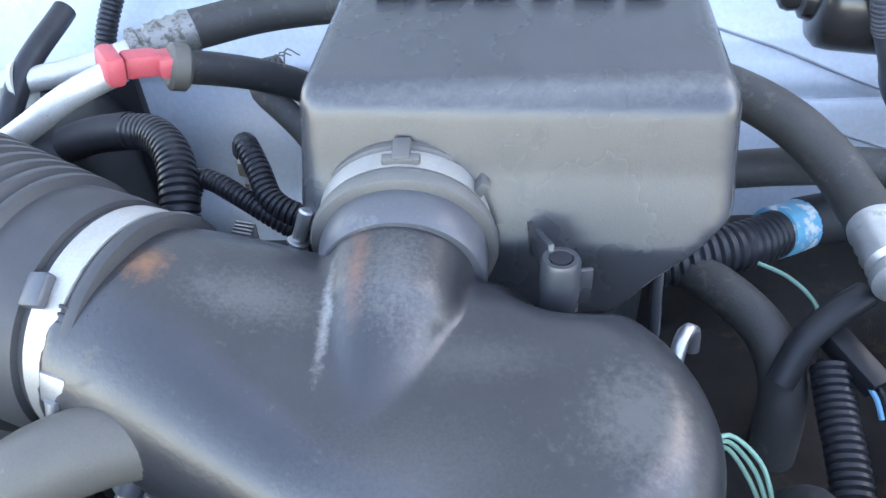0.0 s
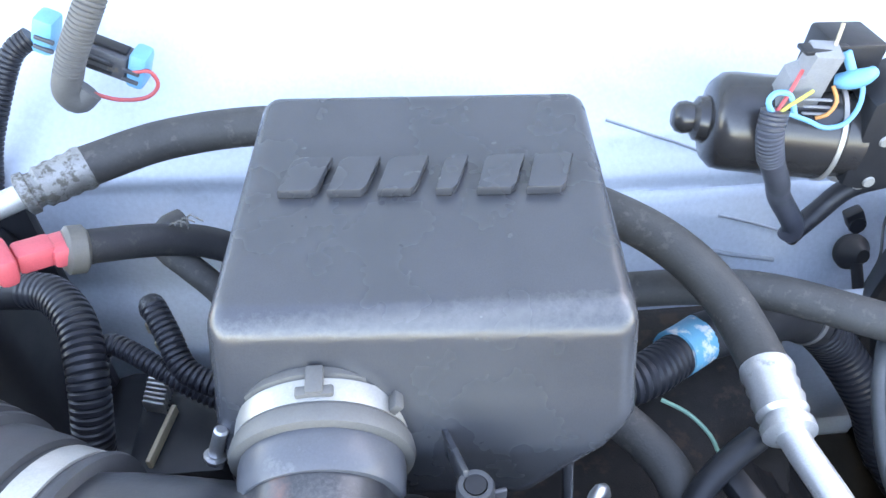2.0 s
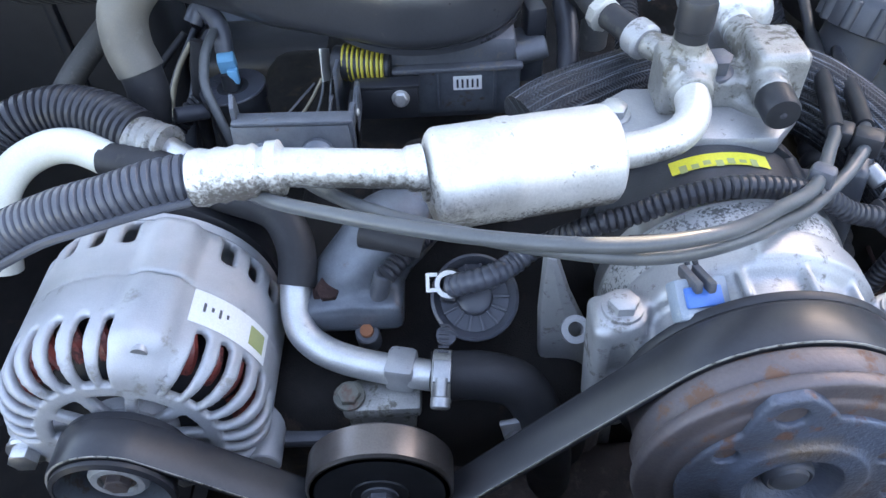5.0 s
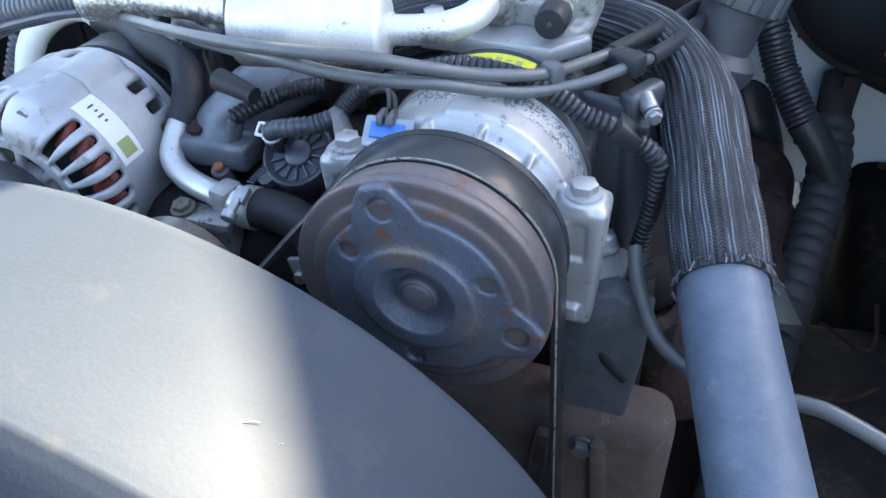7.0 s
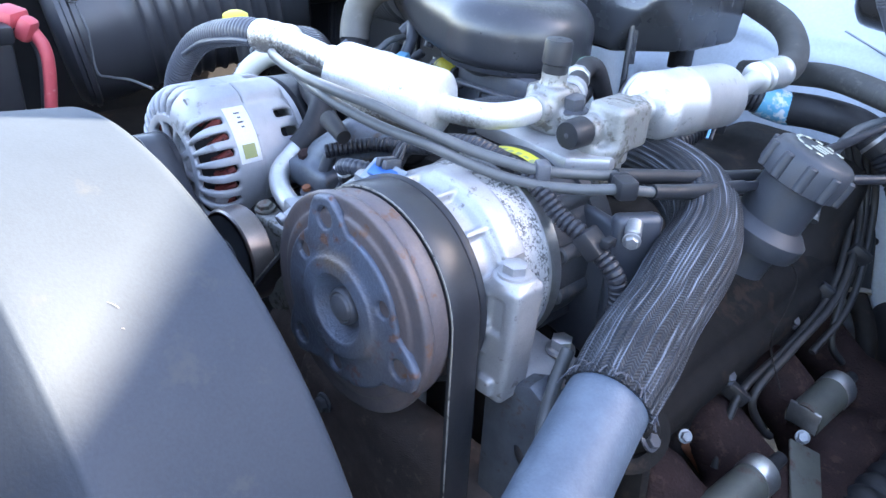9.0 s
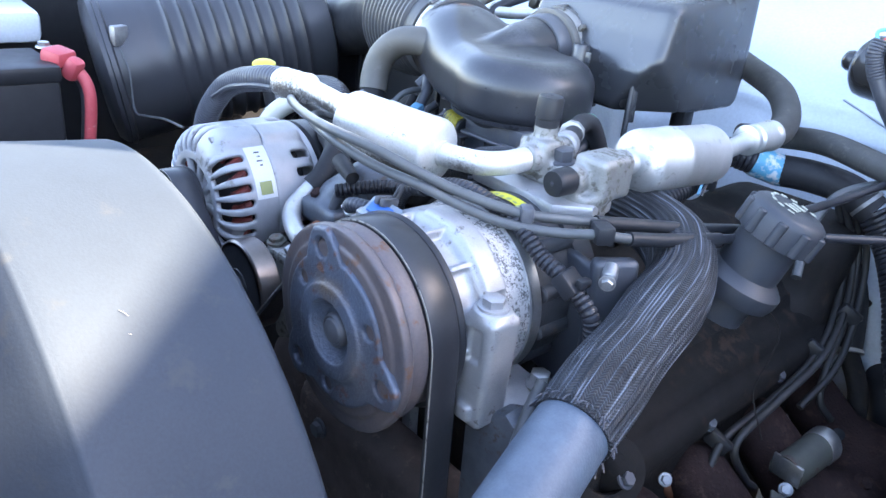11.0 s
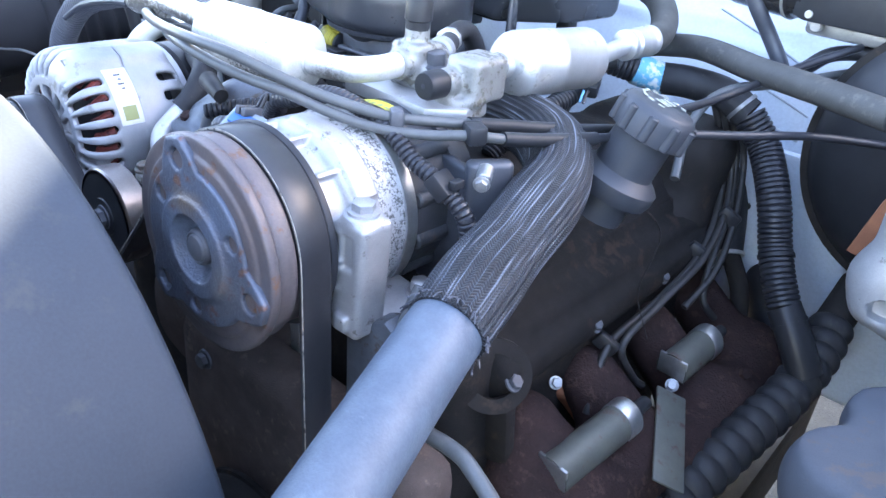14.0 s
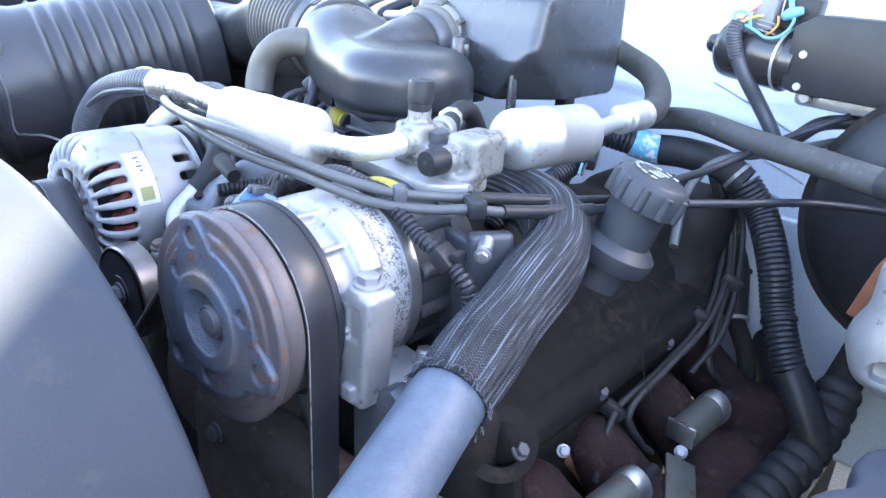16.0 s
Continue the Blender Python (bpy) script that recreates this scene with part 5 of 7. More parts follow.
def block_one(P):
    d = d_box(P, (0.1875, 0.034, 1.000), (0.0150, 0.0150, 0.017), 0.004)
    d = smin(d, d_drum(P, (0.1875, 0.033, 1.018), 2, 0.0095, 0.012, 0.002), 0.003)
    d = smin(d, d_drum(P, (0.188, 0.018, 1.001), 1, 0.0125, 0.006, 0.002), 0.003)
    d = smin(d, d_cone(P, (0.190, 0.058, 1.000), (0.178, 0.070, 1.000), 0.0095, 0.0085), 0.004)
    d = smin(d, d_box(P, (0.210, 0.038, 0.992), (0.02, 0.013, 0.010), 0.004), 0.006)
    d = smin(d, d_box(P, (0.241, 0.042, 1.001), (0.0155, 0.019, 0.0165), 0.005), 0.004)
    d = smin(d, d_drum(P, (0.234, 0.024, 0.9990), 1, 0.0105, 0.012, 0.002), 0.003)
    d = smin(d, d_cone(P, (0.236, 0.060, 1.003), (0.233, 0.076, 1.003), 0.012, 0.0105), 0.004)
    return smin(d, d_drum(P, (0.236, 0.030, 0.975), 2, 0.018, 0.014, 0.003), 0.006)


part("block", solid(block_one, (0.155, -0.005, 0.955), (0.27, 0.09, 1.04), 0.0016), BLOCKMETAL, blk)
for o, axis in (((0.1875, 0.0328, 1.025), (0.02, 0, 1)), ((0.2335, 0.0185, 0.9990), (-0.03, -1, 0))):
    cp = part("service_cap", lathe([(0, 0.0086), (0.001, 0.0095), (0.007, 0.0095), (0.008, 0.0106), (0.022, 0.0103), (0.0245, 0.0092), (0.0250, 0.0)], o, axis, 26), BLACK, blk, "black ribbed plastic service cap")
    part("dimple", lathe([(0.0252, 0.0020), (0.0256, 0.0)], o, axis, 10), INK, cp)
part("bolt", hexagon((0.207, 0.036, 1.000), (0, -0.1, 1), 0.0080, 0.013), BRACKET, blk, "dark hex bolt")
part("base_plate", prism([(-0.06, -0.022), (0.03, -0.028), (0.05, -0.004), (0.045, 0.025), (-0.045, 0.028), (-0.072, 0.008)], 0.012, pose(0.205, 0.022, 0.972, 0, 0, 0), 0.003), CAST, blk)
part("bolt", hexagon((0.148, 0.022, 0.984), (0, -0.1, 1), 0.0075, 0.008), STEEL, blk)
fit1 = thing("small_fitting", "brass-grey hose fitting with a crimp crown", "fitting", (0.165, 0.09, 0.98))
part("nut", lathe([(0, 0.0095), (0.002, 0.0118), (0.012, 0.0118), (0.014, 0.0095)], (0.176, 0.072, 1.000), (-0.42, 0.9, 0.03), 24), CAST, fit1)
part("hose", tube([(0.172, 0.081, 1.000), (0.163, 0.099, 1.001), (0.152, 0.117, 1.003), (0.146, 0.135, 1.006), (0.146, 0.150, 1.000), (0.148, 0.165, 0.975)], 0.0088, 16), RUBBER, fit1)
part("crown", lathe([(0, 0.0098), (0.001, 0.0115), (0.008, 0.0112), (0.009, 0.0098)], (0.157, 0.105, 1.0015), (-0.45, 0.88, 0.06), 9), BAND, fit1, "pale spring clamp crown")

line2 = thing("discharge_line", "bright aluminium refrigerant line with a muffler can", "refrigerant line", (0.24, 0.15, 0.96))
C2A, C2B = Vector((0.2325, 0.072, 1.003)), Vector((0.2425, 0.205, 0.996))
part("muffler", lathe(canister_profile(0.118, 0.0262, 0.0100, 0.012), C2A + (C2B - C2A) * 0.10, C2B - C2A, 48), ALU, line2, "bright aluminium muffler can")
part("tube", tube([C2A, C2A + (C2B - C2A) * 0.13], 0.010, 20), ALU, line2)
part("tube", tube([C2B - (C2B - C2A) * 0.02, (0.241, 0.235, 0.996), (0.236, 0.265, 0.996), (0.2335, 0.285, 0.996)], 0.0085, 20), ALU, line2)
part("ferrule", crimp((0.2375, 0.322, 0.997), (0.2335, 0.276, 0.996), 0.0150), ALU, line2)
part("hose", tube([(0.2370, 0.318, 0.997), (0.2355, 0.345, 0.999), (0.227, 0.370, 1.008), (0.209, 0.395, 1.019), (0.184, 0.420, 1.026), (0.14, 0.450, 1.033), (0.08, 0.488, 1.042), (0.02, 0.512, 1.048), (-0.06, 0.527, 1.048), (-0.13, 0.520, 1.046), (-0.184, 0.494, 1.044)], 0.0142, 22), HOSE, line2, "dusty black rubber hose")
part("ferrule", crimp((-0.180, 0.496, 1.044), (-0.219, 0.472, 1.040), 0.0150), BLOCKMETAL, line2)
part("tube", tube([(-0.216, 0.474, 1.040), (-0.251, 0.455, 1.036), (-0.293, 0.442, 1.030), (-0.34, 0.44, 1.0), (-0.38, 0.43, 0.94)], 0.0085, 18), ALU_DIRTY, line2)
part("nut", hexagon((-0.285, 0.444, 1.031), (-1, -0.1, -0.1), 0.0125, 0.014), CREAM, line2)

# ---- compressor ----
CC = (0.2025, 0.914)
comp = thing("compressor", "cast aluminium air-conditioning compressor, pitted and dull, with a weathered clutch", "compressor", (CC[0], -0.05, 0.84))
Y = Vector((0, 1, 0))
LUGS = ((0.2755, -0.100, 0.943, 0.858, 1), (0.134, -0.098, 0.951, 0.866, -1))


def on_axis(y):
    return (CC[0], y, CC[1])


def housing_field(P):
    """The front casting: a nose, a stepped drum, and two mounting posts with cast ribs."""
    x, z = P[0] - CC[0], P[2] - CC[1]
    ang = np.degrees(np.arctan2(z, x))
    d = smin(d_drum(P, on_axis(-0.085), 1, 0.0672, 0.013, 0.005), d_drum(P, on_axis(-0.102), 1, 0.0600, 0.016, 0.006), 0.006)
    pad = np.maximum(d_drum(P, on_axis(-0.085), 1, 0.0700, 0.0095, 0.002), (np.abs(ang - 62) - 34) * 0.0011)
    d = smin(d, pad, 0.002)
    for a in (-34, -6, 20, 48, 76, 104, 132, 160):
        c, s = math.cos(radians(a)), math.sin(radians(a))
        u, v = x * c + z * s, -x * s + z * c
        d = smin(d, d_box([u, P[1], v], (0.059, -0.104, 0), (0.0075, 0.010, 0.0020), 0.001), 0.002)
    for lx, ly, top, low, side in LUGS:
        zm, hh = (top + low) / 2, (top - low) / 2
        lean = (P[2] - zm) * 0.05 * side
        post = d_box([P[0] - lean, P[1], P[2]], (lx, ly, zm), (0.0135, 0.0135, hh), 0.005)
        post = smin(post, d_drum(P, (lx, ly, top - 0.002), 2, 0.0132, 0.004, 0.0015), 0.002)
        post = -smin(-post, d_box(P, (lx, ly - 0.016, zm + 0.020), (0.0055, 0.005, 0.012), 0.002), 0.002)
        post = smin(post, d_box(P, (lx - 0.001 * side, ly - 0.012, low + 0.012), (0.006, 0.006, 0.006), 0.002), 0.003)
        web = d_box(P, (lx - 0.020 * side, ly + 0.006, zm + 0.002), (0.016, 0.009, hh - 0.008), 0.005)
        d = smin(smin(d, post, 0.004), web, 0.006)
        for k in range(4):
            d = smin(d, d_box(P, (lx - 0.019 * side, ly - 0.006, top - 0.010 - 0.020 * k), (0.014, 0.009, 0.0016), 0.001), 0.0015)
    return d


part("front_housing", solid(housing_field, (0.112, -0.124, 0.845), (0.298, -0.066, 0.990), 0.0016), CAST, comp, sharp=0)
for lx, ly, top, low, side in LUGS:
    part("bolt", hexagon((lx, ly, top + 0.002), (0, 0, 1), 0.0078, 0.0080), CAST, comp, "dull corroded flanged hex bolt")
part("pitted_band", lathe([(-0.078, 0.0655), (-0.077, 0.0668), (-0.054, 0.0672), (-0.052, 0.066)], on_axis(0), Y, 72), CAST_PITTED, comp, "pitted corroded ring")
part("seam_ring", lathe([(-0.054, 0.066), (-0.054, 0.0690), (-0.044, 0.0692), (-0.042, 0.064)], on_axis(0), Y, 72), STEEL, comp, "bright machined ring")
part("rear_housing", lathe([(-0.047, 0.0650), (-0.01, 0.0655), (0.012, 0.0655), (0.026, 0.063), (0.034, 0.053), (0.036, 0.0)], on_axis(0), Y, 72), DARKMETAL, comp, "dull grey rear housing")
part("rear_ring", lathe([(0.000, 0.0650), (0.000, 0.0690), (0.010, 0.0690), (0.010, 0.0650)], on_axis(0), Y, 72), DARKMETAL, comp)
for a in (-40, -12, 16, 44):
    c, s = math.cos(radians(a)), math.sin(radians(a))
    part("rear_boss", rod((CC[0] + 0.064 * c, -0.040, CC[1] + 0.064 * s), (CC[0] + 0.064 * c, 0.004, CC[1] + 0.064 * s), 0.0062, 0.0015, 14), DARKMETAL, comp)
part("label", lathe([(-0.0225, 0.0662), (-0.012, 0.0664)], on_axis(0), Y, 24, (-116, -68)), YELLOW, comp, "yellow paper label")
for k in range(7):
    part("print_bar", lathe([(-0.0235 + 0.0012 * (k % 3), 0.0665), (-0.0175 - 0.0011 * (k % 2), 0.0666)], on_axis(0), Y, 3, (-112 + 5.6 * k, -108.5 + 5.6 * k)), GREENLABEL, comp, "dark printed bar")


def clutch_bounds(P):
    x, y, z = P[0] - CC[0], P[1] + 0.170, P[2] - CC[1]
    r, a = np.sqrt(x * x + z * z), np.degrees(np.arctan2(z, x))
    da = np.abs((a - 105 + 60) % 120 - 60)                       # angle from the nearest of three lugs
    return x, y, z, r, da


def clutch_ring_field(P):
    x, y, z, r, da = clutch_bounds(P)
    d = d_drum([x, y, z], (0, 0.0045, 0), 1, 0.0718, 0.0052, 0.0035)
    d = -smin(-d, np.maximum(0.061 - r, y - 0.0012), 0.002)           # a shallow outer step
    return np.maximum(d, 0.030 - r)


def clutch_field(P):
    x, y, z, r, da = clutch_bounds(P)
    plate = d_drum([x, y, z], (0, 0.0005, 0), 1, 0.0705, 0.0040, 0.0016)
    edge = 0.0530 + 0.0011 * np.maximum(0, 22 - da)
    d = -smin(-plate, edge - r, 0.0018)
    d = smin(d, np.maximum(np.abs(r - 0.0275) - 0.0045, np.abs(y + 0.0020) - 0.0036), 0.007)
    d = np.maximum(d, -np.maximum(r - 0.0225 + 0.9 * np.maximum(0, y + 0.005), y - 0.0030))   # dished hub
    for k in range(3):
        b = radians(105 + 120 * k)
        d = -smin(-d, np.sqrt((x - 0.0570 * math.cos(b)) ** 2 + (z - 0.0570 * math.sin(b)) ** 2) - 0.0068, 0.0015)
        b = radians(145 + 120 * k)
        d = -smin(-d, np.sqrt((x - 0.0435 * math.cos(b)) ** 2 + (z - 0.0435 * math.sin(b)) ** 2) - 0.0054, 0.0015)
    return d


part("clutch_ring", solid(clutch_ring_field, (CC[0] - 0.076, -0.176, CC[1] - 0.076), (CC[0] + 0.076, -0.157, CC[1] + 0.076), 0.0013), CLUTCH_RIM, comp, "rusty mauve-brown outer clutch ring", sharp=0)
part("clutch_plate", solid(clutch_field, (CC[0] - 0.076, -0.188, CC[1] - 0.076), (CC[0] + 0.076, -0.160, CC[1] + 0.076), 0.0011), CLUTCH, comp, "slate-blue and rust three-lobed steel clutch plate with holes", sharp=0)
part("shaft_cap", lathe([(-0.010, 0.0120), (-0.002, 0.0120), (0.0, 0.0112), (0.0006, 0.0102), (-0.0002, 0.0092), (0.0014, 0.0082), (0.0024, 0.005), (0.0026, 0)], (CC[0], -0.1722, CC[1]), (0, -1, 0), 28), BRACKET, comp, "worn grey shaft nut")
part("backing", lathe([(-0.164, 0.0), (-0.164, 0.060), (-0.160, 0.060)], on_axis(0), Y, 48), BLACK, comp)
part("pulley", lathe([(-0.160, 0.050), (-0.160, 0.0665), (-0.158, 0.0680), (-0.153, 0.0686), (-0.1485, 0.0690), (-0.1475, 0.0685), (-0.1465, 0.0655), (-0.1225, 0.0655), (-0.1215, 0.0695), (-0.1190, 0.0700), (-0.1175, 0.069), (-0.117, 0.05)], on_axis(0), Y, 80), CLUTCH_RIM, comp, "rusty brown pulley rims")
part("rear_rim", lathe([(-0.1222, 0.0640), (-0.1222, 0.0702), (-0.1200, 0.0712), (-0.1178, 0.0708), (-0.1165, 0.066)], on_axis(0), Y, 80), BLACK, comp, "black painted rear rim")
conn = part("connector", box((0.166, -0.108, 0.970), (0.028, 0.020, 0.010), 0.002, (32, 8, 12)), PALEBLUE, comp, "pale grey-blue plastic connector")
part("insert", box((0.1665, -0.1105, 0.9745), (0.019, 0.010, 0.004), 0.001, (32, 8, 12)), DEEPBLUE, conn, "deep blue insert")
for x in (0.1612, 0.1675):
    part("grip", box((x, -0.1035, 0.9795), (0.0038, 0.018, 0.006), 0.001, (-14, 0, 12)), BRACKET, conn)
for k, mt in enumerate((LOOM, RUBBER)):
    part("wire", tube([(0.162 + 0.004 * k, -0.095, 0.980), (0.160 + 0.003 * k, -0.089, 0.985), (0.153, -0.080, 0.984), (0.14, -0.07, 0.975)], 0.0014, 8, 0.003), mt, conn)

# compressor bracket, lower casting and black plate
brk = thing("compressor_bracket", "dull cast aluminium compressor bracket with a bolt", "bracket", (0.2, -0.07, 0.70))
part("right_web", prism([(-0.002, 0.0), (0.040, 0.0), (0.050, 0.09), (0.058, 0.19), (0.060, 0.232), (0.036, 0.245), (0.000, 0.228), (0.004, 0.10)], 0.022, pose(0.262, -0.078, 0.63, 90, 0, 0), 0.004), BRACKET_BLUE, brk)
part("right_pad", box((0.276, -0.07, 0.862), (0.05, 0.055, 0.018), 0.005, (0, 6, 0)), CAST, brk)
part("left_web", prism([(-0.004, 0.0), (0.05, 0.0), (0.046, 0.10), (0.034, 0.160), (0.018, 0.185), (0.006, 0.215), (-0.004, 0.248), (-0.011, 0.250), (-0.012, 0.20), (-0.008, 0.12)], 0.012, pose(0.112, -0.046, 0.70, 90, 0, 0), 0.004), CAST, brk)
part("eyelet", lathe([(0, 0.0045), (0, 0.0085), (0.010, 0.0085), (0.010, 0.0045), (0, 0.0045)], (0.121, -0.059, 0.888), (0, -0.6, 0.8), 20), CAST, brk)
part("bolt", hexagon((0.284, -0.050, 0.872), (0, 0, 1), 0.0075, 0.010), STEEL, brk, "bright hex bolt")
part("small_tab", box((0.082, -0.100, 0.846), (0.012, 0.004, 0.020), 0.001, (0, -12, 0)), CAST, brk, "small bright steel tab")
part("tab_bolt", hexagon((0.084, -0.102, 0.842), (0, -1, 0.2), 0.0045, 0.006), STEEL, brk)
part("arm_plate", box((0.262, -0.002, 0.900), (0.058, 0.010, 0.110), 0.004, (0, 0, -14), segs=3), WORNBLACK, brk, "black painted bracket arm")
part("arm_fold", box((0.2955, 0.000, 0.903), (0.014, 0.034, 0.118), 0.005, (0, -4, -32), segs=3), WORNBLACK, brk, "folded end of the bracket arm")
part("arm_bolt", merge(rod((0.300, -0.014, 0.953), (0.294, -0.004, 0.958), 0.0055), hexagon((0.302, -0.018, 0.952), (0.5, -0.8, -0.1), 0.0045, 0.004)), CLAMPWORN, brk, "worn bolt at the fold")

# ---- belt, idler, crank pulley ----
IDL = (0.004, 0.848)
idl = thing("idler_pulley", "worn shiny steel idler pulley with a black hub cap", "idler pulley", (IDL[0], -0.12, 0.82))
part("rim", lathe([(-0.138, 0.036), (-0.138, 0.0405), (-0.1365, 0.042), (-0.1185, 0.042), (-0.117, 0.0405), (-0.117, 0.03)], (IDL[0], 0, IDL[1]), Y, 64), IDLER, idl)
part("face", lathe([(-0.1395, 0.0), (-0.1395, 0.016), (-0.136, 0.018), (-0.134, 0.034), (-0.1385, 0.037), (-0.1385, 0.0395)], (IDL[0], 0, IDL[1]), Y, 48), BLACK, idl)
part("bolt", hexagon((IDL[0], -0.139, IDL[1]), (0, -1, 0), 0.008, 0.007), BRACKET, idl)
ta = thing("tensioner_arm", "grey cast tensioner bracket with a rusty bolt", "tensioner", (0, -0.08, 0.80))
part("arm", merge(box((0.006, -0.088, 0.867), (0.046, 0.022, 0.010), 0.003), box((0.004, -0.082, 0.82), (0.044, 0.020, 0.10), 0.008)), BLOCKMETAL, ta)
part("bolt", hexagon((-0.013, -0.090, 0.874), (0, -0.15, 1), 0.0070, 0.006), SHIELD, ta, "brown rusty hex bolt")


def arc(c, r, a0, a1, n=18):
    return [(c[0] + r * math.cos(radians(a0 + (a1 - a0) * k / n)), c[1] + r * math.sin(radians(a0 + (a1 - a0) * k / n))) for k in range(n + 1)]


ALT = (-0.132, 0.880)
CRANK = (0.185, 0.56)
loop = arc(CC, 0.0665, 0, 142) + arc(IDL, 0.0425, -58, -112) + arc(ALT, 0.031, 62, 190) + arc(CRANK, 0.095, 200, 360)
V, F = [], []
for x, z in loop:
    nxt = loop[(loop.index((x, z)) + 1) % len(loop)]
    prv = loop[loop.index((x, z)) - 1]
    t = Vector((nxt[0] - prv[0], 0, nxt[1] - prv[1])).normalized()
    nrm = Vector((t.z, 0, -t.x))
    for y, k in ((-0.1455, 0), (-0.1455, 0.9), (-0.1445, 1), (-0.1245, 1), (-0.1235, 0.9), (-0.1235, 0)):
        V.append(Vector((x, y, z)) + nrm * 0.0042 * k)
n = len(loop)
for i in range(n):
    for k in range(6):
        F.append((i * 6 + k, i * 6 + (k + 1) % 6, ((i + 1) % n) * 6 + (k + 1) % 6, ((i + 1) % n) * 6 + k))
belt = thing("drive_belt", "black ribbed rubber serpentine drive belt, slightly shiny", "belt", (0.05, -0.135, 0.56))
part("belt", (V, F), BELT, belt, sharp=50)
for y0, mt, lab in ((-0.1458, BELT_EDGE, "frayed pale edge"), (-0.1234, RUBBER, "")):
    EV, EF = [], []
    for i, (x, z) in enumerate(loop):
        nxt, prv = loop[(i + 1) % n], loop[i - 1]
        t = Vector((nxt[0] - prv[0], 0, nxt[1] - prv[1])).normalized()
        nrm = Vector((t.z, 0, -t.x))
        for k in (0.0026, 0.0038):
            for dy in (0.0, 0.0006):
                EV.append(Vector((x, y0 + dy, z)) + nrm * k)
    for i in range(n):
        a, b = i * 4, ((i + 1) % n) * 4
        for p, q in ((0, 1), (1, 3), (3, 2), (2, 0)):
            EF.append((a + p, a + q, b + q, b + p))
    part("edge", (EV, EF), mt, belt, lab)
crank = thing("crank_pulley", "dark steel crankshaft pulley low in the shade", "pulley", (CRANK[0], -0.13, 0.47))
part("rim", lathe([(-0.15, 0.07), (-0.15, 0.0975), (-0.1465, 0.0975), (-0.1455, 0.094), (-0.123, 0.094), (-0.122, 0.0975), (-0.118, 0.0975), (-0.118, 0.03)], (CRANK[0], 0, CRANK[1]), Y, 48), IRON, crank)
part("face", lathe([(-0.14, 0.0), (-0.14, 0.02), (-0.13, 0.03), (-0.13, 0.072)], (CRANK[0], 0, CRANK[1]), Y, 40), IRON, crank)
wp = thing("water_pump", "dark grimy cast water pump and timing cover", "water pump", (0.03, -0.08, 0.60))
part("body", lathe([(-0.10, 0.03), (-0.09, 0.05), (-0.07, 0.06), (-0.02, 0.07)], (0.03, 0, 0.74), Y, 32), DIRT, wp)
part("cover", box((0.03, -0.055, 0.66), (0.24, 0.04, 0.26), 0.02, segs=3), DIRT, wp)

# ---- alternator ----
alt = thing("alternator", "pale grey cast alternator with vent slots and red windings", "alternator", (ALT[0], -0.05, 0.81))


def on_alt(y):
    return (ALT[0], y, ALT[1])


def grown(profile, k=1.09):
    return [(h, r * k) for h, r in profile]


BOSSES = (-168, -52, 70)


def alternator_field(P):
    """The two castings: a domed shell with slots between rounded fins, clamp bosses, and windows in the front."""
    x, z = P[0] - ALT[0], P[2] - ALT[1]
    r, a = np.sqrt(x * x + z * z), np.degrees(np.arctan2(z, x))
    out = d_drum(P, on_alt(-0.0605), 1, 0.0742, 0.0555, 0.021)
    d = np.maximum(out, -(out + 0.0055))
    d = np.maximum(d, P[1] + 0.008)
    near = 1e3
    for b in BOSSES:
        near = np.minimum(near, np.abs((a - b + 180) % 360 - 180))
    for step, wide, y0, y1, r0 in ((12.0, 0.0036, -0.125, -0.0860, 0.0505), (15.0, 0.0044, -0.0345, -0.0130, 0.060)):
        da = (a + step / 2) % step - step / 2
        arc_ = np.abs(np.radians(da)) * r
        m0, m1 = (y0 + y1) / 2, (y1 - y0) / 2
        q0, q1 = arc_ - (wide - 0.003), np.abs(P[1] - m0) - (m1 - 0.003)
        slot = np.sqrt(np.maximum(q0, 0) ** 2 + np.maximum(q1, 0) ** 2) + np.minimum(np.maximum(q0, q1), 0) - 0.003
        slot = np.maximum(np.maximum(slot, r0 - r), (13 - near) * 0.0012)
        d = -smin(-d, slot, 0.0016)
    kid = np.maximum(np.abs(r - 0.0325) - 0.0090, P[1] + 0.1075)
    kid = np.maximum(kid, (0.0034 - np.abs(np.radians((a + 18) % 36 - 18)) * r))
    d = -smin(-d, kid, 0.0015)
    for b in BOSSES:
        c, e = math.cos(radians(b)), math.sin(radians(b))
        u, v = x * c + z * e, -x * e + z * c
        d = smin(d, d_box([u, P[1], v], (0.066, -0.0600, 0), (0.0130, 0.0470, 0.0140), 0.0085), 0.006)
    return -smin(-d, np.maximum(0.0730 - r, np.abs(P[1] + 0.0600) - 0.0007), 0.0004)


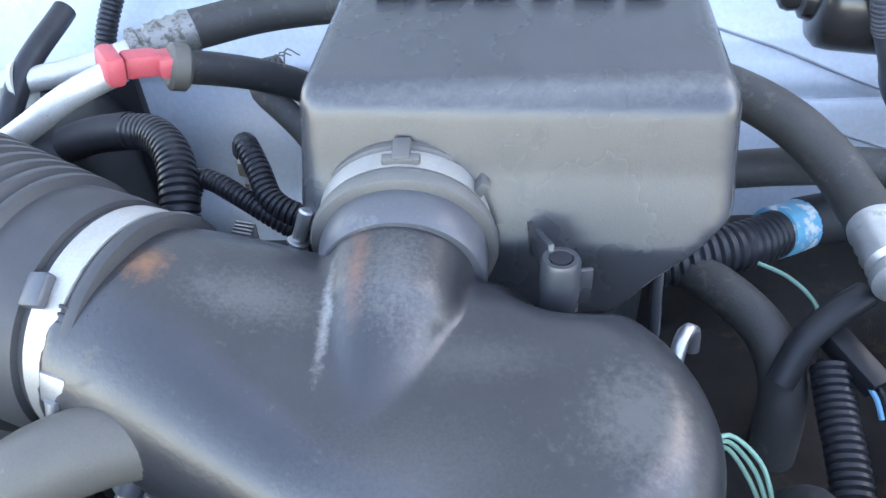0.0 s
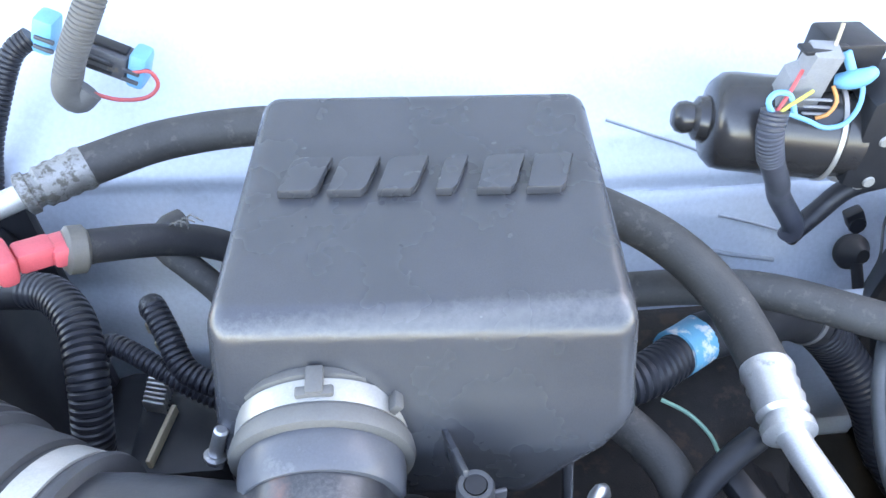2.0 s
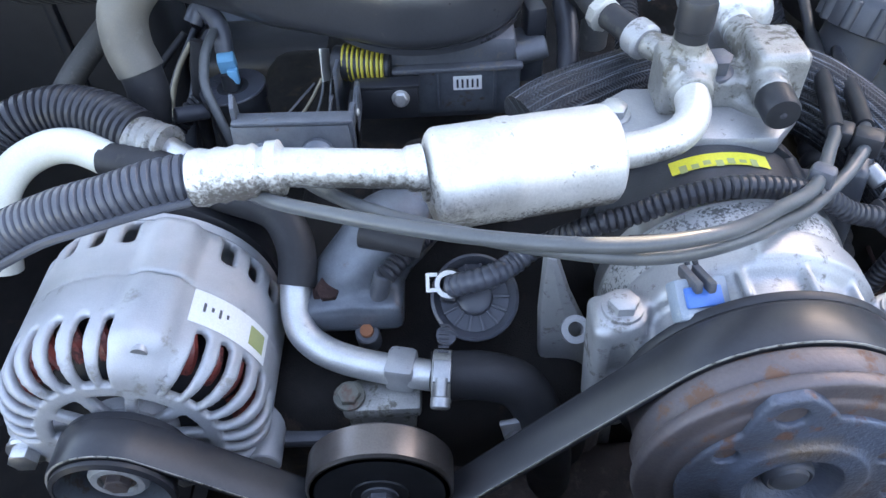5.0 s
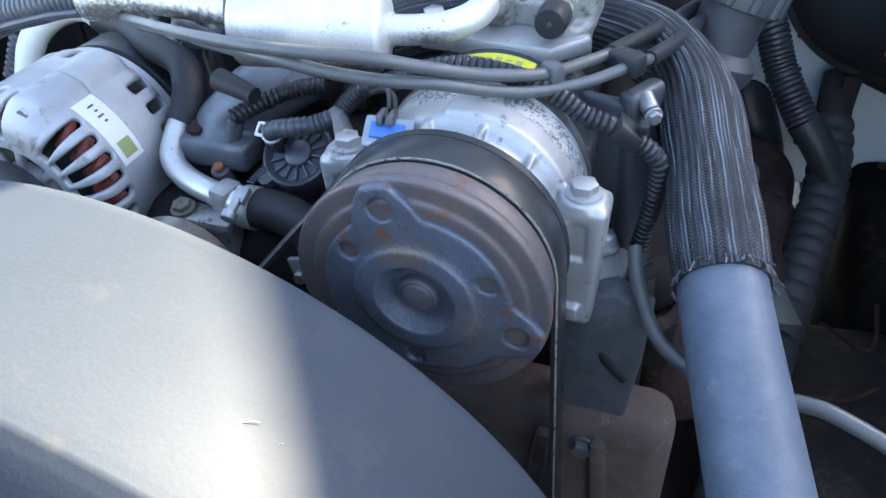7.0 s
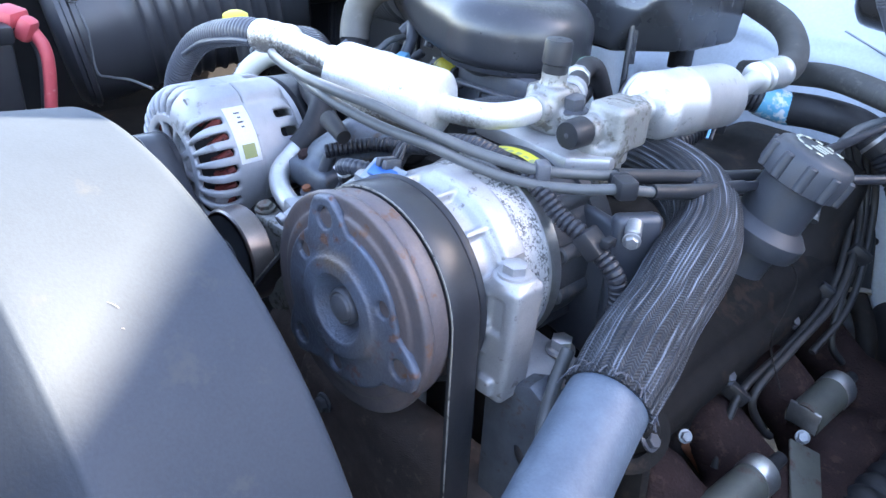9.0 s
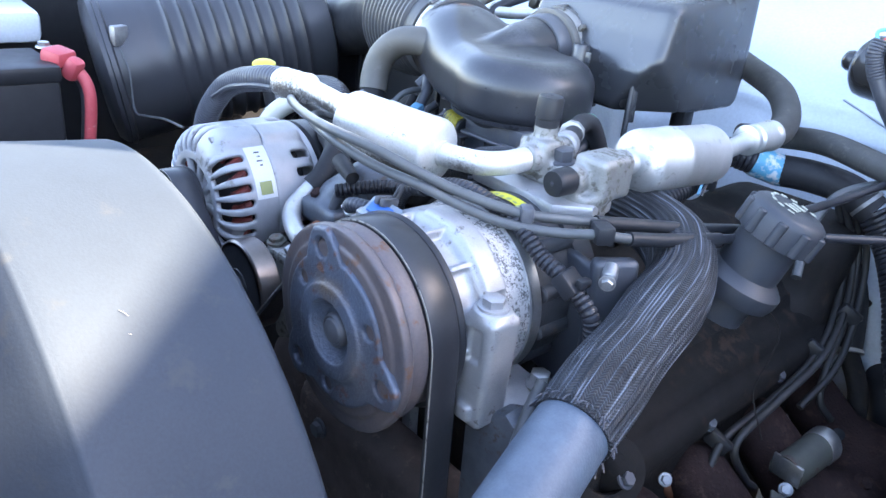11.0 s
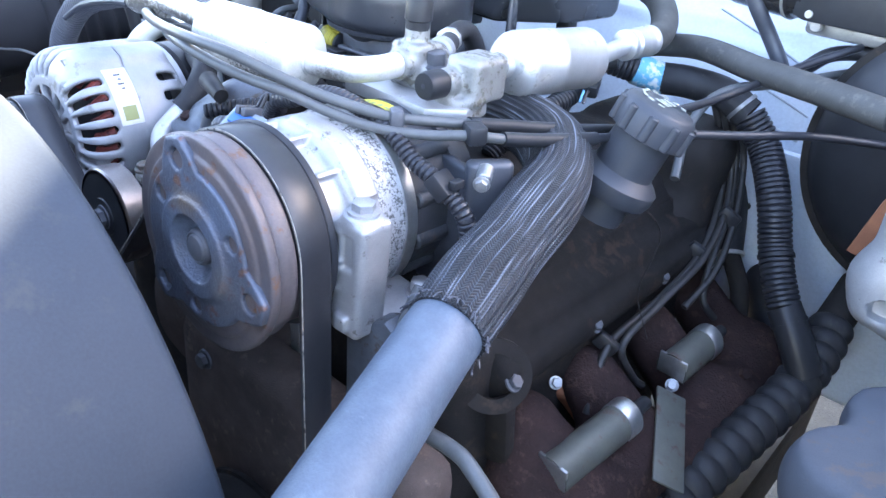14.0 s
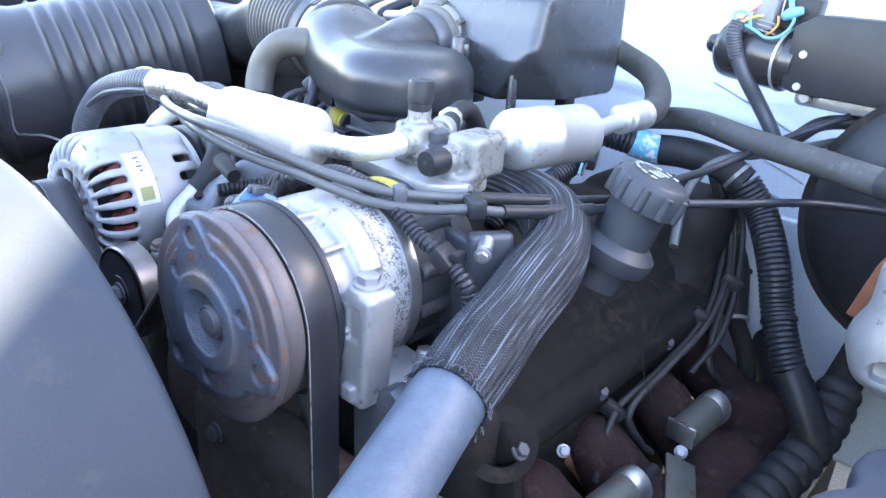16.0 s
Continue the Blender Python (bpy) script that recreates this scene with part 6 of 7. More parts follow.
part("case", solid(alternator_field, (ALT[0] - 0.086, -0.119, ALT[1] - 0.086), (ALT[0] + 0.086, -0.004, ALT[1] + 0.086), 0.00165), CASTGREY, alt, "pale cast shells with slots between rounded fins", sharp=0)
part("back_plate", lathe(grown([(-0.010, 0.0), (-0.010, 0.062), (-0.005, 0.063), (0.0, 0.055), (0.0, 0.0)]), on_alt(0), Y, 64), CASTGREY, alt)
part("rear_cover", lathe(grown([(-0.001, 0.058), (0.002, 0.062), (0.034, 0.061), (0.044, 0.054), (0.047, 0.04), (0.047, 0.0)]), on_alt(0), Y, 56), BLACK, alt, "black plastic rear cover")
part("core", lathe(grown([(-0.104, 0.0), (-0.104, 0.040), (-0.095, 0.052), (-0.02, 0.054), (-0.012, 0.04)]), on_alt(0), Y, 48), BLACK, alt, "dark interior")
for k in range(26):
    a = radians(k * 360 / 26 + 5)
    part("winding", tube([(ALT[0] + 0.053 * math.cos(a), -0.099, ALT[1] + 0.053 * math.sin(a)), (ALT[0] + 0.061 * math.cos(a + 0.03), -0.0945, ALT[1] + 0.061 * math.sin(a + 0.03)), (ALT[0] + 0.066 * math.cos(a + 0.10), -0.086, ALT[1] + 0.066 * math.sin(a + 0.10))], 0.0045, 8, 0.004), COPPER, alt, "red lacquered copper winding")
for b in BOSSES:
    c, e = math.cos(radians(b)), math.sin(radians(b))
    o = (ALT[0] + 0.071 * c, 0, ALT[1] + 0.071 * e)
    part("through_bolt", lathe([(-0.1085, 0.0), (-0.1085, 0.0042), (-0.104, 0.0052)], o, Y, 12), CLAMPWORN, alt)
part("nose", lathe(grown([(-0.118, 0.012), (-0.118, 0.019), (-0.108, 0.022), (-0.104, 0.022)]), on_alt(0), Y, 32), CASTGREY, alt)
for k in range(9):
    for a0 in (112, 42):
        a = radians(a0 - 3.6 * k + (14 if a0 > 100 else 0))
        part("cast_mark", box((ALT[0] + 0.0445 * math.cos(a), -0.1153, ALT[1] + 0.0445 * math.sin(a)), (0.0016, 0.0008, 0.0035), 0.0003, (0, 90 - math.degrees(a), 0)), CASTGREY, alt, "raised cast mark")
lb = part("label", lathe(grown([(-0.0835, 0.0686), (-0.0615, 0.0686)]), on_alt(0), Y, 20, (-56, -14)), WHITE, alt, "white paper label")
part("print_disc", lathe(grown([(-0.079, 0.0689), (-0.066, 0.0689)]), on_alt(0), Y, 8, (-27, -17)), GREENLABEL, lb, "olive printed roundel")
for k in range(4):
    part("print_bar", lathe(grown([(-0.075 + 0.002 * (k % 2), 0.0689), (-0.069 - 0.001 * (k % 2), 0.0689)]), on_alt(0), Y, 3, (-51 + 3.6 * k, -49.8 + 3.6 * k)), BRACKET, lb)
pul = part("pulley", lathe([(-0.148, 0.0294), (-0.1505, 0.0300), (-0.149, 0.0325), (-0.1465, 0.0325), (-0.1455, 0.030), (-0.1235, 0.030), (-0.1225, 0.0335), (-0.119, 0.0335), (-0.118, 0.0294), (-0.148, 0.0294)], on_alt(0), Y, 48), BLACK, alt, "black steel pulley", sharp=30)
part("cup", lathe([(-0.1265, 0.0), (-0.126, 0.020), (-0.128, 0.0258), (-0.140, 0.0268), (-0.149, 0.0290), (-0.1498, 0.0295), (-0.140, 0.0278), (-0.122, 0.0268), (-0.122, 0.010), (-0.1265, 0.0)], on_alt(0), Y, 48), BRACKET_BLUE, pul, "worn grey inside of the pulley")
part("hub", lathe([(-0.1270, 0.0165), (-0.1400, 0.0160), (-0.1425, 0.0140), (-0.1425, 0.0105), (-0.1395, 0.0100), (-0.1395, 0.0)], on_alt(0), Y, 32), CASTGREY, pul, "dull hub ring")
part("nut", hexagon((ALT[0], -0.139, ALT[1]), (0, -1, 0), 0.0072, 0.006), CLUTCH_RIM, pul, "rusty hub nut")
for x, z in ((-0.196, 0.868), (-0.068, 0.838)):
    part("ear", merge(rod((x, -0.112, z), (x, -0.075, z), 0.011), box(((x + ALT[0]) / 2, -0.093, (z + ALT[1]) / 2), (0.06, 0.03, 0.02), 0.006)), CASTGREY, alt)
part("bolt", merge(hexagon((-0.196, -0.113, 0.868), (0, -1, 0), 0.0085, 0.009)), STEEL, alt, "bright mounting bolt")
single("alternator_bracket", merge(box((-0.10, -0.03, 0.81), (0.15, 0.05, 0.03), 0.008), box((-0.06, -0.09, 0.832), (0.07, 0.012, 0.008), 0.002)), BRACKET, "dark grey cast bracket under the alternator", "bracket")


# ---- throttle and cruise cables ----
cab = thing("throttle_cable", "pair of grey sheathed throttle cables in one looped run", "cable", (0.12, -0.06, 0.97), "throttle cables")
CA = [(-0.060, 0.018, 0.955), (-0.064, -0.020, 0.982), (-0.046, -0.052, 0.998), (-0.016, -0.074, 1.007), (0.04, -0.10, 1.015), (0.09, -0.116, 1.020), (0.128, -0.121, 1.022), (0.161, -0.114, 1.019), (0.184, -0.098, 1.009), (0.206, -0.078, 0.998),
      (0.229, -0.060, 0.991), (0.244, -0.042, 0.986), (0.259, -0.017, 0.983), (0.270, 0.002, 0.981), (0.281, 0.035, 0.976), (0.298, 0.088, 0.968), (0.312, 0.136, 0.962), (0.325, 0.20, 0.968), (0.335, 0.29, 0.970), (0.366, 0.395, 0.992), (0.40, 0.45, 1.012)]
CB = [(-0.028, 0.018, 0.957), (-0.032, -0.012, 0.978), (-0.012, -0.045, 0.992), (0.025, -0.078, 1.003), (0.07, -0.105, 1.012), (0.110, -0.120, 1.016), (0.137, -0.118, 1.011), (0.164, -0.108, 1.004), (0.191, -0.094, 0.998), (0.208, -0.080, 0.990),
      (0.228, -0.065, 0.983), (0.246, -0.049, 0.979), (0.266, -0.030, 0.978), (0.283, -0.010, 0.979), (0.293, 0.012, 0.975), (0.304, 0.048, 0.970), (0.316, 0.100, 0.964), (0.34, 0.16, 0.962), (0.38, 0.235, 0.958), (0.417, 0.296, 0.956), (0.46, 0.352, 0.950), (0.50, 0.40, 0.942)]
part("sheath", tube(CA[:17], 0.0037, 12), CABLE, cab)
part("sheath", tube(CB[:17], 0.0036, 12), CABLE, cab)
part("sheath", tube(CA[15:], 0.0039, 12), LOOM, cab, "dark stretch of sheath")
part("sheath", tube(CB[15:], 0.0038, 12), LOOM, cab, "dark stretch of sheath")
part("end_sleeve", tube(CA[13:17], 0.0052, 12), BLACK, cab, "black plastic end sleeve")
part("end_sleeve", tube(CB[14:17], 0.0052, 12), BLACK, cab, "black plastic end sleeve")
part("clip", merge(box((0.284, -0.008, 0.980), (0.014, 0.016, 0.014), 0.003, (0, 0, 60)), box((0.275, 0.000, 0.980), (0.014, 0.008, 0.010), 0.002, (0, 0, 60))), BLACK, cab, "black plastic twin clip")
part("clip", box((0.2435, -0.043, 0.985), (0.010, 0.013, 0.016), 0.003, (0, 0, 52)), BRACKET, cab, "grey cable clip")
part("tag", box((0.240, -0.040, 0.977), (0.010, 0.003, 0.003), 0.0005, (0, 0, 30)), YELLOW, cab)

yc = thing("yellow_cap", "small yellow plastic cap behind the refrigerant hose", "cap", (-0.262, 0.036, 0.975))
part("cap", lathe([(-0.006, 0.010), (0.0, 0.0145), (0.005, 0.014), (0.0075, 0.010), (0.008, 0)], (-0.262, 0.036, 0.978), (0.1, -0.1, 1), 24), YELLOW, yc)
part("stem", rod((-0.262, 0.045, 0.930), (-0.262, 0.036, 0.976), 0.007), BLACK, yc)

# looms round the compressor
single("wire_loom", corrugated([(0.090, -0.035, 0.930), (0.123, -0.051, 0.965), (0.146, -0.052, 0.974), (0.168, -0.052, 0.984), (0.196, -0.051, 0.989), (0.231, -0.049, 0.983), (0.249, -0.047, 0.974), (0.265, -0.046, 0.963), (0.282, -0.045, 0.957), (0.295, -0.042, 0.948), (0.310, -0.040, 0.933), (0.31, -0.035, 0.90), (0.305, -0.03, 0.86)], 0.0062, 0.0012, 0.0042, 16), LOOM, "black corrugated wire loom over the compressor", "wire loom", "wire looms")
single("loom_clip", merge(box((0.289, -0.043, 0.953), (0.018, 0.018, 0.012), 0.002, (0, 40, 10)), box((0.299, -0.041, 0.957), (0.006, 0.01, 0.006), 0.001)), BLACK, "black clip on the compressor loom", "clip")
single("wire_loom", corrugated([(0.012, -0.042, 0.925), (0.026, -0.027, 0.930), (0.046, -0.010, 0.935), (0.07, -0.002, 0.938)], 0.0065), LOOM, "short black corrugated wire loom", "wire loom", "wire looms")
egr = thing("sensor_disc", "round ribbed black plastic valve cap with a plugged connector", "valve", (0.060, -0.04, 0.86))
dax = Vector((0, -0.55, 0.83)).normalized()
part("cap", lathe([(-0.03, 0.02), (-0.012, 0.0255), (0, 0.0265), (0.003, 0.0262), (0.004, 0.0245), (0.001, 0.0215), (-0.001, 0.0205), (-0.001, 0.011), (0.003, 0.010), (0.0045, 0.008), (0.0045, 0)], (0.063, -0.044, 0.904), dax, 40), LOOM_GREY, egr)
mm = Matrix.Translation((0.063, -0.044, 0.904)) @ basis(dax).to_4x4()
for k in range(14):
    a = 2 * math.pi * k / 14
    part("rib", moved(box((0.0158 * math.cos(a), 0.0158 * math.sin(a), 0.0), (0.010, 0.0018, 0.004), 0.0005, (0, 0, math.degrees(a))), mm), LOOM_GREY, egr)
part("connector", moved(box((-0.014, 0.006, 0.010), (0.010, 0.020, 0.014), 0.003, (0, 0, -12)), mm), LOOM, egr)
clp = part("clip", moved(lathe([(0.0160, 0.0055), (0.0160, 0.0082), (0.0182, 0.0082), (0.0182, 0.0055), (0.0160, 0.0055)], (-0.015, 0.006, 0), (0, 0, 1), 20), mm), WHITE, egr, "white retaining clip")
part("tab", moved(merge(box((-0.0245, 0.012, 0.0172), (0.006, 0.0022, 0.0022), 0.0004), box((-0.0245, 0.003, 0.0172), (0.006, 0.0022, 0.0022), 0.0004), box((-0.0272, 0.0075, 0.0172), (0.0022, 0.011, 0.0022), 0.0004)), mm), WHITE, clp)
part("lug", moved(lathe([(-0.004, 0.006), (0.003, 0.006), (0.003, 0)], (-0.018, -0.022, 0), (0, 0, 1), 14), mm), LOOM_GREY, egr)
single("sensor_lead", tube([(0.049, -0.053, 0.925), (0.058, -0.055, 0.930), (0.071, -0.053, 0.932), (0.085, -0.044, 0.932), (0.10, -0.035, 0.938)], ribs(0.0068, 0.0008, 0.0042), 14, 0.0011), LOOM_GREY, "grey corrugated sensor lead", "wire loom")


def outlet_field(P):
    d = d_cone(P, (-0.012, -0.02, 0.905), (0.012, -0.005, 0.925), 0.022, 0.024)
    d = smin(d, d_box(P, (-0.010, -0.028, 0.893), (0.030, 0.022, 0.012), 0.006), 0.010)
    return smin(d, d_cone(P, (0.012, -0.005, 0.92), (0.045, 0.015, 0.935), 0.022, 0.02), 0.01)


wo = thing("water_outlet", "grey cast water outlet with sensors and a rusty bolt", "water outlet", (0, -0.02, 0.86))
part("casting", solid(outlet_field, (-0.06, -0.07, 0.865), (0.085, 0.05, 0.97), 0.0028), BRACKET_BLUE, wo)
part("bolt", hexagon((-0.024, -0.036, 0.905), (0, -0.3, 1), 0.008, 0.008), RUST, wo, "rusty hex bolt")
part("sensor", merge(rod((-0.003, -0.046, 0.868), (-0.003, -0.052, 0.886), 0.0075), rod((0.004, -0.040, 0.90), (0.010, -0.036, 0.92), 0.006)), BRACKET, wo)
part("terminal", lathe([(0, 0.0042), (0.003, 0.0040), (0.003, 0)], (-0.003, -0.0525, 0.8865), (0, -0.3, 1), 12), RUST_LIGHT, wo, "orange-brown terminal")
tmp = thing("lead_plug", "dull grey rubber plug on a wire near the cables", "connector", (0.005, -0.03, 0.95))
part("plug", tube([(0.000, -0.030, 0.948), (0.018, -0.036, 0.947), (0.034, -0.040, 0.944)], lambda s: 0.0085 - 0.06 * s, 16), RUBBER, tmp)

# ---- right-hand side ----
single("wire_loom", corrugated([(0.128, 0.335, 0.960), (0.150, 0.338, 0.963), (0.178, 0.347, 0.962), (0.203, 0.364, 0.956), (0.218, 0.376, 0.952)], 0.0152, 0.0018, 0.0055, 20), LOOM, "thick black corrugated loom beside the air box", "wire loom", "wire looms")
tp = thing("loom_tape", "blue and white printed tape wrapped on a loom end", "tape", (0.226, 0.368, 0.935))
part("wrap", tube([(0.206, 0.368, 0.955), (0.219, 0.377, 0.951), (0.234, 0.388, 0.947)], 0.0170, 24, 0.004), TAPE, tp)
for k in range(4):
    part("print_bar", box((0.213 + 0.005 * k, 0.366 + 0.003 * k, 0.967 - 0.001 * k), (0.0022, 0.007, 0.0008), 0, (30, 0, 32)), INK, tp, "dark printed bar")
BIG = [(0.230, 0.386, 0.948), (0.262, 0.392, 0.950), (0.298, 0.402, 0.945), (0.327, 0.405, 0.930), (0.350, 0.405, 0.905), (0.370, 0.392, 0.880), (0.387, 0.378, 0.854), (0.402, 0.367, 0.820), (0.418, 0.352, 0.795), (0.436, 0.340, 0.770), (0.456, 0.332, 0.748), (0.478, 0.328, 0.715)]
bl = thing("main_loom", "thick black corrugated main wiring loom, partly taped", "wire loom", (0.41, 0.36, 0.80), "wire looms")
part("tape", tube(BIG[:4], 0.0172, 20), RUBBER, bl, "smooth taped stretch")
part("loom", corrugated(BIG[3:10], 0.0170, 0.0018, 0.0055, 22), LOOM, bl)
part("tape", tube(BIG[9:], 0.0172, 22), BLACK, bl, "glossy taped stretch")
for p, ax_ in (((0.318, 0.4045, 0.936), (0.75, 0.05, -0.5)), ((0.408, 0.3615, 0.810), (0.45, -0.4, -0.75)), ((0.446, 0.336, 0.759), (0.65, -0.3, -0.7))):
    part("tie", lathe([(-0.002, 0.0168), (-0.002, 0.0184), (0.002, 0.0184), (0.002, 0.0168)], p, ax_, 24), BLACK if p[0] > 0.32 else CLAMPWORN, bl)
vh = thing("vacuum_hose", "thick grey-black brake vacuum hose with a rubber end", "hose", (0.34, 0.352, 0.97))
part("hose", tube([(0.16, 0.42, 0.965), (0.222, 0.405, 0.980), (0.271, 0.388, 0.988), (0.34, 0.352, 0.988), (0.403, 0.322, 0.990), (0.468, 0.282, 0.993), (0.482, 0.273, 0.994)], 0.0125, 20), HOSE, vh)
part("hose_end", tube([(0.480, 0.275, 0.994), (0.50, 0.262, 0.994), (0.515, 0.27, 0.985)], 0.0142, 20), RUBBER, vh, "black rubber hose end")
single("cable_hose", tube([(0.49, 0.53, 0.94), (0.455, 0.50, 1.0), (0.400, 0.484, 1.001), (0.367, 0.482, 0.993), (0.347, 0.478, 0.974), (0.326, 0.470, 0.959)], 0.008, 14), LOOM, "bent black sheathed cable under the wiper motor", "cable")

# brake booster
bo = thing("brake_booster", "large round black brake booster on the firewall", "brake booster", (0.555, 0.44, 0.80))
part("shell", lathe([(0, 0.02), (0.002, 0.055), (0.012, 0.095), (0.03, 0.124), (0.045, 0.132), (0.052, 0.139), (0.058, 0.139), (0.062, 0.132), (0.085, 0.124), (0.10, 0.09), (0.10, 0.0)], (0.525, 0.375, 0.925), (0, 1, 0), 64), BLACK, bo)
part("seam", lathe([(0.048, 0.134), (0.048, 0.1425), (0.054, 0.1425), (0.054, 0.134)], (0.525, 0.375, 0.925), (0, 1, 0), 64), IRON, bo)
single("master_cylinder", merge(rod((0.56, 0.39, 0.925), (0.58, 0.18, 0.93), 0.022, 0.004, 24), box((0.585, 0.26, 0.965), (0.05, 0.12, 0.05), 0.012)), RUST_LIGHT, "rusty brake master cylinder", "master cylinder")
single("reservoir", merge(box((0.585, 0.26, 1.005), (0.055, 0.13, 0.045), 0.014, segs=3), box((0.585, 0.26, 1.034), (0.05, 0.12, 0.014), 0.006)), CREAM, "pale translucent brake fluid reservoir", "reservoir")


def casting_field(P):
    d = d_box(P, (0.562, 0.225, 0.910), (0.058, 0.035, 0.055), 0.016)
    d = smin(d, d_cone(P, (0.515, 0.215, 0.890), (0.57, 0.21, 0.85), 0.02, 0.018), 0.02)
    return np.maximum(d, 0.009 - np.sqrt((P[0] - 0.528) ** 2 + (P[2] - 0.875) ** 2) - np.where(P[1] < 0.2, 0.0, 1.0))


br = thing("booster_bracket", "corroded cast aluminium block with a rusty plate", "bracket", (0.55, 0.22, 0.82))
part("casting", solid(casting_field, (0.48, 0.17, 0.81), (0.64, 0.28, 0.985), 0.0035), CAST, br)
part("rusty_plate", prism([(0, 0), (0.028, -0.006), (0.05, 0.06), (0.062, 0.10), (0.038, 0.105), (0.012, 0.05)], 0.006, pose(0.478, 0.285, 0.875, 90, 0, 0), 0.0015), RUST_LIGHT, br, "orange rusty plate")


def boot_ring(s):
    k = (s / 0.0190) % 1
    return 0.0185 + 0.0047 * abs(math.sin(math.pi * k)) ** 0.6


st = thing("steering_boot", "black rubber bellows boot on the steering shaft", "bellows", (0.46, 0.26, 0.60))
part("boot", tube([(0.474, 0.405, 0.742), (0.477, 0.365, 0.718), (0.472, 0.31, 0.695), (0.461, 0.25, 0.676), (0.448, 0.185, 0.655), (0.438, 0.14, 0.636)], boot_ring, 26, 0.0017), RUBBER, st, sharp=60)
part("sleeve", tube([(0.438, 0.14, 0.636), (0.428, 0.09, 0.61), (0.41, 0.03, 0.575), (0.40, -0.03, 0.54)], 0.0225, 20), RUBBER, st, "smooth lower sleeve")
part("joint", merge(rod((0.474, 0.40, 0.74), (0.478, 0.45, 0.775), 0.019), box((0.485, 0.43, 0.77), (0.02, 0.03, 0.04), 0.004)), IRON, st)


def gear_field(P):
    d = d_box(P, (0.535, 0.16, 0.49), (0.075, 0.13, 0.06), 0.03)
    d = smin(d, d_cone(P, (0.50, 0.05, 0.52), (0.56, 0.26, 0.50), 0.055, 0.045), 0.02)
    d = smin(d, d_drum(P, (0.62, 0.20, 0.49), 2, 0.06, 0.05, 0.012), 0.02)
    return smin(d, d_box(P, (0.68, 0.22, 0.46), (0.12, 0.16, 0.03), 0.015), 0.03)


sg = thing("steering_gear", "grimy black steering gear box low beside the frame", "steering gear", (0.54, 0.16, 0.42))
part("casting", solid(gear_field, (0.42, -0.03, 0.40), (0.83, 0.42, 0.60), 0.008), IRON, sg)
part("pipe", tube([(0.50, 0.26, 0.565), (0.545, 0.22, 0.575), (0.555, 0.29, 0.585), (0.56, 0.40, 0.60), (0.57, 0.47, 0.63)], 0.0026, 10), RUST, sg, "thin dull metal pipe")
part("pipe", tube([(0.49, 0.15, 0.56), (0.52, 0.145, 0.572), (0.55, 0.17, 0.572)], 0.0026, 10), RUST, sg, "thin dull metal pipe")
for x, y in ((0.53, 0.08), (0.57, 0.15), (0.62, 0.2)):
    part("bolt", hexagon((x, y, 0.558), (0, -0.1, 1), 0.008, 0.008), RUST, sg)


def tray_field(P):
    d = d_cone(P, (0.575, 0.34, 0.585), (0.70, 0.30, 0.60), 0.075, 0.10)
    d = smin(d, d_cone(P, (0.60, 0.46, 0.60), (0.72, 0.50, 0.62), 0.075, 0.10), 0.035)
    return np.maximum(smin(d, d_box(P, (0.72, 0.40, 0.58), (0.09, 0.20, 0.05), 0.03), 0.03), np.maximum(0.55 - P[2], P[2] - 0.632 - 0.10 * (P[0] - 0.6)))


def liner_field(P):
    d = d_box(P, (0.685, 0.60, 0.51), (0.155, 0.32, 0.125), 0.02)
    d = smin(d, d_cone(P, (0.60, 0.34, 0.56), (0.70, 0.40, 0.60), 0.045, 0.06), 0.03)
    d = smin(d, d_cone(P, (0.60, 0.58, 0.58), (0.72, 0.62, 0.62), 0.05, 0.07), 0.03)
    return d + 0.006 * np.sin(38 * P[0]) * np.sin(29 * P[1])


tray_m = Matrix.Translation((0.2204, -0.1436, 0.4604)) @ Matrix.Scale(0.6, 4)
tray = thing("splash_shield", "dusty blue-grey moulded cover with reddish dust beside the steering boot", "cover", (0.60, 0.10, 0.56))
part("shell", moved(solid(tray_field, (0.47, 0.16, 0.54), (0.84, 0.64, 0.74), 0.008), tray_m), TRAY, tray)
part("bolt", hexagon((0.5804, 0.0724, 0.8576), (0, -0.2, 1), 0.0045, 0.004), CLAMPWORN, tray)
part("leg", box((0.61, 0.09, 0.67), (0.05, 0.06, 0.26), 0.01), IRON, tray)
single("steering_shaft_support", box((0.60, 0.47, 0.74), (0.26, 0.03, 0.03), 0.006, (0, 18, -12)), IRON, "dark frame rail bracket", "frame")
liner = thing("wheel_well_liner", "black grimy liner and brackets in the wheel well", "liner", (0.68, 0.58, 0.40))
part("liner", solid(liner_field, (0.50, 0.24, 0.36), (0.90, 0.96, 0.74), 0.012), LINER, liner)
for p0, p1, r in (((0.545, 0.33, 0.612), (0.66, 0.43, 0.655), 0.006), ((0.56, 0.50, 0.635), (0.68, 0.44, 0.66), 0.005), ((0.59, 0.30, 0.62), (0.60, 0.60, 0.66), 0.004)):
    part("bracket_rod", tube([p0, tuple((a + b) / 2 + 0.008 for a, b in zip(p0, p1)), p1], r, 10), RUST, liner, "thin rusty rod")
part("pipe", tube([(0.56, 0.62, 0.66), (0.62, 0.56, 0.675), (0.70, 0.53, 0.68), (0.78, 0.52, 0.69)], 0.006, 10), BRACKET, liner, "dull grey pipe")
single("frame_rail", box((0.38, 0.05, 0.46), (0.17, 1.2, 0.13), 0.012), IRON, "black steel frame rail under the engine", "frame")
